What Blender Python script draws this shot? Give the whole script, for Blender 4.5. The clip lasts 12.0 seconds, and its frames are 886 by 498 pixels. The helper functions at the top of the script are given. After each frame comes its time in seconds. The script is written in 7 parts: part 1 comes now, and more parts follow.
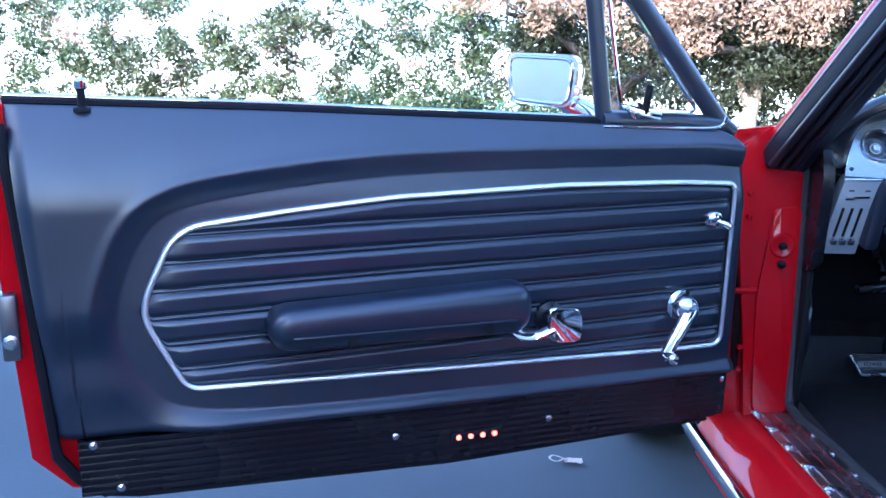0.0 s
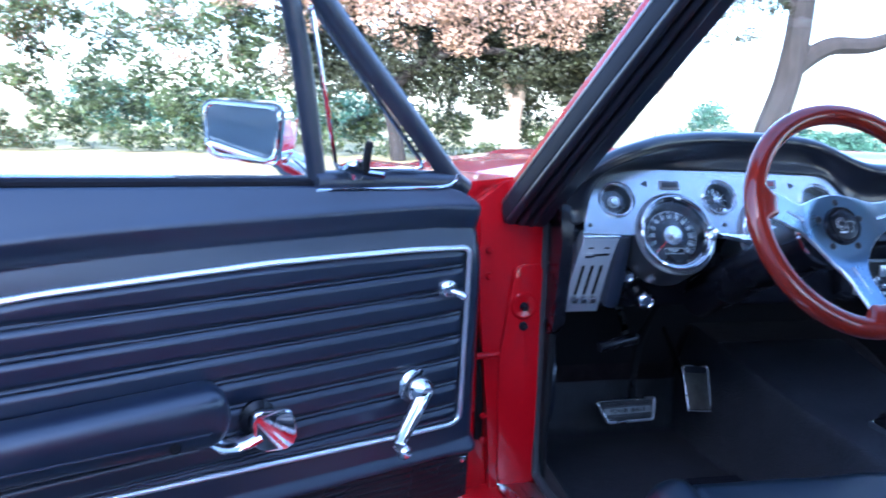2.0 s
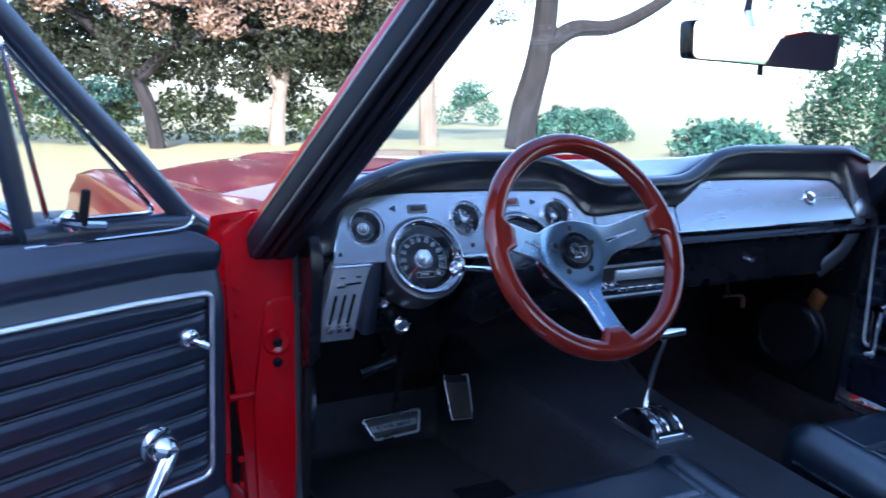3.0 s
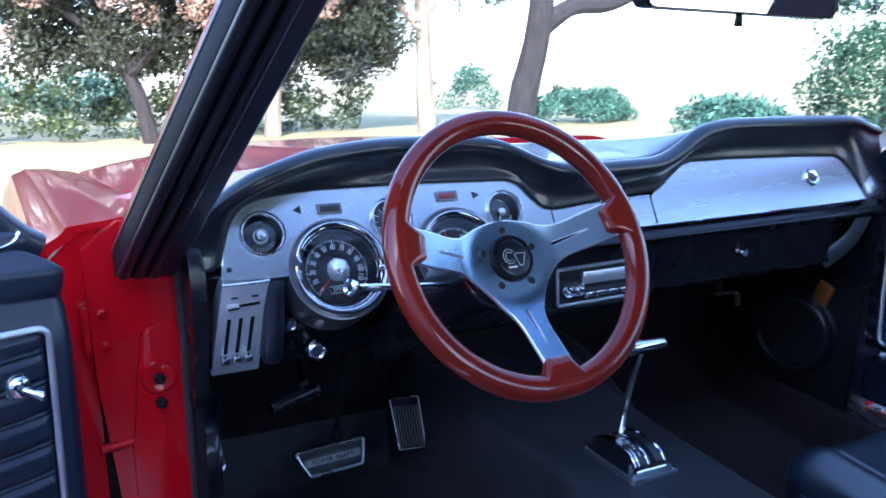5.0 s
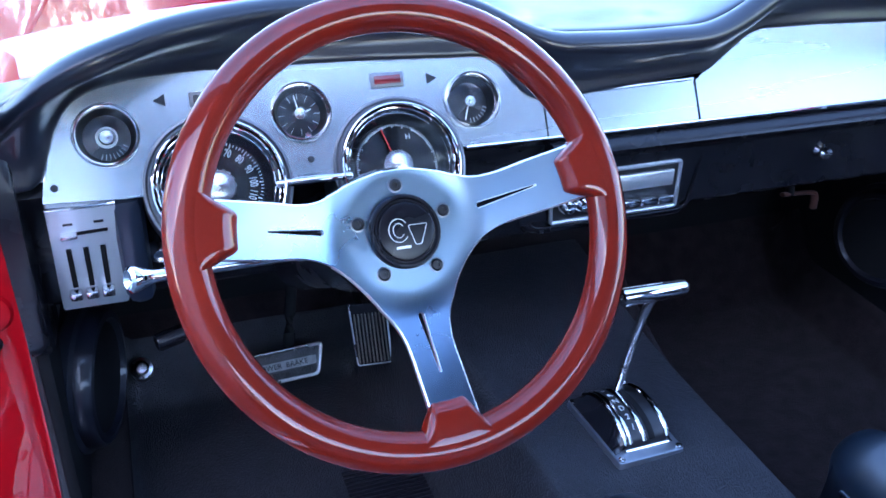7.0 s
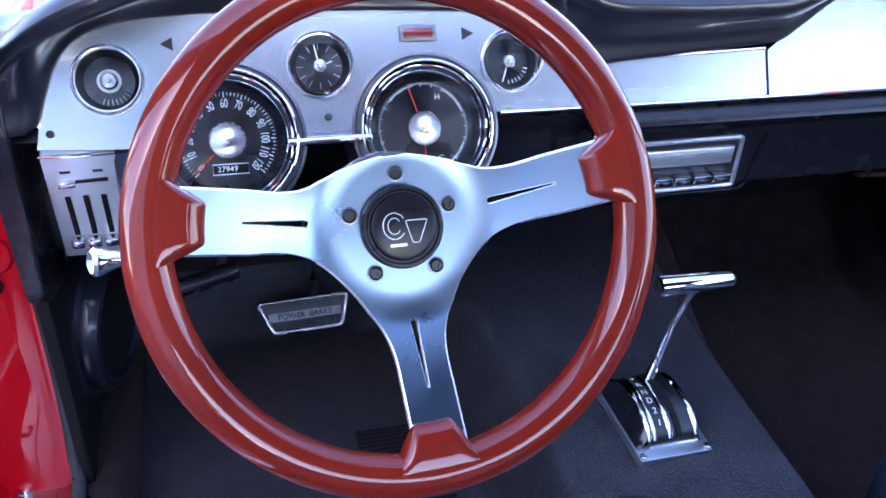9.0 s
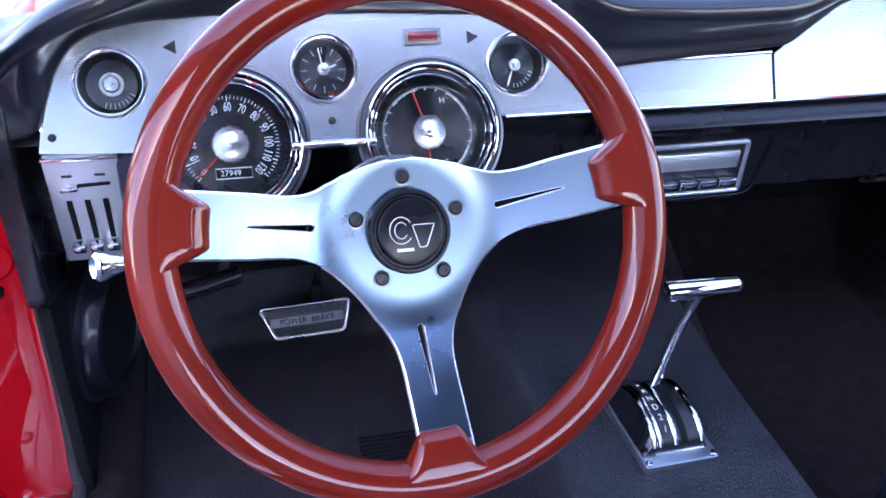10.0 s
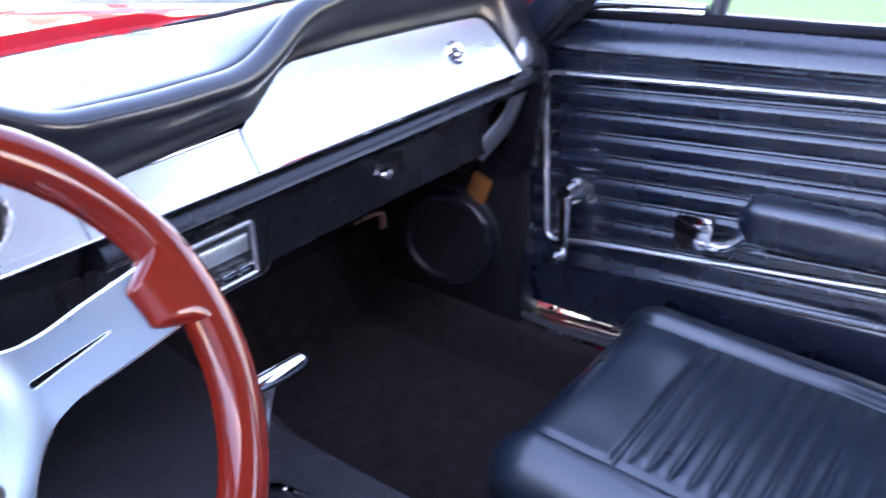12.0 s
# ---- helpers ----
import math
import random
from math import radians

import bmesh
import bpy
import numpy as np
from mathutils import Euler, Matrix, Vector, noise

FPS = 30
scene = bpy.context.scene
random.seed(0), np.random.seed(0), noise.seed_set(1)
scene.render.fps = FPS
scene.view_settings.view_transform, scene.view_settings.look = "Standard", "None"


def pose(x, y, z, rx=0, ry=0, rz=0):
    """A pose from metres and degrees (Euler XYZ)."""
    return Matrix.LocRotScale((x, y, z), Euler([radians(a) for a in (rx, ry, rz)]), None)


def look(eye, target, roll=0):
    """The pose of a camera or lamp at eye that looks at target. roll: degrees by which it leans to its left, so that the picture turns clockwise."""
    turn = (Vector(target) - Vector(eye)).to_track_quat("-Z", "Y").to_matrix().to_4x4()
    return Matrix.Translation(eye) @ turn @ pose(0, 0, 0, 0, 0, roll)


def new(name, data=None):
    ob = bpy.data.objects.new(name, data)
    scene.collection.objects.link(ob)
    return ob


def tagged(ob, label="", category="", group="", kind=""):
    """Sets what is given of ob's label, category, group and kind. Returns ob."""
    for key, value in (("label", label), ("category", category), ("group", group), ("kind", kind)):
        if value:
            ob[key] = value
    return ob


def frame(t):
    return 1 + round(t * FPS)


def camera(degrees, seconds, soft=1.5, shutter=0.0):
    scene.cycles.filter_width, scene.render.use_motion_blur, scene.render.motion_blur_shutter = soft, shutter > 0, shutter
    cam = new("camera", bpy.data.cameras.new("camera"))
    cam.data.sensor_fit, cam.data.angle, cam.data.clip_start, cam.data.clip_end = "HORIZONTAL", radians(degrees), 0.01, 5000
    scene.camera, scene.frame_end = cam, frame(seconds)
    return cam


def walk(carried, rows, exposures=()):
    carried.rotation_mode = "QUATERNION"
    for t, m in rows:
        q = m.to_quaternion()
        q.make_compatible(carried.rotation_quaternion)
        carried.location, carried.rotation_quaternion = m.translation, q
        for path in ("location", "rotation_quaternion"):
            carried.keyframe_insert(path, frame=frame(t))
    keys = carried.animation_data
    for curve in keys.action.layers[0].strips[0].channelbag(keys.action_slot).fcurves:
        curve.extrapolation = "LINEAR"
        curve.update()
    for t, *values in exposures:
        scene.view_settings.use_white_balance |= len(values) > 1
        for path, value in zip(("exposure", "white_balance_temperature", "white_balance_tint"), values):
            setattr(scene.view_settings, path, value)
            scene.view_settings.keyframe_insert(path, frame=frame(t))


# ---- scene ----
cam = camera(54.0, 12.0, soft=1.6, shutter=0.3)
PATH = [
    (0.0, -1.2845, -1.2644, 0.845, 81.17, -1.03, 1.92),
    (0.5, -1.284, -1.2629, 0.8521, 80.97, -1.209, 1.777),
    (1.0, -1.2537, -1.2273, 0.8326, 82.355, -0.818, -0.342),
    (1.5, -1.2001, -1.126, 0.8514, 82.564, -1.404, -4.848),
    (2.0, -1.1661, -1.0444, 0.9392, 81.027, -1.755, -12.472),
    (2.5, -1.1479, -1.0161, 1.0022, 80.418, -0.858, -21.14),
    (3.0, -1.1086, -1.0041, 1.0178, 79.966, -0.929, -27.493),
    (3.2, -1.0975, -1.0067, 1.0186, 79.867, -0.973, -29.296),
    (4.8, -0.9183, -0.86, 0.985, 79.588, 0.774, -29.028),
    (5.0, -0.8733, -0.8253, 1.0004, 79.009, 1.0, -27.244),
    (5.5, -0.7375, -0.7181, 1.0631, 73.815, 1.644, -23.27),
    (6.0, -0.6528, -0.6365, 1.0611, 69.309, 1.738, -23.202),
    (6.5, -0.5944, -0.5853, 1.0555, 67.161, 0.42, -23.044),
    (7.0, -0.539, -0.5555, 1.0587, 64.906, -0.256, -20.035),
    (7.5, -0.5105, -0.5376, 1.0581, 62.695, -0.954, -17.751),
    (7.7, -0.5013, -0.532, 1.0611, 61.559, -1.13, -17.049),
    (9.5, -0.4702, -0.4763, 1.0764, 59.488, -2.317, -14.051),
    (10.0, -0.4748, -0.4765, 1.0714, 59.873, -2.231, -14.314),
    (10.5, -0.4882, -0.4914, 1.0488, 60.815, -0.886, -17.954),
    (11.0, -0.505, -0.4864, 1.0347, 62.638, 0.291, -26.771),
    (11.5, -0.4806, -0.4597, 1.0393, 64.73, 2.413, -37.824),
    (12.0, -0.4761, -0.4045, 1.042, 66.249, 3.773, -53.393),
]
EXPOSURES = [(0.0, 3.05, 5050, 16), (1.5, 3.1, 5050, 16), (2.5, 2.75, 5200, 17), (3.0, 2.4, 5250, 17), (5.0, 2.62, 5250, 20), (5.5, 2.7, 5300, 16), (6.0, 3.05, 5350, 17), (6.5, 3.44, 5400, 19), (7.5, 3.56, 5500, 20), (9.5, 3.63, 6150, 30), (10.5, 3.69, 6350, 32), (11.0, 3.79, 6500, 38), (11.5, 3.84, 6650, 37), (12.0, 3.93, 6800, 32)]
walk(cam, [(t, pose(x, y, z, rx, ry, rz)) for t, x, y, z, rx, ry, rz in PATH], EXPOSURES)

# ---- world and sun ----
SUN_DIR = Vector((-0.43, -0.775, 0.47)).normalized()
world = bpy.data.worlds.new("sky")
scene.world = world
world.use_nodes = True
sky = world.node_tree.nodes.new("ShaderNodeTexSky")
sky.sky_type = "NISHITA"
sky.sun_disc = False
sky.sun_elevation = math.asin(SUN_DIR.z)
sky.sun_rotation = math.atan2(SUN_DIR.x, SUN_DIR.y)
world.node_tree.links.new(sky.outputs[0], world.node_tree.nodes["Background"].inputs[0])
world.node_tree.nodes["Background"].inputs[1].default_value = 0.15
sun = new("sun", bpy.data.lights.new("sun", "SUN"))
sun.data.energy, sun.data.angle, sun.data.color = 2.6, radians(0.5), (1.0, 0.93, 0.82)
sun.matrix_world = look(SUN_DIR * 60, (0, 0, 0))

# ---- helpers for meshes ----
I4 = Matrix.Identity(4)
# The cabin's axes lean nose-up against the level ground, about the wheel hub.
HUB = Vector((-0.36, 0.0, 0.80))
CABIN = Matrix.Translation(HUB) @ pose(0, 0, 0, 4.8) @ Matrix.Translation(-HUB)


def basis(origin, ax, ay, az):
    m = Matrix.Identity(4)
    for i, v in enumerate((ax, ay, az)):
        m.col[i][:3] = v
    m.col[3][:3] = origin
    return m


def chain(ob):
    m = Matrix.Identity(4)
    while ob:
        m = ob.matrix_basis @ m
        ob = ob.parent
    return m


def thing(name, at, label, category, group="", kind=""):
    """An Empty at the base of a thing, in world metres."""
    ob = new(name)
    ob.empty_display_size = 0.05
    ob.matrix_basis = Matrix.Translation(at)
    return tagged(ob, label, category, group, kind)


def mesh_of(bm, mat, frame, sharp, recalc=True):
    bm.transform(frame)
    if recalc:
        bmesh.ops.recalc_face_normals(bm, faces=bm.faces)
    me = bpy.data.meshes.new("mesh")
    bm.to_mesh(me)
    bm.free()
    me.materials.append(mat)
    for p in me.polygons:
        p.use_smooth = True
    me.set_sharp_from_angle(angle=radians(sharp))
    return me


def part(name, bm, mat, parent=None, label="", frame=None, sharp=38, recalc=True, own=None):
    """Links a bmesh, drawn in frame, as one mesh object under parent; own keeps its local axes."""
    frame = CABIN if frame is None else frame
    m = chain(parent).inverted() if parent else I4
    ob = new(name, mesh_of(bm, mat, I4 if own else m @ frame, sharp, recalc))
    if own:
        ob.matrix_basis = m @ frame @ own
    ob.parent = parent
    return tagged(ob, label) if label else ob


def setting(name, bm, mat, label, category, frame=None, sharp=38):
    return tagged(part(name, bm, mat, None, label, frame, sharp), label, category, "", "structure")


def xf(bm, start, m):
    vs = list(bm.verts)[start:]
    for v in vs:
        v.co = m @ v.co


def box(bm, m, sx, sy, sz, bevel=0.0, seg=2):
    n = len(bm.verts)
    t = bmesh.new()
    bmesh.ops.create_cube(t, size=1.0)
    for v in t.verts:
        v.co = Vector((v.co.x * sx, v.co.y * sy, v.co.z * sz))
    if bevel > 0:
        bmesh.ops.bevel(t, geom=list(t.edges), offset=min(bevel, 0.49 * min(sx, sy, sz)), segments=seg, affect="EDGES", profile=0.5)
    merge(bm, t, m)
    return bm


def merge(bm, t, m=I4):
    t.verts.index_update()
    vs = [bm.verts.new(m @ v.co) for v in t.verts]
    for f in t.faces:
        bm.faces.new([vs[v.index] for v in f.verts])
    t.free()
    return bm


def along(p0, p1):
    """A matrix at p0 whose z axis points to p1."""
    d = Vector(p1) - Vector(p0)
    return Matrix.Translation(p0) @ d.to_track_quat("Z", "Y").to_matrix().to_4x4()


def lathe(bm, m, profile, seg=32, cap=True):
    """Turns (radius, height) pairs about the local z axis."""
    rings = []
    for r, h in profile:
        if r < 1e-6:
            rings.append([bm.verts.new(m @ Vector((0, 0, h)))])
        else:
            rings.append([bm.verts.new(m @ Vector((r * math.cos(2 * math.pi * i / seg), r * math.sin(2 * math.pi * i / seg), h))) for i in range(seg)])
    for a, b in zip(rings, rings[1:]):
        for i in range(seg):
            j = (i + 1) % seg
            if len(a) == 1 and len(b) == 1:
                continue
            if len(a) == 1:
                bm.faces.new((a[0], b[i], b[j]))
            elif len(b) == 1:
                bm.faces.new((a[i], a[j], b[0]))
            else:
                bm.faces.new((a[i], a[j], b[j], b[i]))
    if cap:
        for r in (rings[0], rings[-1]):
            if len(r) > 2:
                bm.faces.new(r)
    return bm


def rod(bm, p0, p1, r0, r1=None, seg=16, round_=0.0):
    r1 = r0 if r1 is None else r1
    h = (Vector(p1) - Vector(p0)).length
    c = min(round_, h / 2)
    prof = [(0, 0), (r0, 0), (r1, h), (0, h)] if c == 0 else [(0, 0), (r0 - c, 0), (r0 - 0.3 * c, 0.3 * c), (r0, c), (r1, h - c), (r1 - 0.3 * c, h - 0.3 * c), (r1 - c, h), (0, h)]
    return lathe(bm, along(p0, p1), prof, seg, False)


def spline(pts, n, closed=False):
    """Catmull-Rom through pts, n steps between each pair."""
    pts = [Vector(p) for p in pts]
    k = len(pts)
    out = []
    for i in range(k if closed else k - 1):
        p = [pts[(i + d) % k] if closed else pts[max(0, min(k - 1, i + d))] for d in (-1, 0, 1, 2)]
        for j in range(n):
            t = j / n
            out.append(0.5 * ((2 * p[1]) + (p[2] - p[0]) * t + (2 * p[0] - 5 * p[1] + 4 * p[2] - p[3]) * t * t + (3 * p[1] - p[0] - 3 * p[2] + p[3]) * t ** 3))
    if not closed:
        out.append(pts[-1])
    return out


def rounded(poly, radius, n=5):
    """A closed polygon with its corners rounded."""
    out = []
    k = len(poly)
    for i in range(k):
        a, b, c = (Vector(poly[(i + d) % k]) for d in (-1, 0, 1))
        r = radius[i] if isinstance(radius, (list, tuple)) else radius
        r = min(r, 0.45 * (a - b).length, 0.45 * (c - b).length)
        p, q = b + (a - b).normalized() * r, b + (c - b).normalized() * r
        for j in range(n + 1):
            t = j / n
            out.append((1 - t) ** 2 * p + 2 * t * (1 - t) * b + t * t * q)
    return out


def tube(bm, pts, r, seg=10, closed=False, flat=1.0, up=None):
    """Sweeps a round section along pts; r may be a list. flat squeezes it along its own normal."""
    pts = [Vector(p) for p in pts]
    k = len(pts)
    ref = Vector(up) if up else Vector((0.13, 0.31, 0.94)).normalized()
    rings = []
    for i, p in enumerate(pts):
        a = pts[(i - 1) % k] if closed or i else pts[0]
        b = pts[(i + 1) % k] if closed or i < k - 1 else pts[-1]
        d = (b - a).normalized()
        x = d.cross(ref)
        x = x.normalized() if x.length > 1e-4 else d.orthogonal().normalized()
        y = x.cross(d).normalized()
        rr = r[i] if isinstance(r, (list, tuple)) else r
        rings.append([bm.verts.new(p + rr * (math.cos(2 * math.pi * j / seg) * x + flat * math.sin(2 * math.pi * j / seg) * y)) for j in range(seg)])
    for i in range(k if closed else k - 1):
        a, b = rings[i], rings[(i + 1) % k]
        for j in range(seg):
            bm.faces.new((a[j], a[(j + 1) % seg], b[(j + 1) % seg], b[j]))
    if not closed:
        bm.faces.new(rings[0])
        bm.faces.new(rings[-1])
    return bm


def prism(bm, m, poly, h0, h1, bevel=0.0, seg=2):
    """A flat polygon (local x, y) between the local heights h0 and h1."""
    t = bmesh.new()
    lo = [t.verts.new((p[0], p[1], h0)) for p in poly]
    hi = [t.verts.new((p[0], p[1], h1)) for p in poly]
    t.faces.new(lo)
    top = t.faces.new(hi)
    k = len(poly)
    for i in range(k):
        t.faces.new((lo[i], lo[(i + 1) % k], hi[(i + 1) % k], hi[i]))
    if bevel > 0:
        bmesh.ops.bevel(t, geom=list(top.edges), offset=bevel, segments=seg, affect="EDGES", profile=0.5)
    return merge(bm, t, m)


def sheet(bm, fn, us, vs, back=None):
    """A surface fn(u, v); with back(u, v) also its rear side, joined all round."""
    front = [[bm.verts.new(fn(u, v)) for v in vs] for u in us]
    a, b = len(us), len(vs)
    for i in range(a - 1):
        for j in range(b - 1):
            bm.faces.new((front[i][j], front[i + 1][j], front[i + 1][j + 1], front[i][j + 1]))
    if back:
        rear = [[bm.verts.new(back(u, v)) for v in vs] for u in us]
        for i in range(a - 1):
            for j in range(b - 1):
                bm.faces.new((rear[i][j], rear[i][j + 1], rear[i + 1][j + 1], rear[i + 1][j]))
        for i in range(a - 1):
            bm.faces.new((front[i][0], rear[i][0], rear[i + 1][0], front[i + 1][0]))
            bm.faces.new((front[i][-1], front[i + 1][-1], rear[i + 1][-1], rear[i][-1]))
        for j in range(b - 1):
            bm.faces.new((front[0][j], front[0][j + 1], rear[0][j + 1], rear[0][j]))
            bm.faces.new((front[-1][j], rear[-1][j], rear[-1][j + 1], front[-1][j + 1]))
    return bm


def steps(a, b, n):
    return [a + (b - a) * i / n for i in range(n + 1)]


def lerp(table, x):
    """Piecewise linear lookup in ((x, y), ...)."""
    if x <= table[0][0]:
        return table[0][1]
    for (x0, y0), (x1, y1) in zip(table, table[1:]):
        if x <= x1:
            return y0 + (y1 - y0) * (x - x0) / (x1 - x0)
    return table[-1][1]


def smooth(t):
    t = max(0.0, min(1.0, t))
    return t * t * (3 - 2 * t)


def glide(table, x):
    """Lookup eased between the knots."""
    if x <= table[0][0]:
        return table[0][1]
    for (x0, y0), (x1, y1) in zip(table, table[1:]):
        if x <= x1:
            return y0 + (y1 - y0) * smooth((x - x0) / (x1 - x0))
    return table[-1][1]


def eased(table, x, w=0.022):
    """Lookup averaged over a short stretch, free of kinks."""
    return sum(lerp(table, x + w * k / 4) for k in range(-4, 5)) / 9


def poly_distance(px, py, poly):
    """Signed distance to a closed polygon, negative inside."""
    best, inside = 1e9, False
    k = len(poly)
    for i in range(k):
        ax, ay = poly[i][0], poly[i][1]
        bx, by = poly[(i + 1) % k][0], poly[(i + 1) % k][1]
        dx, dy = bx - ax, by - ay
        t = max(0.0, min(1.0, ((px - ax) * dx + (py - ay) * dy) / (dx * dx + dy * dy + 1e-12)))
        best = min(best, math.hypot(px - ax - t * dx, py - ay - t * dy))
        if (ay > py) != (by > py) and px < (bx - ax) * (py - ay) / (by - ay) + ax:
            inside = not inside
    return -best if inside else best


def lettering(text, size, m, depth=0.0004):
    """Raised letters in the built-in font, as a bmesh in the frame m (local x along, y up, z out)."""
    cu = bpy.data.curves.new("letters", "FONT")
    cu.body, cu.size, cu.extrude, cu.align_x, cu.align_y = text, size, depth, "CENTER", "CENTER"
    ob = bpy.data.objects.new("letters", cu)
    scene.collection.objects.link(ob)
    dg = bpy.context.evaluated_depsgraph_get()
    me = bpy.data.meshes.new_from_object(ob.evaluated_get(dg))
    bm = bmesh.new()
    bm.from_mesh(me)
    bpy.data.objects.remove(ob)
    bpy.data.curves.remove(cu)
    bpy.data.meshes.remove(me)
    bm.transform(m)
    return bm


# ---- materials ----
def material(name, color, rough=0.5, metal=0.0, grain=0.0, grain_size=200.0, vary=0.0, vary_size=6.0, coat=0.0, spec=0.5, rough_vary=0.0, aniso=0.0, stretch=None, second=None, second_at=0.5, second_size=20.0, second_width=0.1, emit=0.0, island=0.0, clear=0.0, sheen=0.0, relief=0.001):
    """A surface with fine relief (grain), blotches (vary), uneven gloss and, where given, a second colour in patches."""
    m = bpy.data.materials.new(name)
    m.use_nodes = True
    nt = m.node_tree
    n, l = nt.nodes, nt.links
    bsdf = n["Principled BSDF"]
    bsdf.inputs["Base Color"].default_value = (*color, 1)
    bsdf.inputs["Roughness"].default_value = rough
    bsdf.inputs["Metallic"].default_value = metal
    bsdf.inputs["Coat Weight"].default_value = coat
    bsdf.inputs["Coat Roughness"].default_value = 0.04
    bsdf.inputs["Specular IOR Level"].default_value = spec
    bsdf.inputs["Anisotropic"].default_value = aniso
    bsdf.inputs["Transmission Weight"].default_value = clear
    bsdf.inputs["Sheen Weight"].default_value = sheen
    if emit:
        bsdf.inputs["Emission Color"].default_value = (*color, 1)
        bsdf.inputs["Emission Strength"].default_value = emit
    tc = n.new("ShaderNodeTexCoord")
    mp = n.new("ShaderNodeMapping")
    mp.inputs["Scale"].default_value = stretch or (1, 1, 1)
    l.new(tc.outputs["Object"], mp.inputs["Vector"])
    col = None
    if second:
        nz = n.new("ShaderNodeTexNoise")
        nz.inputs["Scale"].default_value, nz.inputs["Detail"].default_value = second_size, 6
        l.new(mp.outputs[0], nz.inputs["Vector"])
        rp = n.new("ShaderNodeMapRange")
        rp.inputs[1].default_value, rp.inputs[2].default_value = second_at - second_width, second_at + second_width
        l.new(nz.outputs[0], rp.inputs[0])
        mx = n.new("ShaderNodeMix")
        mx.data_type = "RGBA"
        mx.inputs[6].default_value, mx.inputs[7].default_value = (*color, 1), (*second, 1)
        l.new(rp.outputs[0], mx.inputs[0])
        col = mx.outputs[2]
    if vary or island:
        hs = n.new("ShaderNodeHueSaturation")
        hs.inputs["Color"].default_value = (*color, 1)
        if col:
            l.new(col, hs.inputs["Color"])
        nz = n.new("ShaderNodeTexNoise")
        nz.inputs["Scale"].default_value, nz.inputs["Detail"].default_value = vary_size, 5
        l.new(mp.outputs[0], nz.inputs["Vector"])
        rp = n.new("ShaderNodeMapRange")
        rp.inputs[1].default_value, rp.inputs[2].default_value = 0.25, 0.75
        rp.inputs[3].default_value, rp.inputs[4].default_value = 1 - vary, 1 + vary
        l.new(nz.outputs[0], rp.inputs[0])
        val = rp.outputs[0]
        if island:
            ge = n.new("ShaderNodeNewGeometry")
            r2 = n.new("ShaderNodeMapRange")
            r2.inputs[3].default_value, r2.inputs[4].default_value = 1 - island, 1 + island
            l.new(ge.outputs["Random Per Island"], r2.inputs[0])
            mu = n.new("ShaderNodeMath")
            mu.operation = "MULTIPLY"
            l.new(val, mu.inputs[0])
            l.new(r2.outputs[0], mu.inputs[1])
            val = mu.outputs[0]
        l.new(val, hs.inputs["Value"])
        col = hs.outputs[0]
    if col:
        l.new(col, bsdf.inputs["Base Color"])
    if rough_vary:
        nz = n.new("ShaderNodeTexNoise")
        nz.inputs["Scale"].default_value, nz.inputs["Detail"].default_value = 14.0, 6
        l.new(mp.outputs[0], nz.inputs["Vector"])
        rp = n.new("ShaderNodeMapRange")
        rp.inputs[1].default_value, rp.inputs[2].default_value = 0.3, 0.7
        rp.inputs[3].default_value, rp.inputs[4].default_value = max(0.02, rough - rough_vary), min(1, rough + rough_vary)
        l.new(nz.outputs[0], rp.inputs[0])
        l.new(rp.outputs[0], bsdf.inputs["Roughness"])
    if grain:
        nz = n.new("ShaderNodeTexNoise")
        nz.inputs["Scale"].default_value, nz.inputs["Detail"].default_value = grain_size, 3
        l.new(mp.outputs[0], nz.inputs["Vector"])
        bp = n.new("ShaderNodeBump")
        bp.inputs["Strength"].default_value, bp.inputs["Distance"].default_value = min(1.0, grain), relief
        l.new(nz.outputs[0], bp.inputs["Height"])
        l.new(bp.outputs[0], bsdf.inputs["Normal"])
    return m


def thin_glass():
    """Thin clear pane: a faint mirror by angle over what lies behind."""
    m = bpy.data.materials.new("clear_glass")
    m.use_nodes = True
    n, l = m.node_tree.nodes, m.node_tree.links
    n.remove(n["Principled BSDF"])
    fr, tr, gl, mx, pw, ma = (n.new("ShaderNode" + k) for k in ("LayerWeight", "BsdfTransparent", "BsdfGlossy", "MixShader", "Math", "Math"))
    fr.inputs[0].default_value = 0.5
    pw.operation, ma.operation = "POWER", "MULTIPLY_ADD"
    pw.inputs[1].default_value = 5.0
    ma.inputs[1].default_value, ma.inputs[2].default_value = 0.6, 0.025
    l.new(fr.outputs["Facing"], pw.inputs[0])
    l.new(pw.outputs[0], ma.inputs[0])
    tr.inputs[0].default_value = (0.97, 0.985, 0.98, 1)
    gl.inputs["Roughness"].default_value = 0.02
    l.new(ma.outputs[0], mx.inputs[0])
    l.new(tr.outputs[0], mx.inputs[1])
    l.new(gl.outputs[0], mx.inputs[2])
    l.new(mx.outputs[0], n["Material Output"].inputs[0])
    return m


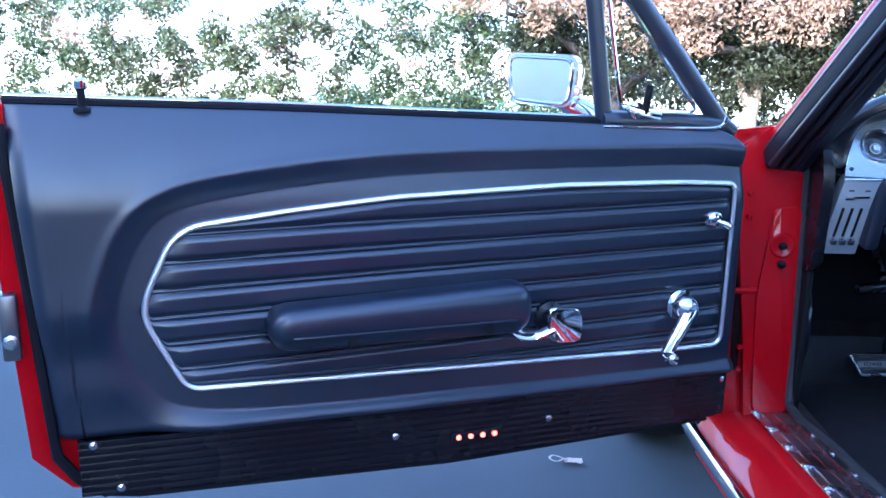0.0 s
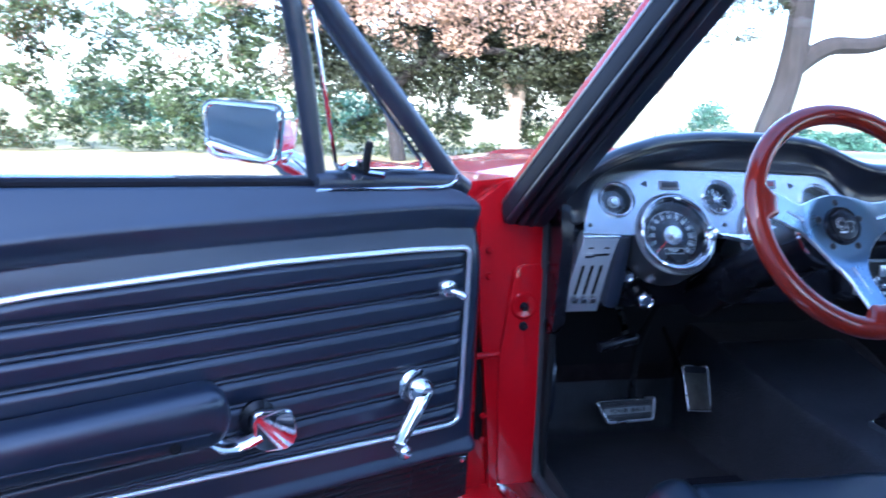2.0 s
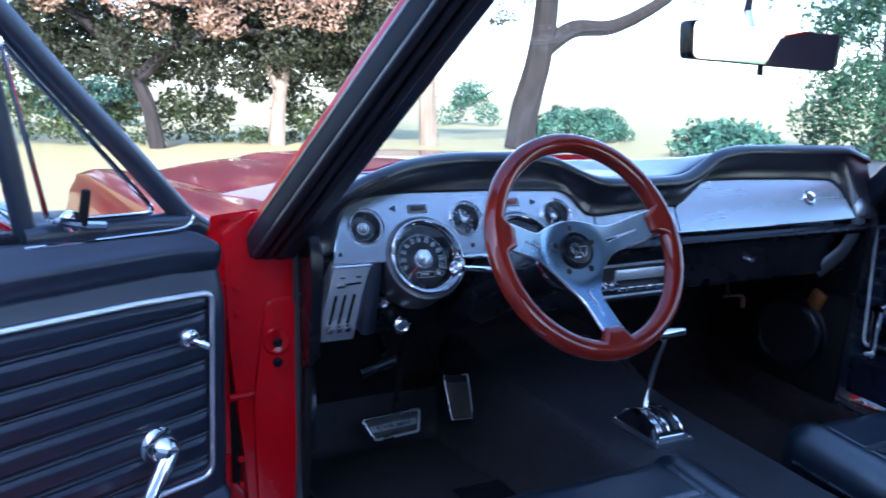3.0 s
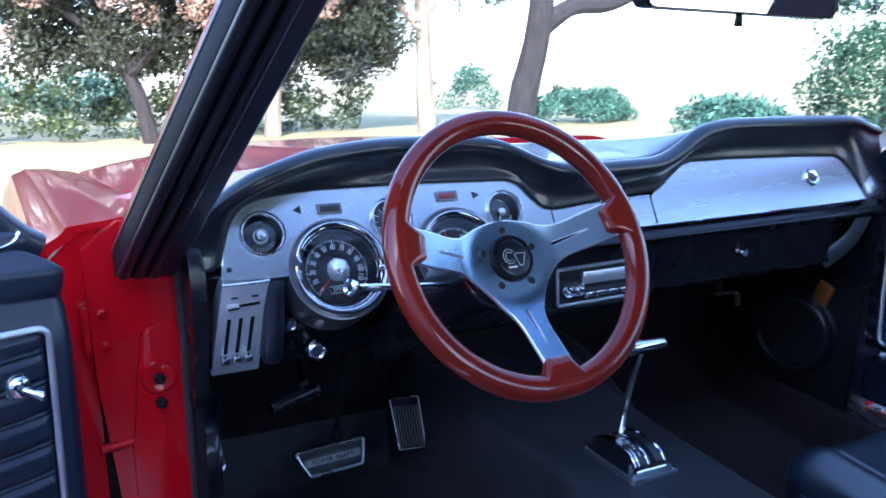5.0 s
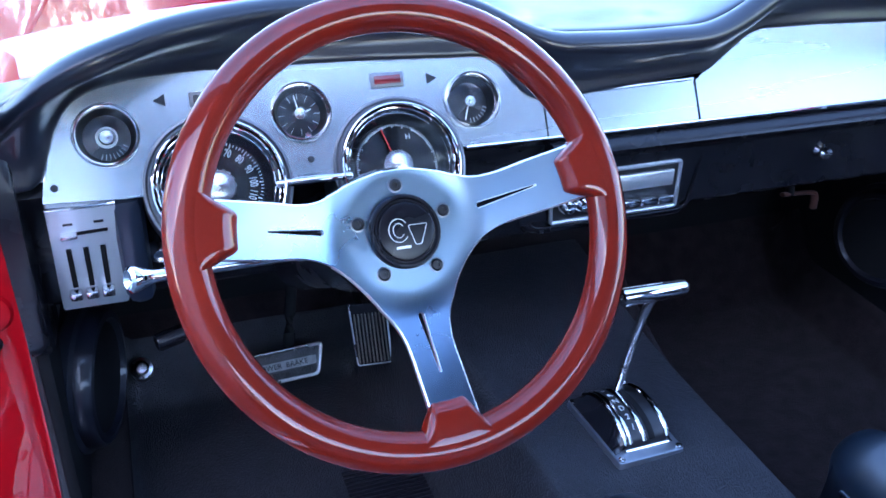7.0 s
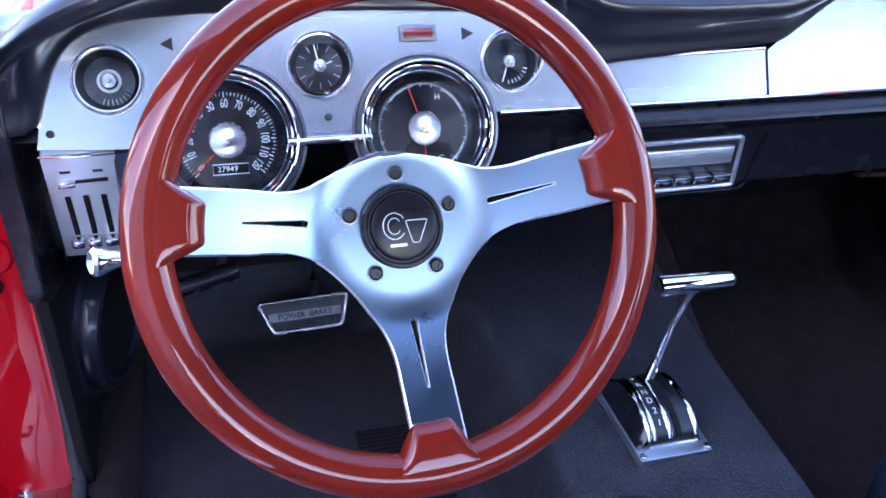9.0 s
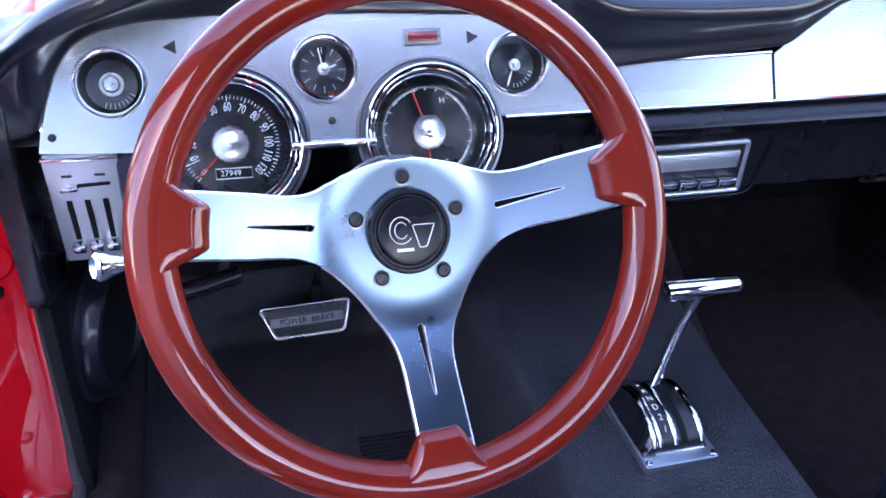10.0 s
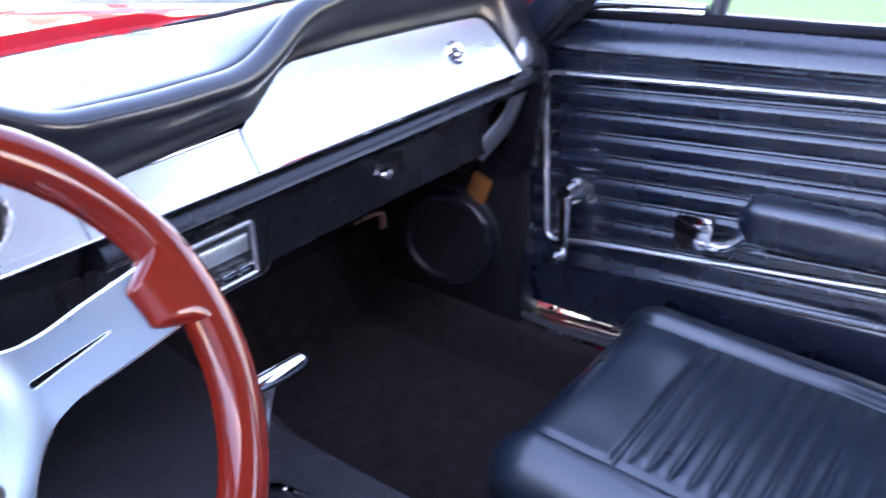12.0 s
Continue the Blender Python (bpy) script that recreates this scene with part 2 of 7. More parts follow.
def pebbled(m, scale, depth):
    """Lays a crisp pebbled relief over a material."""
    n, l = m.node_tree.nodes, m.node_tree.links
    tc, mp, vo, bp = (n.new("ShaderNode" + k) for k in ("TexCoord", "Mapping", "TexVoronoi", "Bump"))
    mp.inputs["Scale"].default_value = (1.25, 0.7, 1)
    vo.feature = "SMOOTH_F1"
    vo.inputs["Scale"].default_value = scale
    vo.inputs["Smoothness"].default_value = 0.35
    bp.invert = True
    bp.inputs["Strength"].default_value, bp.inputs["Distance"].default_value = 1.0, depth
    l.new(tc.outputs["Object"], mp.inputs["Vector"])
    l.new(mp.outputs[0], vo.inputs["Vector"])
    l.new(vo.outputs["Distance"], bp.inputs["Height"])
    l.new(bp.outputs[0], n["Principled BSDF"].inputs["Normal"])
    return m


def turned_metal(name, color, rough, aniso):
    """Metal with a finish turned about the local z axis, which fans its highlights."""
    m = material(name, color, rough, 1.0, aniso=aniso, rough_vary=0.04)
    n, l = m.node_tree.nodes, m.node_tree.links
    tg = n.new("ShaderNodeTangent")
    tg.direction_type, tg.axis = "RADIAL", "Z"
    l.new(tg.outputs[0], n["Principled BSDF"].inputs["Tangent"])
    return m


VINYL = material("black_vinyl", (0.005, 0.011, 0.027), 0.40, grain=0.12, grain_size=700, relief=0.0004, vary=0.2, rough_vary=0.06, spec=1.0)
VINYL_PAD = material("padded_vinyl", (0.007, 0.012, 0.025), 0.27, grain=0.10, grain_size=700, relief=0.0004, vary=0.15, rough_vary=0.05, spec=1.0)
VINYL_PAD.node_tree.nodes["Principled BSDF"].inputs["Coat Weight"].default_value = 0.8
VINYL_PAD.node_tree.nodes["Principled BSDF"].inputs["Coat Roughness"].default_value = 0.22
SEAT_VINYL = material("seat_vinyl", (0.010, 0.018, 0.031), 0.33, grain=0.10, grain_size=600, relief=0.0004, vary=0.2, vary_size=9, rough_vary=0.06, spec=1.0, coat=0.6)
SEAT_VINYL.node_tree.nodes["Principled BSDF"].inputs["Coat Roughness"].default_value = 0.25
VINYL_PLEAT = material("pleated_vinyl", (0.006, 0.011, 0.025), 0.34, grain=0.10, grain_size=700, relief=0.0004, vary=0.15, rough_vary=0.05, spec=0.9)
PLASTIC = material("black_plastic", (0.008, 0.008, 0.011), 0.25, spec=0.3, grain=0.1, grain_size=600, vary=0.2, rough_vary=0.08)
MATT_BLACK = material("matt_black", (0.009, 0.009, 0.010), 0.65, spec=0.15, grain=0.2, grain_size=400, vary=0.2)
RUBBER = material("black_rubber", (0.007, 0.007, 0.011), 0.6, spec=0.14, grain=0.2, grain_size=500, vary=0.2)
BAND = material("worn_band", (0.20, 0.205, 0.21), 0.35, vary=0.4, vary_size=90)
RIB = material("worn_rib", (0.17, 0.15, 0.125), 0.4, vary=0.3, vary_size=60)
PEDAL = material("worn_pedal_rubber", (0.045, 0.047, 0.050), 0.38, grain=0.3, grain_size=400, vary=0.3, vary_size=40)
CARPET = material("black_carpet", (0.019, 0.013, 0.014), 0.95, spec=0.1, grain=1.0, grain_size=420, vary=0.4, vary_size=40, sheen=0.05, relief=0.003)
MAT_RUBBER = pebbled(material("grained_floor_mat", (0.025, 0.025, 0.030), 0.38, vary=0.3, vary_size=25, spec=0.44), 430, 0.0014)
SEAL = material("weathered_seal", (0.030, 0.031, 0.034), 0.6, grain=0.2, grain_size=300, vary=0.25, vary_size=30)
CHROME = material("chrome", (0.80, 0.80, 0.82), 0.06, 1.0, rough_vary=0.03, vary=0.04)
SATIN = material("satin_metal", (0.62, 0.62, 0.64), 0.28, 1.0, grain=0.1, grain_size=900, rough_vary=0.08)
BRUSHED = material("brushed_aluminium", (0.47, 0.52, 0.56), 0.28, 0.75, grain=0.02, grain_size=1400, rough_vary=0.05, stretch=(0.05, 1, 1), vary=0.06)
SILVER = material("silver_paint", (0.68, 0.72, 0.75), 0.36, 0.45, grain=0.08, grain_size=500, rough_vary=0.06, vary=0.05)
SPOKE = material("polished_aluminium", (0.250, 0.335, 0.43), 0.32, 1.0, grain=0.15, grain_size=16, relief=0.0012, rough_vary=0.10, vary=0.05, stretch=(1, 0.5, 1))
DASH_PAD = material("dash_vinyl", (0.006, 0.007, 0.013), 0.42, spec=0.35, coat=0.5, grain=0.10, grain_size=700, relief=0.0004, vary=0.15, rough_vary=0.05)
DASH_PAD.node_tree.nodes["Principled BSDF"].inputs["Coat Roughness"].default_value = 0.12
TRIM_METAL = material("bright_trim", (0.95, 0.96, 0.97), 0.40, 1.0, rough_vary=0.06, vary=0.04)
PLATE_METAL = material("grey_satin_plate", (0.30, 0.32, 0.35), 0.34, 0.9, rough_vary=0.08, vary=0.1, vary_size=30)
LAMP_FRAME = material("lamp_frame", (0.16, 0.16, 0.17), 0.35, 0.8, rough_vary=0.06)
BEZEL_BLACK = material("gloss_black_bezel", (0.010, 0.010, 0.013), 0.10, spec=0.6, rough_vary=0.04)
WOOD = material("lacquered_mahogany", (0.190, 0.010, 0.0025), 0.5, vary=0.22, vary_size=14, coat=1.0, spec=0.1, second=(0.140, 0.0075, 0.002), second_size=18, second_width=0.3)
RED = material("red_paint", (0.46, 0.003, 0.008), 0.40, coat=0.6, spec=0.02, vary=0.10, vary_size=3, grain=0.05, grain_size=40)
DIAL = material("dial_face", (0.012, 0.012, 0.014), 0.35, vary=0.2, vary_size=60)
TURNED_DIAL = turned_metal("turned_black_dial", (0.065, 0.065, 0.07), 0.26, 0.92)
TURNED_CAP = turned_metal("turned_cap", (0.72, 0.72, 0.74), 0.22, 0.8)
WHITE_INK = material("white_ink", (0.80, 0.80, 0.77), 0.5)
RED_INK = material("red_needle", (0.7, 0.03, 0.015), 0.4)
RED_LENS = material("red_lens", (0.16, 0.010, 0.012), 0.2, coat=0.5)
LED = material("red_marker_lamp", (1.0, 0.09, 0.05), 0.2, emit=1.1)
MIRROR = material("mirror_glass", (0.80, 0.83, 0.86), 0.015, 1.0)
GLASS = thin_glass()
ORANGE_BROWN = material("orange_highlight_brown", (0.30, 0.11, 0.03), 0.5, 0.3, grain=0.4, grain_size=120, vary=0.4, vary_size=20)
BROWN = material("lit_edge_brown", (0.09, 0.032, 0.022), 0.5, grain=0.3, grain_size=120, vary=0.4, vary_size=20)
PAPER = material("crumpled_wrapper", (0.55, 0.50, 0.42), 0.4, vary=0.3, vary_size=80)
TYRE = material("tyre", (0.018, 0.018, 0.02), 0.75, grain=0.4, grain_size=200, vary=0.3)
ASPHALT = material("asphalt", (0.055, 0.057, 0.06), 0.85, grain=1.0, grain_size=90, vary=0.22, vary_size=1.2)
BARK = material("bark", (0.024, 0.019, 0.018), 0.9, grain=1.0, grain_size=18, vary=0.45, vary_size=7, stretch=(1, 1, 0.3))
BARK_PALE = material("pale_bark", (0.26, 0.20, 0.15), 0.9, grain=1.0, grain_size=16, vary=0.4, vary_size=5, stretch=(1, 1, 0.3))
LEAF = material("hedge_leaves", (0.046, 0.066, 0.022), 0.45, island=0.6, vary=0.4, vary_size=0.6)
LEAF_OLIVE = material("olive_leaves", (0.030, 0.036, 0.017), 0.5, island=0.55, vary=0.35, vary_size=0.5)
LEAF_RED = material("russet_leaves", (0.30, 0.19, 0.13), 0.5, island=0.5, vary=0.4, vary_size=0.6)
LEAF_TEAL = material("blue_green_leaves", (0.05, 0.13, 0.085), 0.55, island=0.4, vary=0.3, vary_size=0.8)
CYPRESS = material("cypress_leaves", (0.020, 0.068, 0.028), 0.6, island=0.5, vary=0.35, vary_size=1.0)
STUCCO = material("stucco", (0.40, 0.44, 0.50), 0.9, grain=0.6, grain_size=40, vary=0.1, vary_size=1.5)

# ---- ground and surroundings ----
def ground_material():
    m = material("driveway_and_lawn", (0.052, 0.064, 0.072), 0.85, grain=1.0, grain_size=70, vary=0.25, vary_size=0.9)
    nt = m.node_tree
    n, l = nt.nodes, nt.links
    bsdf = n["Principled BSDF"]
    asphalt = bsdf.inputs["Base Color"].links[0].from_socket
    ge = n.new("ShaderNodeNewGeometry")
    sp = n.new("ShaderNodeSeparateXYZ")
    l.new(ge.outputs["Position"], sp.inputs[0])
    # the lawn's edge runs aslant and wavers a little
    nz = n.new("ShaderNodeTexNoise")
    nz.inputs["Scale"].default_value = 0.9
    l.new(ge.outputs["Position"], nz.inputs["Vector"])
    mxx = n.new("ShaderNodeMath")
    mxx.operation = "MAXIMUM"
    l.new(sp.outputs[0], mxx.inputs[0])
    mxx.inputs[1].default_value = 0.0
    a = n.new("ShaderNodeMath")
    a.operation = "MULTIPLY_ADD"
    l.new(mxx.outputs[0], a.inputs[0])
    a.inputs[1].default_value = -0.35
    l.new(sp.outputs[1], a.inputs[2])
    b = n.new("ShaderNodeMath")
    b.operation = "MULTIPLY_ADD"
    l.new(nz.outputs[0], b.inputs[0])
    b.inputs[1].default_value = 0.7
    l.new(a.outputs[0], b.inputs[2])
    r = n.new("ShaderNodeMapRange")
    r.inputs[1].default_value, r.inputs[2].default_value = 7.3, 7.4
    l.new(b.outputs[0], r.inputs[0])
    # a greener strip on the passenger side
    c = n.new("ShaderNodeMapRange")
    c.inputs[1].default_value, c.inputs[2].default_value = 5.0, 5.1
    l.new(sp.outputs[0], c.inputs[0])
    mxm = n.new("ShaderNodeMath")
    mxm.operation = "MAXIMUM"
    l.new(r.outputs[0], mxm.inputs[0])
    wide = mxm.inputs[1]
    r = mxm
    g = n.new("ShaderNodeTexNoise")
    g.inputs["Scale"].default_value, g.inputs["Detail"].default_value = 6.0, 8
    l.new(ge.outputs["Position"], g.inputs["Vector"])
    gr = n.new("ShaderNodeMix")
    gr.data_type = "RGBA"
    gr.inputs[6].default_value, gr.inputs[7].default_value = (0.27, 0.25, 0.09, 1), (0.46, 0.38, 0.19, 1)
    l.new(g.outputs[0], gr.inputs[0])
    # watered grass on the passenger side
    gw = n.new("ShaderNodeMix")
    gw.data_type = "RGBA"
    l.new(gr.outputs[2], gw.inputs[6])
    gw.inputs[7].default_value = (0.10, 0.20, 0.04, 1)
    far = n.new("ShaderNodeMapRange")
    far.inputs[1].default_value, far.inputs[2].default_value = 4.0, 7.0
    far.inputs[3].default_value, far.inputs[4].default_value = 1.0, 0.0
    l.new(sp.outputs[1], far.inputs[0])
    wet = n.new("ShaderNodeMath")
    wet.operation = "MULTIPLY"
    l.new(c.outputs[0], wet.inputs[0])
    l.new(far.outputs[0], wet.inputs[1])
    l.new(wet.outputs[0], gw.inputs[0])
    l.new(wet.outputs[0], wide)
    gr = gw
    mx = n.new("ShaderNodeMix")
    mx.data_type = "RGBA"
    l.new(r.outputs[0], mx.inputs[0])
    l.new(asphalt, mx.inputs[6])
    l.new(gr.outputs[2], mx.inputs[7])
    l.new(mx.outputs[2], bsdf.inputs["Base Color"])
    return m


def build_ground():
    bm = bmesh.new()
    xs = [-900, -300, -100, -40] + steps(-24, 40, 32) + [100, 300, 900]
    ys = [-900, -300, -100, -40] + steps(-20, 60, 40) + [100, 300, 900]
    sheet(bm, lambda x, y: Vector((x, y, 0.012 * noise.noise((x * 0.4, y * 0.4, 0)) if -24 < x < 40 and -20 < y < 60 else 0.0)), xs, ys)
    setting("ground", bm, ground_material(), "blue-grey asphalt driveway meeting a dry sunlit lawn", "ground", I4)


def build_shade_wall():
    """A tall plain wall, added out of view behind to lay shade over the car."""
    bm = bmesh.new()
    box(bm, Matrix.Translation((-16.0, -13.0, 5.1)), 30, 6.0, 10.2, 0.03)
    setting("wall_shade_caster", bm, STUCCO, "tall plain pale wall added out of view behind the driveway to shade the car", "wall", I4)


def leaf_cloud(clumps, per, size, spread, seed):
    """Small folded leaves in clumps: (centre, radius) each."""
    rng = np.random.RandomState(seed)
    verts, faces = [], []
    for c, rad in clumps:
        k = max(4, int(per * rad * rad / (spread * spread)))
        d = rng.normal(size=(k, 3))
        d /= np.linalg.norm(d, axis=1)[:, None]
        pts = np.array(c) + d * (rad * rng.uniform(0.35, 1.0, size=(k, 1)) ** 0.6) * np.array([1, 1, 0.85])
        ax = rng.normal(size=(k, 3))
        ax /= np.linalg.norm(ax, axis=1)[:, None]
        nn = np.cross(ax, d + rng.normal(scale=0.7, size=(k, 3)))
        nn /= np.linalg.norm(nn, axis=1)[:, None] + 1e-9
        s = size * rng.uniform(0.6, 1.3, size=(k, 1))
        up = np.cross(nn, ax)
        for p, a, b, q, z in zip(pts, ax, nn, up, s):
            if p[2] < 0.04:
                continue
            i = len(verts)
            verts += [p - a * z, p + b * z * 0.45 + q * z * 0.15, p + a * z, p - b * z * 0.45 + q * z * 0.15]
            faces += [(i, i + 1, i + 2), (i, i + 2, i + 3)]
    me = bpy.data.meshes.new("leaves")
    me.from_pydata([tuple(v) for v in verts], [], faces)
    return me


def leaves(name, clumps, mat, per, size, spread, seed, parent=None, at=(0, 0, 0)):
    me = leaf_cloud(clumps, per, size, spread, seed)
    me.transform(Matrix.Translation(-Vector(at)))
    me.materials.append(mat)
    ob = new(name, me)
    ob.parent = parent
    return ob


def build_hedge():
    rng = np.random.RandomState(3)
    clumps = []
    for x in np.arange(-12.5, 6.0, 0.42):
        top = 3.4 + 1.6 * noise.noise((x * 0.35, 2.0, 0)) + 0.6 * noise.noise((x * 1.3, 5.0, 0))
        for z in np.arange(0.25, top, 0.42):
            if noise.noise((x * 0.8, z * 0.9, 4.0)) > 0.33 + 0.25 * (z < 1.0):
                continue
            clumps.append(((x + rng.normal(0, 0.2), 16.7 + rng.normal(0, 0.35) + 0.05 * z, z + rng.normal(0, 0.15)), rng.uniform(0.22, 0.42)))
    ob = leaves("hedge", clumps, LEAF, 210, 0.054, 0.32, 5)
    tagged(ob, "tall loose green hedge with sunlit leaves and gaps", "hedge", "", "stuff")
    clumps = [((rng.uniform(-14, 9), 20.0 + rng.normal(0, 0.6), rng.uniform(1.6, 5.5)), rng.uniform(0.35, 0.7)) for _ in range(110)]
    ob = leaves("shrubbery", clumps, LEAF_RED, 130, 0.06, 0.4, 6)
    tagged(ob, "pale russet sunlit shrubbery behind the hedge", "shrubs", "", "stuff")
    cl2 = [((10.6 + 1.15 * math.cos(a) * q, 10.5 + 0.7 * math.sin(a) * q, 0.62 * math.sqrt(max(0.05, 1 - q * q)) * rng.uniform(0.5, 1.0)), rng.uniform(0.18, 0.3)) for a, q in zip(rng.uniform(0, 6.28, 60), rng.uniform(0, 1, 60) ** 0.5)]
    tagged(leaves("garden_shrub", cl2, LEAF_TEAL, 70, 0.07, 0.3, 8), "low rounded blue-green shrub on the sunlit lawn", "shrub", "", "stuff")
    cl3 = [((11.0 + 1.5 * math.cos(a) * q, 15.6 + 0.8 * math.sin(a) * q, 0.70 * math.sqrt(max(0.05, 1 - q * q)) * rng.uniform(0.5, 1.0)), rng.uniform(0.2, 0.32)) for a, q in zip(rng.uniform(0, 6.28, 60), rng.uniform(0, 1, 60) ** 0.5)]
    tagged(leaves("garden_shrub", cl3, LEAF_TEAL, 110, 0.06, 0.3, 9), "wide low blue-green shrub beyond the lawn tree", "shrub", "", "stuff")
    clumps = [((rng.uniform(-6, 3) if k % 7 else rng.uniform(12.4, 14.6), 26.0 + rng.normal(0, 0.8), rng.uniform(0.2, 1.4)), rng.uniform(0.35, 0.6)) for k in range(100)]
    ob = leaves("low_shrubs", clumps, LEAF_TEAL, 110, 0.075, 0.45, 7)
    tagged(ob, "low blue-green shrubs beyond the lawn", "shrubs", "", "stuff")


def limb(bm, pts, r0, r1):
    p = spline(pts, 6)
    k = len(p)
    tube(bm, p, [r0 + (r1 - r0) * i / (k - 1) for i in range(k)], 9)


def build_tree(name, base, trunk, limbs, clumps, mat_leaf, bark, label, per=75, size=0.08, seed=1):
    t = thing(name, base, label, "tree")
    bm = bmesh.new()
    limb(bm, *trunk)
    for li in limbs:
        limb(bm, *li)
    part("trunk", bm, bark, t, frame=Matrix.Translation(base))
    if clumps:
        world_clumps = [(tuple(Vector(c) + Vector(base)), r) for c, r in clumps]
        leaves("crown", world_clumps, mat_leaf, per, size, 0.4, seed, t, base)
    return t


def crown_clumps(seed, n, cx, cy, cz, rx, ry, rz, lo=0.3, hi=0.6):
    rng = np.random.RandomState(seed)
    out = []
    while len(out) < n:
        p = rng.uniform(-1, 1, 3)
        if p @ p <= 1 and noise.noise((p[0] * 2.1 + seed, p[1] * 2.1, p[2] * 2.1)) < 0.22:
            out.append(((cx + rx * p[0], cy + ry * p[1], cz + rz * p[2]), rng.uniform(lo, hi)))
    return out


def build_trees():
    # a spreading evergreen oak with crooked limbs
    build_tree("oak_tree", (1.6, 15.2, 0), ([(0, 0, 0), (-0.15, 0, 0.8), (-0.5, 0.1, 1.7), (-0.9, 0.2, 3.0)], 0.15, 0.09),
               [([(-0.3, 0.05, 1.2), (0.5, 0, 1.9), (1.5, -0.1, 2.1), (2.6, 0, 2.0)], 0.13, 0.05), ([(-0.5, 0.1, 1.7), (-1.5, 0, 2.4), (-2.3, 0, 2.7)], 0.12, 0.04), ([(0.5, 0, 1.9), (1.0, 0.2, 2.8), (1.2, 0.3, 3.8)], 0.08, 0.03)],
               crown_clumps(11, 62, 0.4, 0.3, 2.4, 3.2, 1.0, 1.2) + crown_clumps(21, 44, 0.2, 0.5, 1.9, 3.0, 0.6, 0.8), LEAF_OLIVE, BARK, "dark spreading oak with crooked limbs at the lawn's edge", per=210, size=0.048, seed=11)
    russet = [((c[0] + 1.6, c[1] + 15.2, c[2]), r) for c, r in crown_clumps(31, 110, 0.5, -0.6, 3.05, 4.2, 0.6, 0.9, 0.2, 0.42)]
    tagged(leaves("russet_foliage", russet, LEAF_RED, 150, 0.05, 0.36, 31), "pale russet foliage hanging among the oak's limbs", "foliage", "", "stuff")
    build_tree("lawn_tree", (3.9, 15.6, 0), ([(0, 0, 0), (0.05, 0, 0.8), (0.2, 0, 1.6), (0.5, 0.1, 2.8)], 0.17, 0.09),
               [([(0.1, 0, 0.9), (-0.2, 0, 1.7), (-0.5, 0, 2.7)], 0.09, 0.04), ([(0.2, 0, 1.6), (0.8, 0, 2.3), (1.5, 0, 2.8)], 0.07, 0.03)],
               crown_clumps(12, 70, 0.9, 0.4, 2.7, 2.1, 0.9, 1.5) + crown_clumps(22, 60, 1.4, 0.2, 2.0, 1.7, 0.6, 0.8), LEAF_OLIVE, BARK_PALE, "small pale-barked tree with a dense olive crown", per=210, size=0.05, seed=12)
    build_tree("lawn_tree", (6.9, 15.0, 0), ([(0, 0, 0), (-0.03, 0, 1.0), (-0.05, 0, 2.2), (-0.1, 0, 3.4)], 0.2, 0.13),
               [([(-0.05, 0, 1.9), (-0.7, 0, 2.6), (-1.4, 0, 3.1)], 0.1, 0.04), ([(-0.05, 0, 2.2), (0.5, 0, 2.8), (1.2, 0, 3.3)], 0.09, 0.03)],
               crown_clumps(13, 50, -1.2, 0.5, 2.5, 1.3, 0.8, 1.3) + crown_clumps(14, 30, 0.9, 0.3, 3.6, 1.6, 0.8, 0.7), LEAF_OLIVE, BARK_PALE, "tree with a sunlit pale trunk and thin crown", per=170, size=0.05, seed=13)
    build_tree("street_tree", (8.2, 13.6, 0), ([(0, 0, 0), (0.15, 0, 0.9), (0.45, 0, 2.0), (0.6, 0, 3.6), (0.7, 0, 4.6)], 0.30, 0.2),
               [([(0.45, 0, 1.9), (1.2, 0, 2.35), (2.2, 0, 2.45), (3.4, 0, 3.0), (4.4, 0, 3.7)], 0.2, 0.1), ([(0.55, 0, 2.9), (-0.3, 0, 3.4), (-1.2, 0, 3.7)], 0.1, 0.05)],
               crown_clumps(15, 40, 1.5, 0.3, 4.3, 3.4, 1.0, 0.9) + crown_clumps(16, 26, -0.9, -0.2, 2.95, 1.0, 0.5, 0.75, 0.15, 0.3) + crown_clumps(18, 22, 5.0, 0.0, 3.35, 2.6, 0.5, 0.35, 0.15, 0.28), LEAF_OLIVE, BARK, "large leaning tree with one long low limb", per=150, size=0.05, seed=15)
    # a green cypress
    rng = np.random.RandomState(17)
    cl = []
    for z in np.arange(0.2, 7.0, 0.35):
        r = 1.9 * (1 - (z / 9.0) ** 1.6)
        for _ in range(13):
            a = rng.uniform(0, 2 * math.pi)
            q = rng.uniform(0.2, 0.85)
            cl.append(((r * q * math.cos(a), r * q * math.sin(a), z + rng.normal(0, 0.1)), rng.uniform(0.3, 0.45)))
    build_tree("cypress_tree", (13.1, 9.3, 0), ([(0, 0, 0), (0, 0, 2.5), (0, 0, 6.8)], 0.16, 0.03), [], cl, CYPRESS, BARK, "dense bright green cypress beside the driveway", per=170, size=0.048, seed=17)


# ---- car body ----
def dash_back(x):
    """Where the windshield meets the dashboard."""
    return 0.385 + 0.185 * (1 - min(1.0, abs(x) / 0.70) ** 2)


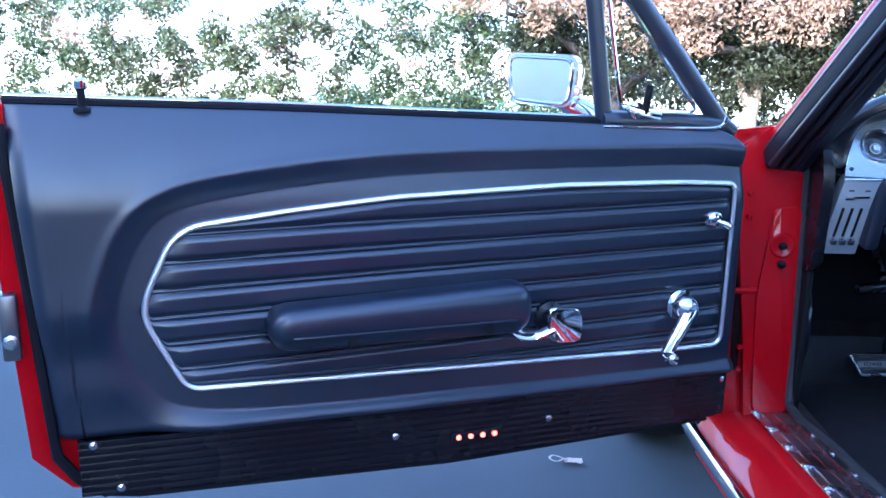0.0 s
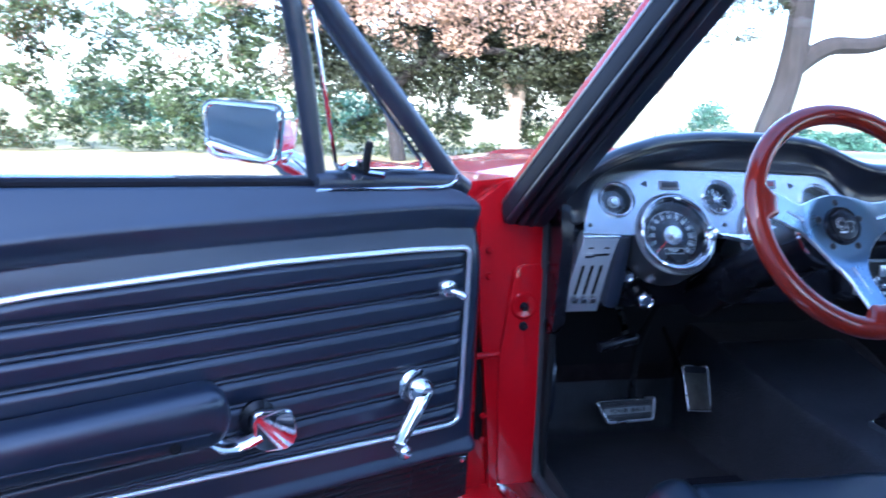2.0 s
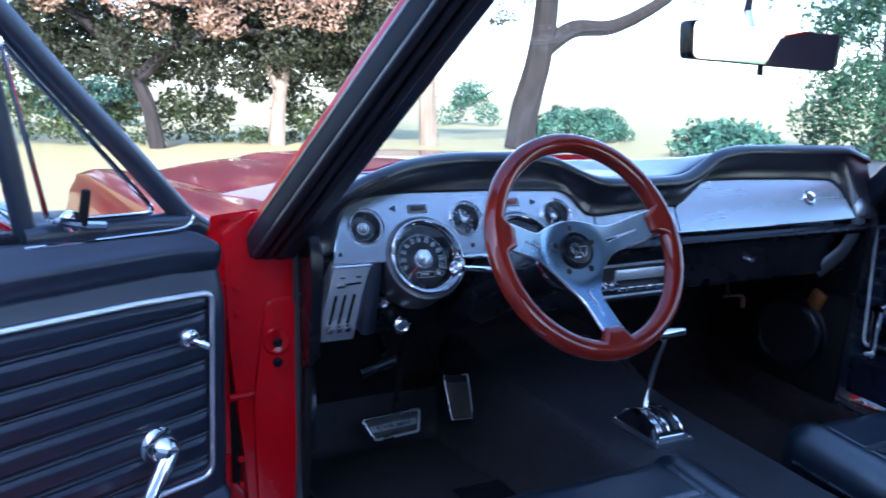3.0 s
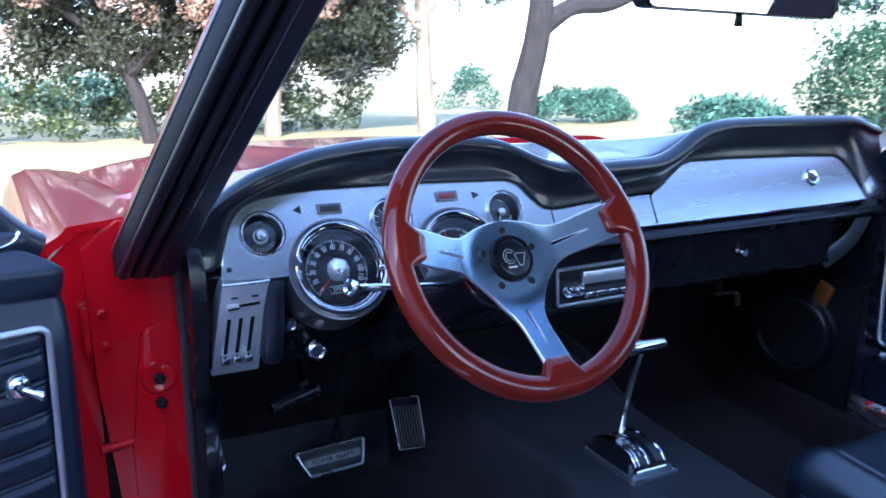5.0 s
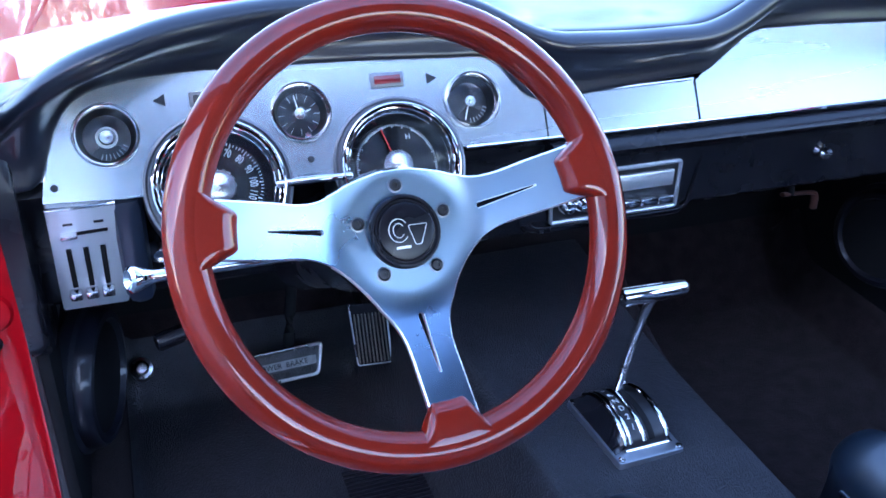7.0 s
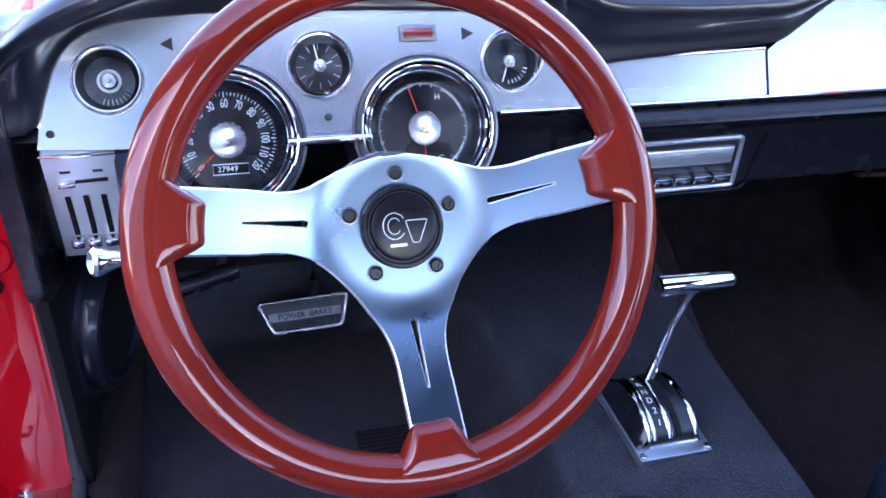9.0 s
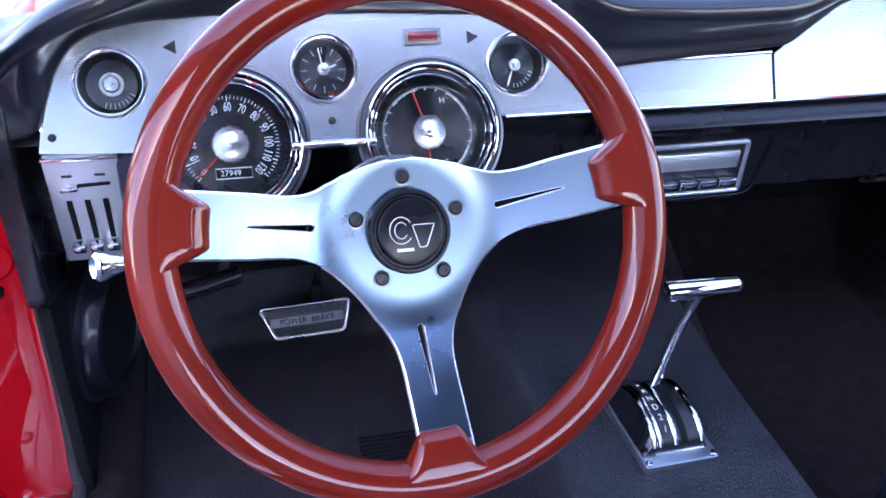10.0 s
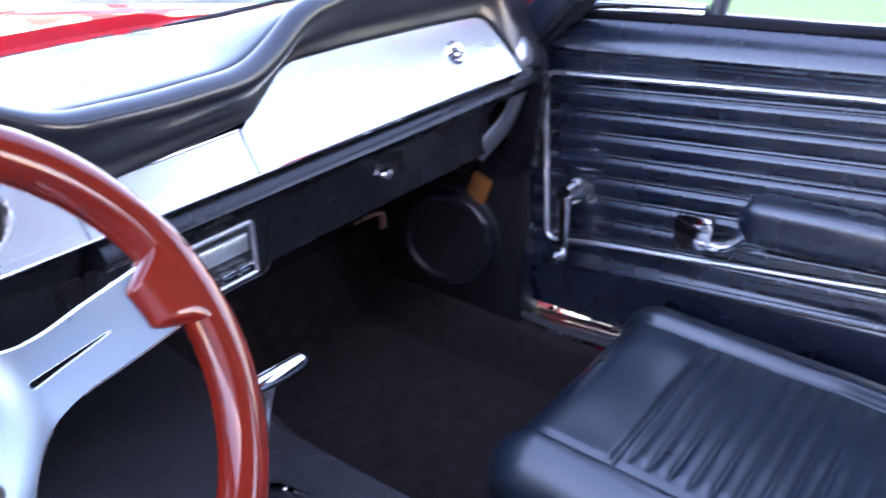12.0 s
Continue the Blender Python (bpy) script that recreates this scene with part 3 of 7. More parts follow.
def build_body():
    car = thing("car", (0, 0.3, 0), "red vintage coupe with its driver door standing open", "car")
    W = I4

    def skin(name, fn, us, vs, off, mat=RED, label=""):
        bm = bmesh.new()
        sheet(bm, fn, us, vs, lambda u, v: fn(u, v) + Vector(off))
        return part(name, bm, mat, car, label, W)
    # hood with a raised centre and slightly drooping nose
    def hood(x, y):
        t = (y - 0.74) / 1.5
        z = 0.868 - 0.075 * t - 0.04 * max(0, t - 0.8) / 0.2 - 0.055 * (abs(x) / 0.66) ** 3 + 0.012 * smooth((0.36 - abs(x)) / 0.05)
        return Vector((x, y, z))
    skin("hood", hood, steps(-0.66, 0.66, 44), steps(0.74, 2.24, 24), (0, 0, -0.02))
    for sgn in (-1, 1):
        def fender(u, v, sgn=sgn):
            y = 0.36 + 1.92 * u
            t = (y - 0.74) / 1.5
            drop = 0.075 * t + 0.03 * max(0, t - 0.8) / 0.2
            prof = [(0.0, (0.665, 0.812)), (0.18, (0.74, 0.818)), (0.33, (0.805, 0.812)), (0.45, (0.84, 0.785)), (0.6, (0.868, 0.70)), (0.75, (0.885, 0.60)), (1.0, (0.86, 0.30))]
            x = glide([(a, p[0]) for a, p in prof], v)
            z = lerp([(a, p[1]) for a, p in prof], v)
            z -= drop * (1 - v)
            # wheel arch
            a = 0.36 ** 2 - (y - 1.06) ** 2
            if a > 0 and z < 0.30 + math.sqrt(a):
                z = 0.30 + math.sqrt(a)
            return Vector((sgn * x, y, z))
        skin("fender", fender, steps(0, 1, 60), steps(0, 1, 34), (-0.012 * sgn, 0, -0.008))
    # cowl between hood and windshield
    bm = bmesh.new()
    sheet(bm, lambda x, t: Vector((x, dash_back(x) + 0.012 + (0.735 - 0.012 - dash_back(x)) * t, 0.862 - 0.05 * (abs(x) / 0.72) ** 3 - 0.012 * (1 - t))), steps(-0.72, 0.72, 30), steps(0, 1, 6), lambda x, t: Vector((x, dash_back(x) + 0.012 + (0.735 - 0.012 - dash_back(x)) * t, 0.80)))
    part("cowl", bm, RED, car, "", W)
    for x in steps(-0.42, 0.42, 14):
        bm = bmesh.new()
        box(bm, Matrix.Translation((x, 0.655, 0.8665 - 0.05 * (abs(x) / 0.72) ** 3)), 0.03, 0.012, 0.003, 0.001, 1)
        part("vent_slot", bm, MATT_BLACK, car, "", W)
    # front wheels
    for sx in (-1, 1):
        m = Matrix.Translation((sx * 0.775, 1.06, 0.315)) @ pose(0, 0, 0, 0, 90 * sx, 0)
        bm = bmesh.new()
        lathe(bm, m, [(0.19, -0.09), (0.26, -0.10), (0.30, -0.09), (0.315, -0.06), (0.315, 0.06), (0.30, 0.09), (0.26, 0.10), (0.19, 0.09)], 48, False)
        ty = part("wheel", bm, TYRE, car, "black tyre on a chrome rim", W)
        bm = bmesh.new()
        lathe(bm, m, [(0.19, -0.085), (0.19, 0.085), (0.165, 0.09), (0.15, 0.05), (0.06, 0.06), (0.05, 0.085), (0, 0.09)], 40, False)
        part("rim", bm, CHROME, ty, "chrome rim", W)
    # sills, with a bright lower moulding
    for sx in (-1, 1):
        bm = bmesh.new()
        prof = [(0.665, 0.292), (0.73, 0.292), (0.775, 0.284), (0.80, 0.262), (0.822, 0.235), (0.82, 0.18), (0.76, 0.16), (0.665, 0.17)]
        prism(bm, basis((0, 0, 0), (sx, 0, 0), (0, 0, 1), (0, -1, 0)), prof, -0.42, 0.95)
        part("sill", bm, RED, car, "", W)
        bm = bmesh.new()
        box(bm, pose(sx * 0.831, -0.24, 0.228), 0.026, 1.40, 0.034, 0.012, 4)
        part("sill_moulding", bm, CHROME, car, "bright metal sill moulding", W)
        # scuff plate with its screws
        bm = bmesh.new()
        box(bm, pose(sx * 0.702, -0.26, 0.2945), 0.082, 1.24, 0.005, 0.002)
        for dx in (-0.022, 0.0, 0.022):
            box(bm, pose(sx * 0.702 + dx, -0.26, 0.2975), 0.007, 1.18, 0.004, 0.0015)
        pl = part("scuff_plate", bm, SATIN, car, "ribbed aluminium scuff plate", W)
        for i, y in enumerate(steps(0.34, -0.78, 13)):
            for dx in (-0.033, 0.033):
                bm = bmesh.new()
                lathe(bm, Matrix.Translation((sx * 0.702 + dx, y - 0.03 * (dx > 0), 0.2975)), [(0, 0.0045), (0.005, 0.004), (0.0085, 0.002), (0.0092, 0)], 12, False)
                part("screw", bm, CHROME, pl, "", W)
        # rear quarter and floor side
        bm = bmesh.new()
        quarter = [(-0.84, 0.18), (-0.80, 0.40), (-0.80, 0.62), (-0.84, 0.845), (-1.5, 0.85), (-2.3, 0.82), (-2.38, 0.5), (-2.30, 0.30), (-1.85, 0.28), (-1.77, 0.5), (-1.55, 0.62), (-1.33, 0.5), (-1.25, 0.2)]
        prism(bm, basis((0, 0, 0), (0, 1, 0), (0, 0, 1), (1, 0, 0)), quarter, sx * 0.80, sx * 0.865, 0.02)
        part("rear_quarter", bm, RED, car, "", W)
        m = Matrix.Translation((sx * 0.70, -1.55, 0.315)) @ pose(0, 0, 0, 0, 90 * sx, 0)
        bm = bmesh.new()
        lathe(bm, m, [(0.19, -0.09), (0.26, -0.10), (0.30, -0.09), (0.315, -0.06), (0.315, 0.06), (0.30, 0.09), (0.26, 0.10), (0.19, 0.09)], 48, False)
        ty = part("wheel", bm, TYRE, car, "black tyre on a chrome rim", W)
        bm = bmesh.new()
        lathe(bm, m, [(0.19, -0.085), (0.19, 0.085), (0.165, 0.09), (0.15, 0.05), (0.06, 0.06), (0.05, 0.085), (0, 0.09)], 40, False)
        part("rim", bm, CHROME, ty, "chrome rim", W)
    bm = bmesh.new()
    box(bm, pose(0, -2.05, 0.56), 1.62, 0.66, 0.52, 0.05)
    part("tail", bm, RED, car, "", W)
    # roof skin, headliner, rear pillars and rear window shelf
    def roof(x, y):
        t = (y + 0.22) / -1.05
        return Vector((x, y, 1.265 + 0.03 * math.sin(math.pi * max(0, min(1, t))) - 0.05 * (abs(x) / 0.58) ** 3 - 0.015 * t))
    skin("roof", roof, steps(-0.585, 0.585, 24), steps(-0.22, -1.32, 16), (0, 0, 0.02))
    skin("headliner", lambda x, y: roof(x, y) + Vector((0, 0, -0.012)), steps(-0.55, 0.55, 18), steps(-0.24, -1.3, 12), (0, 0, -0.006), VINYL, "black vinyl headliner")
    for sx in (-1, 1):
        bm = bmesh.new()
        prism(bm, basis((sx * 0.945, 0, 0), (0, 1, 0), (-sx * 0.30, 0, 0.954), (sx, 0, 0)), [(-0.86, 1.235), (-1.32, 1.20), (-1.85, 0.86), (-1.05, 0.84)], -0.03, 0.02, 0.01)
        rp = part("rear_pillar", bm, RED, car, "", W)
        bm = bmesh.new()
        prism(bm, basis((sx * 0.945, 0, 0), (0, 1, 0), (-sx * 0.30, 0, 0.954), (sx, 0, 0)), [(-0.85, 1.225), (-1.31, 1.19), (-1.82, 0.85), (-1.04, 0.83)], -0.05, -0.031, 0.006)
        part("inner_trim", bm, VINYL, rp, "black inner trim", W)
        bm = bmesh.new()
        box(bm, pose(sx * 0.775, -1.1, 0.56), 0.03, 0.56, 0.55, 0.01)
        part("quarter_trim", bm, VINYL, car, "black vinyl quarter trim", W)
    bm = bmesh.new()
    box(bm, pose(0, -1.62, 0.82), 1.4, 0.6, 0.03, 0.01)
    part("parcel_shelf", bm, VINYL, car, "black parcel shelf", W)
    bm = bmesh.new()
    box(bm, pose(0, -1.40, 0.52, 12, 0, 0), 1.48, 0.08, 0.64, 0.03)
    part("rear_bulkhead", bm, VINYL, car, "black vinyl rear seat back", W)
    # windshield pillars: painted base, black inner trim, bright outer moulding
    for sx in (-1, 1):
        lo, hi = Vector((sx * 0.725, 0.352, 0.775)), Vector((sx * 0.592, -0.20, 1.245))
        for nm, mt, d, w, th, lb in (("pillar", RED, 0.004, 0.040, 0.028, ""), ("pillar_trim", VINYL, -0.030, 0.040, 0.046, "black pillar trim"), ("weatherstrip", RUBBER, 0.005, 0.050, 0.040, "black rubber weatherstrip"), ("drip_moulding", LAMP_FRAME, 0.029, 0.004, 0.007, "dull metal drip moulding")):
            bm = bmesh.new()
            ax = (hi - lo).normalized()
            side = Vector((sx, 0, 0)) - ax * (ax.x * sx)
            side.normalize()
            m = basis(lo + side * d, side, ax.cross(side), ax)
            n = (hi - lo).length
            back = {"weatherstrip": -0.008, "pillar": 0.022, "drip_moulding": 0.010, "pillar_trim": -0.004}[nm]
            fw = ax.cross(side)
            if fw.y < 0:
                back = -back
            box(bm, m @ Matrix.Translation((0, back, n / 2)), w, th, n, 0.007, 3)
            pt = part(nm, bm, mt, car, lb, W)
            if nm == "weatherstrip":
                rear = -0.029 if fw.y > 0 else 0.029
                for off in (-0.019, 0.0, 0.018):
                    bm = bmesh.new()
                    tube(bm, [m @ Vector((off, rear, n * t)) for t in steps(0.02, 0.985, 14)], 0.0078, 10)
                    part("sealing_bead", bm, DASH_PAD, pt, "glossy black rubber bead", W)
    bm = bmesh.new()
    box(bm, pose(0, -0.215, 1.243), 1.19, 0.05, 0.04, 0.012, 3)
    part("windshield_header", bm, VINYL, car, "black padded windshield header", W)
    # hinge pillars
    for sx in (-1, 1):
        bm = bmesh.new()
        prism(bm, basis((0, 0.345, 0), (sx, 0, 0), (0, 0, 1), (0, 1, 0)), [(0.672, 0.28), (0.755, 0.28), (0.765, 0.42), (0.785, 0.62), (0.79, 0.795), (0.745, 0.83), (0.68, 0.83)], 0.0, 0.06, 0.008)
        part("hinge_pillar", bm, RED, car, "", W)
        bm = bmesh.new()
        prism(bm, basis((0, 0.366, 0), (sx, 0, 0), (0, 0, 1), (0, 1, 0)), [(0.75, 0.28), (0.84, 0.28), (0.86, 0.55), (0.85, 0.76), (0.79, 0.82), (0.74, 0.82)], 0.0, 0.02, 0.005)
        part("jamb", bm, RED, car, "", W)
        bm = bmesh.new()
        tube(bm, spline([(sx * 0.672, 0.343, 0.80), (sx * 0.672, 0.341, 0.6), (sx * 0.674, 0.34, 0.35), (sx * 0.672, 0.30, 0.305), (sx * 0.664, 0.1, 0.302), (sx * 0.664, -0.8, 0.302)], 8), 0.008, 8)
        part("door_seal", bm, SEAL, car, "weathered grey rubber door seal", W)
    # hinges, check link, bolts and courtesy-light switch on the driver side
    bm = bmesh.new()
    box(bm, pose(0.692, 0.338, 0.53), 0.062, 0.012, 0.50, 0.004)
    part("pillar_cover", bm, VINYL, car, "black lower pillar trim", W)
    bm = bmesh.new()
    lathe(bm, along((-0.708, 0.347, 0.785), (-0.72, 0.30, 0.785)), [(0.0075, 0), (0.0075, 0.003), (0.005, 0.006), (0, 0.007)], 16)
    part("trim_screw", bm, CHROME, car, "small chrome trim screw", W)
    bm = bmesh.new()
    back = lambda u, v: Vector((u * (0.56 + 0.05 * v), -1.33 - 0.51 * v - 0.03 * (1 - u * u), 1.235 - 0.37 * v + 0.03 * (1 - u * u)))
    sheet(bm, back, steps(-1, 1, 14), steps(0, 1, 8), lambda u, v: back(u, v) + Vector((0, 0.002, -0.004)))
    part("rear_window", bm, GLASS, car, "clear rear window", W).visible_shadow = False
    for sx in (-1,):
        bm = bmesh.new()
        prism(bm, basis((0, 0.347, 0), (sx, 0, 0), (0, 0, 1), (0, -1, 0)), rounded([Vector(p) for p in ((0.678, 0.296, 0), (0.742, 0.296, 0), (0.747, 0.42, 0), (0.749, 0.52, 0), (0.738, 0.60, 0), (0.727, 0.684, 0), (0.678, 0.69, 0))], 0.012, 4), 0.0, 0.009, 0.005, 3)
        jr = part("jamb_relief", bm, RED, car, "", W)
        bm = bmesh.new()
        lathe(bm, basis((sx * 0.709, 0.338, 0.617), (1, 0, 0), (0, 0, 1), (0, -1, 0)), [(0.024, 0), (0.021, 0.003), (0.017, 0.003), (0.013, 0.0005), (0, 0.0005)], 26)
        part("dimple", bm, RED, jr, "", W)
        # shade in the gap by the fender, put in as a black block
        bm = bmesh.new()
        box(bm, pose(sx * 0.774, 0.372, 0.54), 0.017, 0.022, 0.34, 0.006)
        part("jamb_gap_shade", bm, MATT_BLACK, car, "black block standing in for the shaded gap behind the hinge pillar", W)
    for z in (0.40, 0.69):
        bm = bmesh.new()
        rod(bm, (-0.792, 0.352, z - 0.03), (-0.792, 0.352, z + 0.03), 0.006)
        h = part("hinge", bm, RED, car, "", W)
        for dz in (0.022, -0.022):
            bm = bmesh.new()
            lathe(bm, along((-0.772, 0.345, z + dz), (-0.772, 0.30, z + dz)), [(0.006, 0), (0.006, 0.004), (0.004, 0.006), (0, 0.006)], 6)
            part("bolt", bm, RED, h, "", W)
    for z in (0.616, 0.582):
        bm = bmesh.new()
        lathe(bm, along((-0.709, 0.338, z), (-0.709, 0.31, z)), [(0.0075, 0), (0.0075, 0.006), (0.004, 0.009), (0.003, 0.016), (0, 0.017)], 14)
        part("jamb_switch", bm, RUBBER, car, "", W)
    bm = bmesh.new()
    rod(bm, (-0.79, 0.34, 0.53), (-0.72, 0.352, 0.53), 0.006)
    part("check_link", bm, RED, car, "", W)
    # windshield
    bm = bmesh.new()

    def ws(u, v):
        x = u * (0.70 + (0.575 - 0.70) * v)
        return Vector((x, dash_back(x) * (1 - v) + v * (-0.20 + 0.04 * (1 - u * u)) + 0.01, 0.815 + 0.425 * v + 0.03 * (1 - u * u) * (1 - v)))
    sheet(bm, ws, steps(-1, 1, 16), steps(0, 1, 8), lambda u, v: ws(u, v) + Vector((0, 0.004, 0.003)))
    g = part("windshield", bm, GLASS, car, "clear windshield", W)
    g.visible_shadow = False
    for sx in (-0.30, 0.25):
        bm = bmesh.new()
        tube(bm, [(sx, 0.62, 0.868), (sx + 0.18, 0.60, 0.874), (sx + 0.34, 0.59, 0.876)], 0.0035, 8)
        part("wiper", bm, RUBBER, car, "black wiper arm", W)
    return car

# ---- driver door ----
# Door axes: s runs to the hinge, h out of the inner panel, z up.
DOOR = basis((-0.2107, 0.4820, 0.0), (0.9163, 0.4006, 0.0), (0.4006, -0.9163, 0.0), (0, 0, 1))
RECESS = [(-1.681, 0.584), (-1.65, 0.681), (-1.609, 0.727), (-1.526, 0.745), (-1.339, 0.761), (-1.111, 0.763), (-0.45, 0.748), (-0.45, 0.390), (-1.098, 0.415), (-1.376, 0.424), (-1.6, 0.44), (-1.655, 0.502)]
TRIM = [(-0.690, 0.722), (-0.692, 0.438), (-0.801, 0.441), (-1.589, 0.479), (-1.645, 0.594), (-1.594, 0.704), (-1.436, 0.7195), (-1.289, 0.730), (-1.013, 0.7345), (-0.80, 0.729)]
for _ in range(3):
    RECESS = [tuple(a[k] + (b[k] - a[k]) * f for k in (0, 1)) for a, b in zip(RECESS, RECESS[1:] + RECESS[:1]) for f in (0.25, 0.75)]
BELT = [(-1.80, 0.866), (-1.448, 0.851), (-0.954, 0.824), (-0.66, 0.806)]
FOOT = [(-1.80, 0.45), (-1.755, 0.41), (-1.740, 0.37), (-1.715, 0.347), (-1.68, 0.334), (-1.193, 0.301), (-0.70, 0.297), (-0.675, 0.302), (-0.66, 0.33)]
KICK = [(-1.80, 0.425), (-1.735, 0.423), (-1.288, 0.402), (-0.662, 0.383)]


def door_rear(z):
    return -1.784 + (0.85 - z) * 0.068


def panel_height(s, z):
    d = poly_distance(s, z, RECESS)
    # a crisp foot, a rounded crest
    rise = 1 - (1 - max(0.0, min(1.0, (d + 0.002) / 0.032))) ** 1.35
    low = smooth((0.50 - z) / 0.06)
    fade = 1.0 - (0.75 + 0.2 * low) * smooth((-1.60 + 0.07 * low - s) / (0.05 + 0.09 * low)) * smooth((0.61 - z) / 0.08)
    h = (0.026 * rise + 0.0016 * math.exp(-((d - 0.033) / 0.007) ** 2)) * fade
    top = lerp(BELT, s) - z
    if top < 0.13:
        h -= 0.054 * ((0.13 - top) / 0.13) ** 1.8
    # front and rear edges roll away
    for e in (s - door_rear(z), -0.655 - s):
        if e < 0.02:
            h -= 0.012 * ((0.02 - e) / 0.02) ** 2
    # soft hollows of the stretched vinyl
    h += 0.0012 * noise.noise((s * 5, z * 7, 1.0)) * smooth(d / 0.05)
    low = z - lerp(KICK, s)
    if low < 0.014:
        h -= 0.010 * ((0.014 - low) / 0.014) ** 2
    return h


def pleat(s, z):
    """Height of the stitched pleats over the recess floor."""
    t = ((z - 0.4320 + 0.0008 * noise.noise((s * 2.2, 0.4, 7))) / 0.0375) % 1.0
    e = min(t, 1 - t) * 0.0375
    # two stitched grooves with a narrow cord between them
    if e < 0.0028:
        hgt = 0.0032 * math.cos(0.5 * math.pi * e / 0.0028) ** 0.8
    else:
        hgt = 0.0062 * (1 - (1 - min(1.0, (e - 0.0028) / 0.010)) ** 2.4)
    fade = smooth(-poly_distance(s, z, TRIM) / 0.014)
    return 0.001 + hgt * fade


def build_driver_door():
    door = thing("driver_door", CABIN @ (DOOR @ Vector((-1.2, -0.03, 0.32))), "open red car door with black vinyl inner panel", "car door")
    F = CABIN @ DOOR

    def add(name, bm, mat, parent=door, label="", sharp=38):
        return part(name, bm, mat, parent, label, F, sharp)
    V = Vector
    # moulded vinyl panel
    bm = bmesh.new()
    us, vs = steps(0, 1, 400), steps(0, 1, 190)

    def panel(u, v):
        s = door_rear(0.6) + u * (-0.655 - door_rear(0.6))
        zb, zt = max(lerp(KICK, s) + 0.001 if s > -1.734 else 0.0, lerp(FOOT, s)), lerp(BELT, s)
        z = zb + (zt - zb) * v
        r = door_rear(z)
        s = r + u * (-0.655 - r)
        # rounded upper front corner
        if s > -0.72 and z > 0.745:
            z -= 0.028 * ((s + 0.72) / 0.065) ** 2 * (z - 0.745) / 0.06
        return s, z
    def pf(u, v):
        s, z = panel(u, v)
        return V((s, panel_height(s, z), z))
    sheet(bm, pf, us, vs, lambda u, v: V((panel(u, v)[0], -0.055, panel(u, v)[1])))
    add("inner_panel", bm, VINYL, label="smooth moulded black vinyl panel", sharp=80)
    # pleated insert
    bm = bmesh.new()
    inner = rounded([V((*p, 0)) for p in TRIM], [0.012, 0.02, 0.0, 0.018, 0.03, 0.035, 0, 0, 0, 0], 4)

    def insert(u, v):
        s = -1.6435 + u * (1.6435 - 0.6915)
        zt = lerp([(-1.645, 0.594), (-1.61, 0.672), (-1.594, 0.700), (-1.57, 0.709), (-1.436, 0.7195), (-1.289, 0.730), (-1.013, 0.7345), (-0.80, 0.729), (-0.70, 0.724), (-0.69, 0.712)], s)
        zb = lerp([(-1.645, 0.594), (-1.60, 0.502), (-1.589, 0.483), (-1.57, 0.478), (-0.801, 0.441), (-0.71, 0.438), (-0.692, 0.452)], s)
        return s, max(zb, min(zt, 0.4375 + 0.2975 * v))
    sheet(bm, lambda u, v: V((insert(u, v)[0], pleat(*insert(u, v)), insert(u, v)[1])), steps(0, 1, 60), steps(0, 1, 340), lambda u, v: V((insert(u, v)[0], -0.004, insert(u, v)[1])))
    add("pleated_insert", bm, VINYL_PLEAT, label="horizontally pleated black vinyl insert", sharp=85)
    # bright trim round the insert
    bm = bmesh.new()
    loop = rounded([V((p[0], 0.0045, p[1])) for p in TRIM], [0.016, 0.022, 0.0, 0.02, 0.035, 0.04, 0.02, 0.02, 0.02, 0.02], 6)
    tube(bm, loop, 0.0046, 10, True, 0.9)
    add("trim_strip", bm, TRIM_METAL, label="bright chrome trim strip")
    # ribbed kick panel
    bm = bmesh.new()

    def kick(u, v):
        s = -1.733 + u * (1.733 - 0.668)
        zt = lerp(KICK, s) - 0.002
        zb = lerp(((-1.745, 0.343), (-1.193, 0.305), (-0.70, 0.300), (-0.66, 0.305)), s)
        return s, zb + (zt - zb) * v

    def rib(s, z):
        t = ((z - lerp(KICK, s)) / 0.0108) % 1.0
        return 0.001 + 0.0011 * math.sin(math.pi * t) ** 0.7
    sheet(bm, lambda u, v: V((kick(u, v)[0], rib(*kick(u, v)), kick(u, v)[1])), steps(0, 1, 40), steps(0, 1, 84), lambda u, v: V((kick(u, v)[0], -0.05, kick(u, v)[1])))
    kp = add("kick_panel", bm, PLASTIC, label="finely ribbed black lower kick panel", sharp=60)
    for s, z in ((-1.714, 0.415), (-1.289, 0.359), (-1.025, 0.348), (-0.679, 0.370), (-1.683, 0.348)):
        bm = bmesh.new()
        lathe(bm, basis((s, 0.003, z), (1, 0, 0), (0, 0, 1), (0, 1, 0)), [(0.0055, 0), (0.0055, 0.0015), (0.003, 0.003), (0, 0.0035)], 12)
        part("screw", bm, CHROME, kp, "", F)
    bm = bmesh.new()
    box(bm, pose(-1.155, 0.0035, 0.341), 0.088, 0.007, 0.018, 0.003)
    lamp = add("marker_lamp", bm, PLASTIC, label="small black lamp with four lit red bulbs")
    for i in range(4):
        bm = bmesh.new()
        lathe(bm, basis((-1.186 + 0.0207 * i, 0.007, 0.342 - 0.0007 * i), (1, 0, 0), (0, 0, 1), (0, 1, 0)), [(0.0042, 0), (0.0042, 0.0015), (0.003, 0.0035), (0, 0.0045)], 12)
        part("bulb", bm, LED, lamp, "glowing red bulb", F)
    # armrest
    bm = bmesh.new()

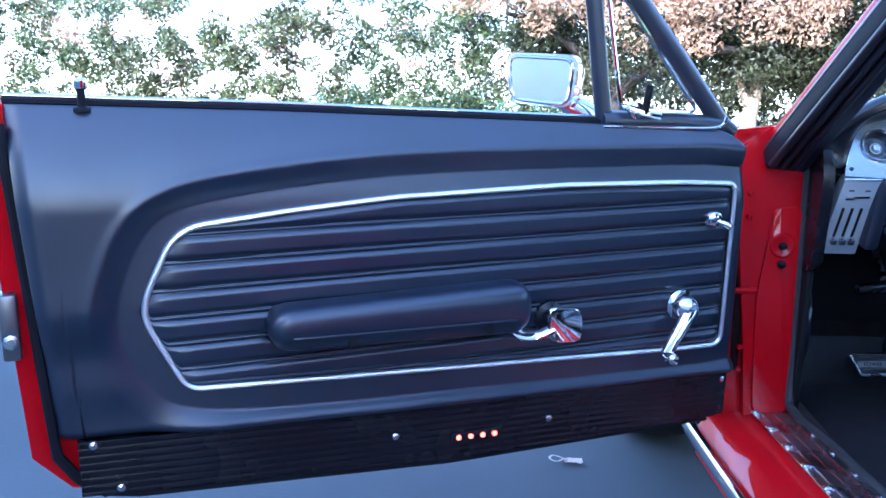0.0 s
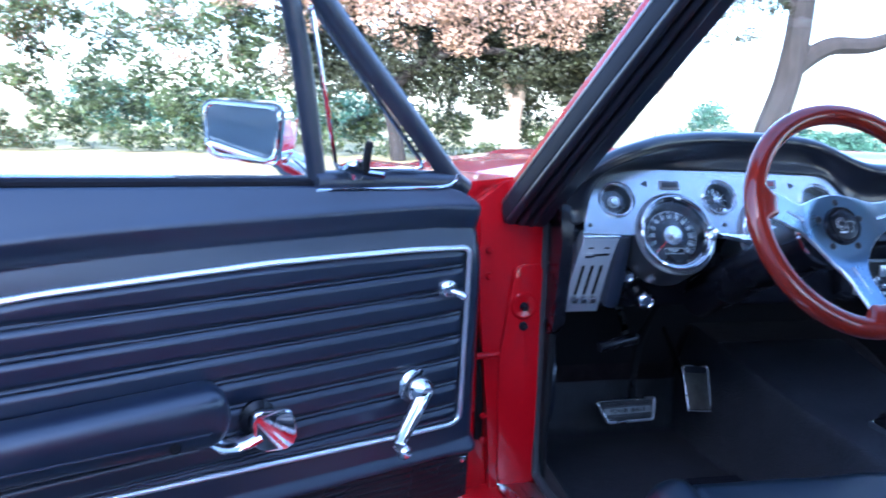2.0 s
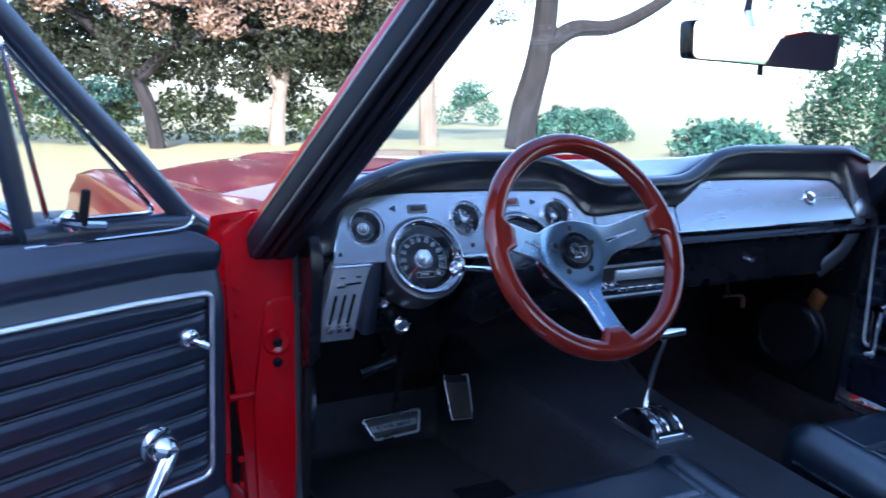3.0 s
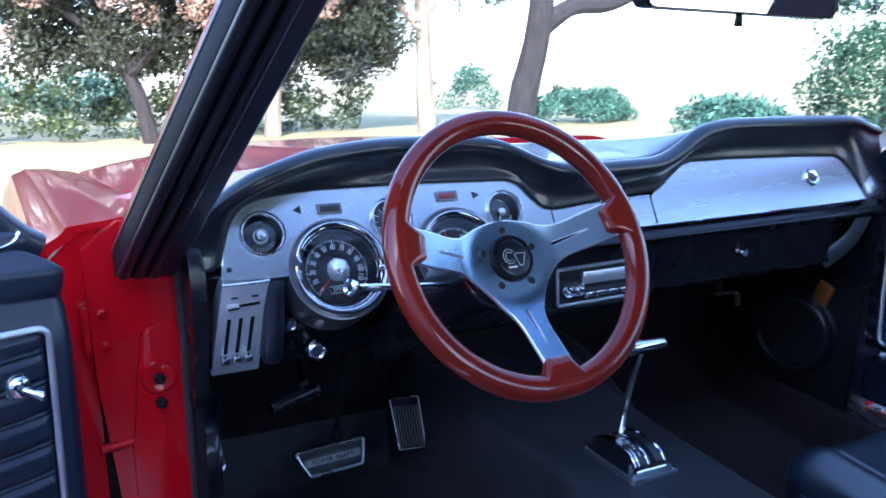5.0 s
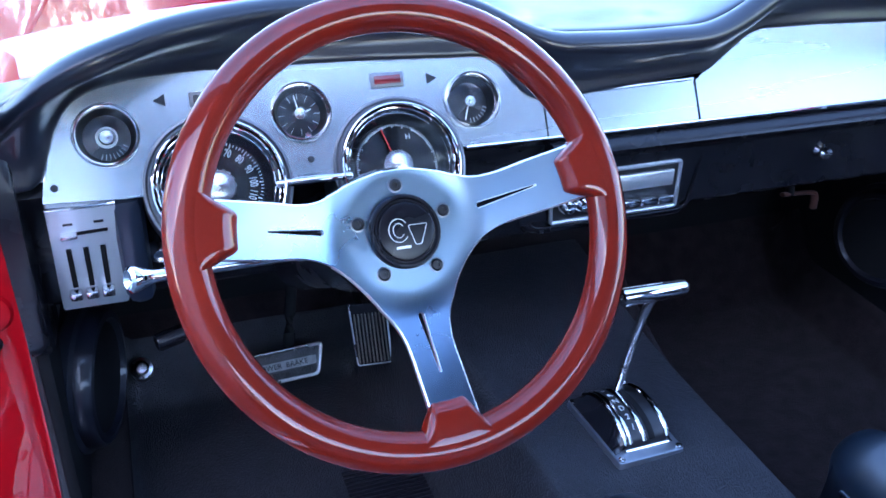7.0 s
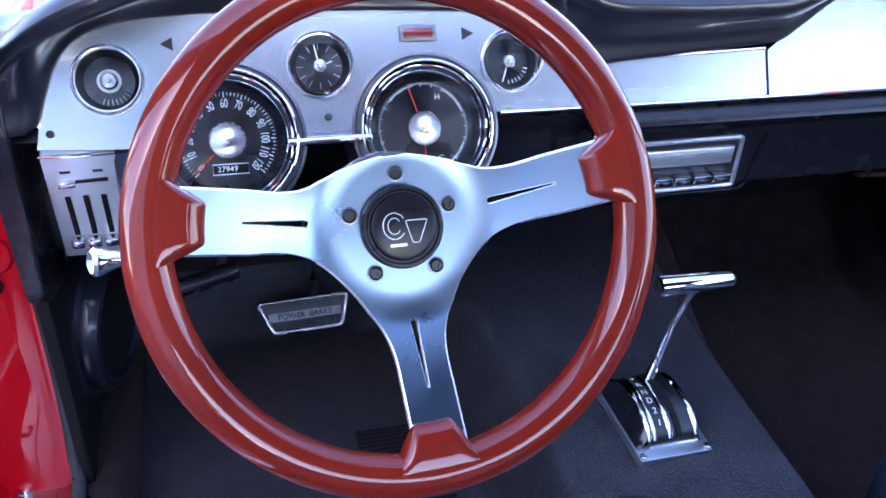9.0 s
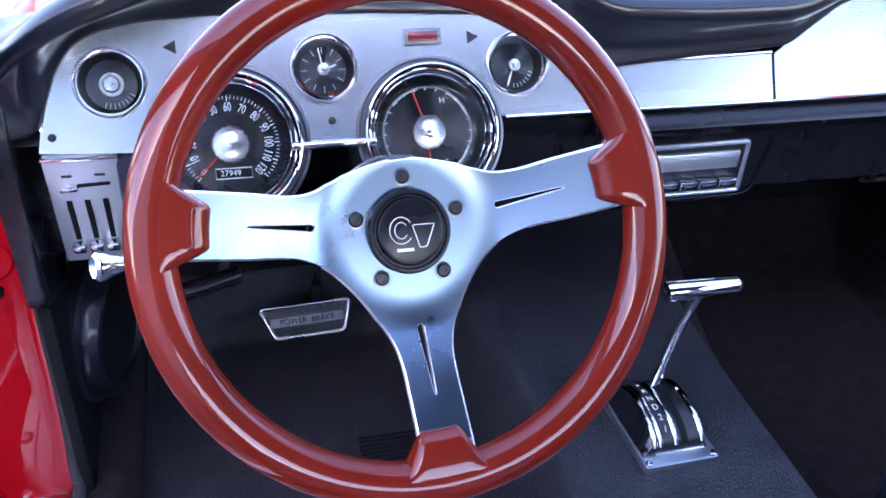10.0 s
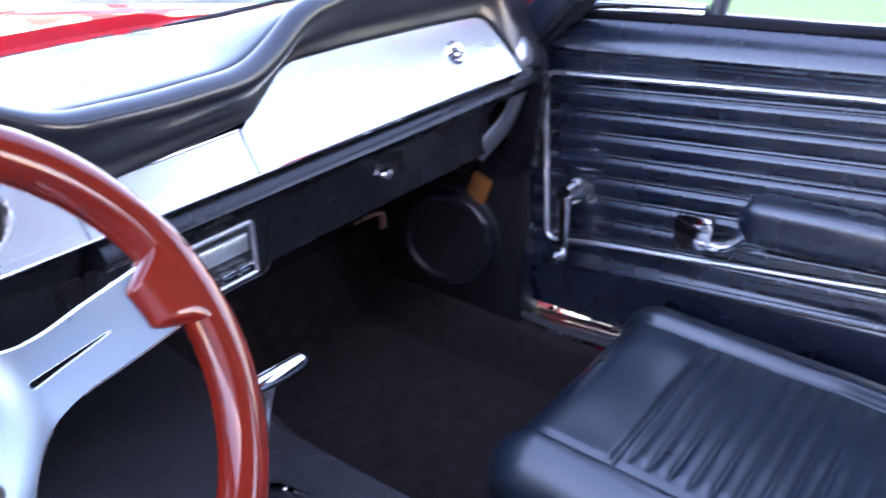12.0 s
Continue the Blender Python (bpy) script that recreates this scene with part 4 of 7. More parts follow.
    def arm(u, v):
        s = -1.482 + u * (1.482 - 1.090)
        e = min(1.0, max(0.0, min(u, 1 - u)) / 0.07)
        round_ = math.sqrt(max(0.0, 1 - (1 - e) ** 2))
        a = 2 * math.pi * v
        c, q = math.cos(a), math.sin(a)
        depth = 0.034 * (0.55 + 0.45 * round_)
        tall = (0.031 + 0.008 * u) * (0.3 + 0.7 * round_)
        zc = 0.563 - 0.009 * u
        hx = 0.032 + depth * (abs(c) ** 0.75) * (1 if c > 0 else -1) * (1 - 0.40 * max(0.0, -q))
        zz = zc + tall * (abs(q) ** 0.6) * (1 if q > 0 else -1) + 0.006 * u * (q > 0)
        return V((s, hx, zz))
    sheet(bm, arm, steps(0, 1, 60), steps(0, 1, 40))
    bmesh.ops.remove_doubles(bm, verts=bm.verts, dist=1e-5)
    ends = [e for e in bm.edges if e.is_boundary]
    bmesh.ops.holes_fill(bm, edges=ends)
    ar = add("armrest", bm, VINYL_PLEAT, label="padded black vinyl armrest with a seam", sharp=50)
    bm = bmesh.new()
    tube(bm, [(-1.474 + 0.376 * t, 0.0655 if 0.06 < t < 0.94 else 0.058, 0.556 - 0.010 * t) for t in steps(0, 1, 30)], 0.0016, 6)
    part("seam", bm, VINYL, ar, "", F)
    for s, z in ((-1.372, 0.540), (-1.165, 0.538)):
        bm = bmesh.new()
        lathe(bm, basis((s, 0.0655, z), (1, 0, 0), (0, 0, 1), (0, 1, 0)), [(0.007, 0), (0.007, 0.001), (0.004, 0.001), (0.004, 0.0002), (0, 0.0002)], 14)
        part("screw_well", bm, MATT_BLACK, ar, "", F)
    # release paddle
    bm = bmesh.new()
    poly = rounded([V((-1.062, 0.556, 0)), V((-1.004, 0.550, 0)), V((-1.000, 0.494, 0)), V((-1.057, 0.500, 0))], 0.014, 5)
    prism(bm, basis((0, 0.046, 0), (1, 0, 0), (0, 0, 1), (0, 1, 0)), poly, 0.0, 0.008, 0.004, 3)
    hd = add("door_handle", bm, CHROME, label="chrome paddle handle")
    bm = bmesh.new()
    tube(bm, spline([(-1.105, 0.014, 0.520), (-1.09, 0.03, 0.508), (-1.07, 0.044, 0.512), (-1.05, 0.048, 0.52)], 5), [0.013] * 10 + [0.011] * 6, 12, False, 0.6)
    part("handle_arm", bm, CHROME, hd, "", F)
    bm = bmesh.new()
    lathe(bm, basis((-1.035, 0.004, 0.525), (1, 0, 0), (0, 0, 1), (0, 1, 0)), [(0.026, 0), (0.026, 0.006), (0.018, 0.012), (0.012, 0.042), (0, 0.042)], 24)
    part("escutcheon", bm, PLASTIC, hd, "", F)
    # window crank
    bm = bmesh.new()
    lathe(bm, basis((-0.785, 0.004, 0.520), (1, 0, 0), (0, 0, 1), (0, 1, 0)), [(0.026, 0), (0.026, 0.004), (0.021, 0.010), (0.020, 0.018), (0.021, 0.020), (0.016, 0.034), (0.010, 0.040), (0, 0.041)], 28)
    cr = add("window_crank", bm, CHROME, label="chrome window crank")
    bm = bmesh.new()
    tube(bm, spline([(-0.785, 0.036, 0.520), (-0.80, 0.042, 0.502), (-0.822, 0.046, 0.472), (-0.835, 0.046, 0.452)], 6), [0.013 - 0.004 * i / 18 for i in range(19)], 12, False, 0.55)
    part("arm", bm, CHROME, cr, "", F)
    bm = bmesh.new()
    lathe(bm, basis((-0.8365, 0.046, 0.450), (1, 0, 0), (0, 0, 1), (0, 1, 0)), [(0.006, 0), (0.008, 0.006), (0.0105, 0.016), (0.010, 0.024), (0.006, 0.029), (0, 0.030)], 18)
    part("knob", bm, CHROME, cr, "", F)
    # mirror remote lever
    bm = bmesh.new()
    lathe(bm, basis((-0.731, 0.003, 0.664), (1, 0, 0), (0, 0, 1), (0, 1, 0)), [(0.015, 0), (0.015, 0.004), (0.012, 0.012), (0.009, 0.014), (0, 0.015)], 22)
    lk = add("mirror_remote", bm, CHROME, label="small chrome mirror control")
    bm = bmesh.new()
    rod(bm, (-0.731, 0.012, 0.663), (-0.715, 0.034, 0.654), 0.004, 0.0055, 12, 0.002)
    part("lever", bm, CHROME, lk, "", F)
    # lock button on the sill
    bm = bmesh.new()
    lathe(bm, Matrix.Translation((-1.694, -0.026, 0.855)), [(0.011, 0), (0.010, 0.004), (0.005, 0.006), (0.005, 0.026), (0.008, 0.028), (0.008, 0.036), (0.005, 0.039), (0, 0.039)], 16)
    lb = add("lock_button", bm, RUBBER, label="small lock button")
    bm = bmesh.new()
    lathe(bm, Matrix.Translation((-1.694, -0.026, 0.883)), [(0.0083, 0), (0.0088, 0.004), (0.0085, 0.010), (0.005, 0.013), (0, 0.013)], 16)
    part("button_cap", bm, CHROME, lb, "chrome cap", F)
    # belt seal and chrome edge
    bm = bmesh.new()
    pts = [(s, -0.044, lerp(BELT, s) + 0.003) for s in steps(-1.785, -0.93, 30)]
    tube(bm, pts, 0.0065, 8)
    add("belt_seal", bm, RUBBER, label="black rubber belt seal")
    bm = bmesh.new()
    tube(bm, [(p[0], -0.056, p[2] + 0.004) for p in pts], 0.005, 8)
    add("belt_moulding", bm, CHROME, label="bright belt moulding")
    # outer shell with its edge flange and rear rubber
    bm = bmesh.new()

    def shell(u, v):
        s = panel(u, v)[0]
        z = lerp(FOOT, s) + (lerp(BELT, s) - lerp(FOOT, s)) * v
        return s - 0.036 * (1 - u) ** 8, z - 0.012 * (1 - v) ** 6
    bulge = lambda v: 0.05 * math.sin(math.pi * min(1, v * 1.1)) ** 0.8
    sheet(bm, lambda u, v: V((shell(u, v)[0], -0.100 - bulge(v), shell(u, v)[1])), steps(0, 1, 30), steps(0, 1, 24), lambda u, v: V((shell(u, v)[0], -0.0565 + 0.034 * (1 - u) ** 20, shell(u, v)[1])))
    add("outer_shell", bm, RED, label="glossy red outer shell")
    bm = bmesh.new()
    pts = [(door_rear(z) - 0.006, -0.012, z) for z in steps(0.842, 0.40, 18)] + [(-1.735, -0.012, 0.362), (-1.70, -0.012, 0.336)]
    tube(bm, pts, 0.0075, 8)
    add("edge_seal", bm, RUBBER, label="black rubber edge seal")
    bm = bmesh.new()
    pts = [(s, -0.006, lerp(FOOT, s) - 0.002) for s in steps(-1.70, -0.70, 24)]
    tube(bm, pts, 0.005, 8)
    add("lower_seal", bm, RUBBER)
    # latch on the rear edge
    bm = bmesh.new()
    box(bm, pose(-1.800, -0.022, 0.585), 0.022, 0.03, 0.088, 0.004)
    la = add("latch", bm, LAMP_FRAME, label="bright steel latch")
    bm = bmesh.new()
    lathe(bm, along((-1.800, -0.012, 0.567), (-1.800, 0.02, 0.567)), [(0.010, 0), (0.010, 0.006), (0.006, 0.008), (0.006, 0.012), (0, 0.012)], 8)
    part("rotor", bm, SATIN, la, "", F)
    # drop glass
    bm = bmesh.new()
    poly = [V(p) for p in ((-1.775, 0.85), (-0.955, 0.81), (-1.01, 1.13), (-1.08, 1.165), (-1.40, 1.175), (-1.60, 1.13), (-1.72, 1.02))]
    prism(bm, basis((0, -0.046, 0), (1, 0, 0), (0, 0, 1), (0, 1, 0)), poly, -0.002, 0.002)
    g = add("window_glass", bm, GLASS, label="clear drop glass")
    g.visible_shadow = False
    # quarter vent
    bm = bmesh.new()
    tube(bm, [(-0.918, -0.046, 0.80), (-0.950, -0.046, 1.00), (-0.985, -0.046, 1.15)], 0.0145, 10, False, 0.8, (0, 1, 0))
    vf = add("vent_frame", bm, VINYL, label="black vent window frame")
    bm = bmesh.new()
    tube(bm, spline([(-0.668, -0.046, 0.800), (-0.70, -0.046, 0.826), (-0.78, -0.046, 0.916), (-0.872, -0.046, 1.015), (-0.985, -0.046, 1.145)], 6), 0.0165, 10, False, 0.8, (0, 1, 0))
    part("front_bar", bm, VINYL, vf, "", F)
    bm = bmesh.new()
    tube(bm, [(-0.93, -0.044, 0.826), (-0.80, -0.044, 0.822), (-0.69, -0.044, 0.812)], 0.017, 10, False, 1.0, (0, 1, 0))
    part("lower_bar", bm, VINYL, vf, "", F)
    bm = bmesh.new()
    tube(bm, [(p[0], -0.030, p[1]) for p in rounded([V((-0.902, 0.846)), V((-0.752, 0.838)), V((-0.945, 1.06))], [0.01, 0.02, 0.01], 5)], 0.0034, 8, True)
    part("bright_bead", bm, CHROME, vf, "chrome bead", F)
    bm = bmesh.new()
    tube(bm, spline([(-0.935, -0.026, 0.818), (-0.80, -0.026, 0.813), (-0.715, -0.026, 0.812), (-0.695, -0.028, 0.828)], 6), 0.0028, 8)
    part("lower_bead", bm, CHROME, vf, "chrome bead", F)
    bm = bmesh.new()
    prism(bm, basis((0, -0.046, 0), (1, 0, 0), (0, 0, 1), (0, 1, 0)), [(-0.905, 0.84), (-0.745, 0.832), (-0.955, 1.07)], -0.002, 0.002)
    g = part("vent_glass", bm, GLASS, vf, "clear vent glass", F)
    g.visible_shadow = False
    bm = bmesh.new()
    lathe(bm, basis((-0.872, -0.036, 0.842), (1, 0, 0), (0, 0, 1), (0, 1, 0)), [(0.014, 0), (0.014, 0.01), (0.008, 0.014), (0, 0.014)], 16)
    tube(bm, [(-0.895, -0.02, 0.848), (-0.86, -0.02, 0.838), (-0.835, -0.018, 0.834)], 0.006, 8)
    vl = part("vent_latch", bm, CHROME, vf, "chrome vent latch", F)
    bm = bmesh.new()
    rod(bm, (-0.864, -0.02, 0.838), (-0.860, -0.014, 0.884), 0.0065, 0.0055, 12, 0.002)
    part("latch_grip", bm, MATT_BLACK, vf, "black latch grip", F)
    # outside mirror, turned a little outwards
    MT = F @ Matrix.Translation((-0.995, -0.13, 0.888)) @ pose(0, 0, 0, 2, 0, 45) @ Matrix.Translation((0.995, 0.13, -0.888))
    bm = bmesh.new()
    poly = rounded([V((-1.056, 0.930, 0)), V((-0.932, 0.928, 0)), V((-0.940, 0.842, 0)), V((-1.048, 0.848, 0))], 0.022, 6)
    prism(bm, basis((0, -0.132, 0), (1, 0, 0), (0, 0, 1), (0, -1, 0)), poly, 0.0, 0.055, 0.026, 4)
    om = part("outside_mirror", bm, CHROME, door, "chrome outside mirror", MT)
    bm = bmesh.new()
    poly = rounded([V((-1.050, 0.924, 0)), V((-0.941, 0.921, 0)), V((-0.947, 0.848, 0)), V((-1.043, 0.854, 0))], 0.018, 6)
    prism(bm, basis((0, -0.1315, 0), (1, 0, 0), (0, 0, 1), (0, 1, 0)), poly, 0.0, 0.0022)
    part("mirror_glass", bm, MIRROR, om, "mirror glass", MT)
    bm = bmesh.new()
    tube(bm, [(p[0], -0.1305, p[1]) for p in poly], 0.0032, 8, True)
    part("mirror_rim", bm, CHROME, om, "", MT)
    bm = bmesh.new()
    tube(bm, spline([(-0.96, -0.15, 0.862), (-0.93, -0.145, 0.845), (-0.90, -0.125, 0.825), (-0.885, -0.115, 0.79)], 5), [0.016] * 6 + [0.020] * 10, 12)
    part("mirror_stalk", bm, CHROME, om, "", F)
    return door

# ---- dashboard ----
def plate(bm, m, outline, holes, h0, h1):
    """A flat plate with round holes through it."""
    t = bmesh.new()
    loops = []
    for loop in [outline] + holes:
        vs = [t.verts.new((p[0], p[1], h1)) for p in loop]
        for i in range(len(vs)):
            t.edges.new((vs[i], vs[(i + 1) % len(vs)]))
        loops.append(vs)
    bmesh.ops.triangle_fill(t, edges=list(t.edges), use_beauty=True)
    front = list(t.faces)
    low = {v: t.verts.new((v.co.x, v.co.y, h0)) for vs in loops for v in vs}
    for f in front:
        t.faces.new([low[v] for v in reversed(f.verts)])
    for vs in loops:
        for i in range(len(vs)):
            a, b = vs[i], vs[(i + 1) % len(vs)]
            t.faces.new((a, b, low[b], low[a]))
    return merge(bm, t, m)


# Panel axes: x across, v up the tilted face, w out towards the driver.
FACE = basis((0, 0.306, 0.776), (1, 0, 0), (0, 0.514, 0.857), (0, -0.857, 0.514))
PANEL_TOP = [(-0.631, -0.058), (-0.628, -0.040), (-0.614, 0.009), (-0.594, 0.036), (-0.57, 0.047), (-0.54, 0.053), (-0.479, 0.057), (-0.33, 0.056), (-0.175, 0.050), (-0.155, 0.042), (-0.143, 0.025), (-0.132, 0.006), (-0.118, -0.002), (-0.095, -0.005), (0.093, 0.000)]
PASS_TOP = [(0.096, -0.001), (0.112, 0.010), (0.178, 0.050), (0.20, 0.057), (0.30, 0.057), (0.465, 0.052), (0.56, 0.046), (0.578, 0.035), (0.606, -0.044)]


def dash_axis(x, v, w):
    # the passenger end curves towards the seat
    return FACE @ Vector((x, v, w + 0.3 * max(0.0, min(x, 0.60) - 0.46) ** 2))


LIP_Z = [(-0.665, 0.796), (-0.64, 0.824), (-0.60, 0.856), (-0.56, 0.872), (-0.50, 0.884), (-0.40, 0.889), (-0.24, 0.887), (-0.18, 0.879), (-0.14, 0.859), (-0.105, 0.844), (0.0, 0.840), (0.10, 0.842), (0.15, 0.856), (0.215, 0.887), (0.28, 0.895), (0.60, 0.891), (0.67, 0.867)]
LIP_Y = [(-0.665, 0.290), (-0.60, 0.272), (-0.56, 0.270), (-0.50, 0.295), (-0.45, 0.315), (-0.36, 0.335), (-0.20, 0.338), (-0.14, 0.310), (-0.10, 0.293), (0.10, 0.290), (0.20, 0.315), (0.30, 0.325), (0.60, 0.318), (0.67, 0.320)]
TOP_ALL = [(-0.665, -0.045)] + PANEL_TOP[1:-1] + PASS_TOP[1:] + [(0.67, -0.05)]


def build_dashboard():
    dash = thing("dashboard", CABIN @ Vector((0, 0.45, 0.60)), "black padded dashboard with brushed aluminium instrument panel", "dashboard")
    V = Vector

    # padded top with its overhanging brow
    def pad(x, k):
        v = eased(TOP_ALL, x, 0.008)
        b = dash_axis(x, v - 0.002, 0.002)
        ly, lz = eased(LIP_Y, x), eased(LIP_Z, x)
        yb = max(ly + 0.06, dash_back(x))
        zb = 0.806 + 0.030 * smooth((x + 0.16) / 0.08)
        prof = [V((x, b.y, b.z)), V((x, b.y - 0.004, b.z + 0.004)), V((x, b.y + 0.3 * (ly - b.y), b.z + 0.35 * (lz - b.z))), V((x, ly - 0.006, lz - 0.022)), V((x, ly - 0.011, lz - 0.012)), V((x, ly - 0.008, lz - 0.002)), V((x, ly + 0.004, lz + 0.003)), V((x, ly + 0.016, lz + 0.002)), V((x, ly + 0.024, lz - 0.007)), V((x, ly + 0.034, lz + 0.002 - 0.2 * (lz - zb))), V((x, ly + 0.03 + 0.4 * (yb - ly - 0.03), lz * 0.45 + 0.55 * zb)), V((x, yb - 0.008, zb)), V((x, yb, zb - 0.014))]
        return prof[k]
    xs = steps(-0.665, 0.67, 150)
    bm = bmesh.new()
    sheet(bm, lambda x, t: spline_at(x, t, pad), xs, steps(0, 12, 84))
    part("pad", bm, DASH_PAD, dash, "black padded dashboard top with a stitched brow", sharp=85)
    # lower body
    bm = bmesh.new()
    prof = [(0.288, 0.728), (0.274, 0.724), (0.268, 0.714), (0.274, 0.703), (0.298, 0.698), (0.312, 0.690), (0.318, 0.655), (0.318, 0.606), (0.330, 0.596), (0.60, 0.610), (0.60, 0.70), (0.42, 0.75), (0.345, 0.80)]
    prism(bm, basis((0, 0, 0), (0, 1, 0), (0, 0, 1), (1, 0, 0)), prof, -0.10, 0.655)
    part("lower_panel", bm, PLASTIC, dash, "satin black lower dashboard", sharp=50)
    bm = bmesh.new()
    prof = [(0.290, 0.727), (0.300, 0.715), (0.318, 0.690), (0.322, 0.655), (0.324, 0.590), (0.335, 0.580), (0.60, 0.600), (0.60, 0.70), (0.42, 0.75), (0.345, 0.80)]
    prism(bm, basis((0, 0, 0), (0, 1, 0), (0, 0, 1), (1, 0, 0)), prof, -0.655, -0.10)
    part("lower_panel", bm, PLASTIC, dash, "satin black lower dashboard", sharp=50)
    # end caps
    for sx in (-1, 1):
        bm = bmesh.new()
        poly = rounded([V((0.275, 0.55, 0)), V((0.262, 0.72, 0)), V((0.278, 0.775, 0)), V((0.33, 0.80, 0)), V((0.42, 0.76, 0)), V((0.60, 0.68, 0)), V((0.60, 0.50, 0))], 0.025, 4)
        prism(bm, basis((0, 0, 0), (0, 1, 0), (0, 0, 1), (1, 0, 0)), poly, 0.652 * sx if sx > 0 else -0.672, 0.672 if sx > 0 else -0.652, 0.006)
        part("end_cap", bm, PLASTIC, dash, "black vinyl end cap", sharp=50)
    # brushed panels
    bm = bmesh.new()
    foot = [(0.093, -0.047), (-0.10, -0.049), (-0.209, -0.048)]
    for cx in (-0.281, -0.469):
        foot += [(cx + 0.0715 * math.cos(radians(a)), -0.0595 + 0.0715 * math.sin(radians(a))) for a in steps(10, 178, 26)]
        if cx > -0.4:
            foot += [(-0.3535, -0.062), (-0.3965, -0.062)]
    foot += [(-0.5415, -0.062), (-0.56, -0.062)]
    plate(bm, FACE, PANEL_TOP + foot, [[(cx + 0.0312 * math.cos(a), cv + 0.0312 * math.sin(a)) for a in steps(0, 2 * math.pi, 36)[:-1]] for cx, cv in ((-0.567, 0.0), (-0.378, 0.005), (-0.190, 0.001))], -0.004, 0.003)
    face = part("instrument_panel", bm, BRUSHED, dash, "brushed aluminium instrument panel", sharp=30)
    bm = bmesh.new()
    low = [(0.0965, -0.0475), (0.600, -0.050), (0.606, -0.046)]
    across = [0.0965, 0.104, 0.112] + steps(0.13, 0.56, 34) + steps(0.565, 0.6055, 14)
    sheet(bm, lambda x, t: dash_axis(x, lerp(low, x) + (lerp(PASS_TOP, x) - lerp(low, x)) * t, 0.003), across, steps(0, 1, 6), lambda x, t: dash_axis(x, lerp(low, x) + (lerp(PASS_TOP, x) - lerp(low, x)) * t, -0.004))
    part("passenger_panel", bm, BRUSHED, dash, "brushed aluminium passenger panel", sharp=30)
    bm = bmesh.new()
    box(bm, FACE @ pose(0.0948, -0.024, 0.002), 0.0025, 0.048, 0.003)
    part("panel_joint", bm, MATT_BLACK, dash)
    bm = bmesh.new()
    box(bm, FACE @ pose(-0.106, -0.027, 0.0022), 0.0016, 0.042, 0.003)
    part("panel_joint", bm, MATT_BLACK, dash)
    # a reddish lit edge under the dashboard, put in as a brown bar
    bm = bmesh.new()
    tube(bm, spline([(0.385, 0.42, 0.531), (0.438, 0.42, 0.528), (0.450, 0.42, 0.521), (0.453, 0.42, 0.498)], 5), 0.006, 10, False, 0.6)
    part("lit_edge_bar", bm, BROWN, dash, "brown bar standing for a reddish lit edge under the dashboard")
    # post added only to hold that bar
    bm = bmesh.new()
    rod(bm, (0.40, 0.42, 0.528), (0.40, 0.44, 0.605), 0.007)
    part("bar_post", bm, MATT_BLACK, dash)
    # bright bead under the panels
    bm = bmesh.new()
    tube(bm, [dash_axis(x, -0.0495, 0.003) for x in steps(-0.205, 0.600, 20)], 0.0022, 8)
    part("bright_bead", bm, CHROME, dash, "chrome bead")
    bm = bmesh.new()
    tube(bm, [dash_axis(p[0], p[1] + 0.0015, 0.003) for p in PANEL_TOP[1:]], 0.0018, 8)
    part("bright_bead", bm, CHROME, dash, "chrome bead")

    # gauges
    def gauge(x, v, r, big, needle=None, ticks=(225, -45, 30), reach=0.64):
        C = FACE @ Matrix.Translation((x, v, 0))
        bm = bmesh.new()
        if big:
            prof = [(1.0, -0.012), (1.0, 0.009), (0.985, 0.013), (0.965, 0.0135), (0.948, 0.010), (0.94, 0.004)]
        else:
            prof = [(1.0, -0.012), (1.0, 0.006), (0.975, 0.009), (0.945, 0.008), (0.925, 0.002), (0.90, 0.0015), (0.885, 0.005), (0.862, 0.005), (0.84, -0.001), (0.83, -0.012)]
        lathe(bm, C, [(r * p, h) for p, h in prof], 64, False)
        g = part("gauge", bm, CHROME, dash, "round chrome-ringed gauge with a black dial", sharp=50)
        bm = bmesh.new()
        if big:
            lathe(bm, C, [(r * 0.945, 0.004), (r * 0.93, 0.0035), (r * 0.90, 0.0065), (r * 0.875, 0.0055), (r * 0.80, -0.005), (r * 0.70, -0.0112)], 56, False)
        else:
            lathe(bm, C, [(r * 0.845, 0.0), (r * 0.79, -0.006), (r * 0.70, -0.0112)], 48, False)
        part("dial_wall", bm, BEZEL_BLACK if big else DIAL, g, "glossy black dial wall" if big else "black dial wall", sharp=50)
        if big:
            for q, h, w in ((0.908, 0.0062, 0.0011), (0.845, 0.0012, 0.0008)):
                bm = bmesh.new()
                tube(bm, [C @ V((r * q * math.cos(a), r * q * math.sin(a), h)) for a in steps(0, 2 * math.pi, 56)[:-1]], w, 6, True)
                part("inner_ring", bm, CHROME, g, "thin chrome ring")
        bm = bmesh.new()
        lathe(bm, I4, [(r * 0.71, 0.0), (r * 0.5, 0.0), (r * 0.25, 0.0), (0, 0.0)], 48, False)
        part("dial", bm, TURNED_DIAL, g, "black turned dial", sharp=50, own=C @ Matrix.Translation((0, 0, -0.011)))
        # marks round the dial
        bm = bmesh.new()
        a0, a1, count = ticks
        for i in range(count + 1):
            a = radians(a0 + (a1 - a0) * i / count)
            long_ = big and i % 5 == 0
            r0, r1 = r * (reach - 0.03 if long_ else reach), r * 0.685
            box(bm, C @ pose(math.cos(a) * (r0 + r1) / 2, math.sin(a) * (r0 + r1) / 2, -0.0106, 0, 0, math.degrees(a)), r1 - r0, 0.0008 if long_ else 0.0005, 0.0006)
        part("dial_marks", bm, WHITE_INK, g, "white scale marks")
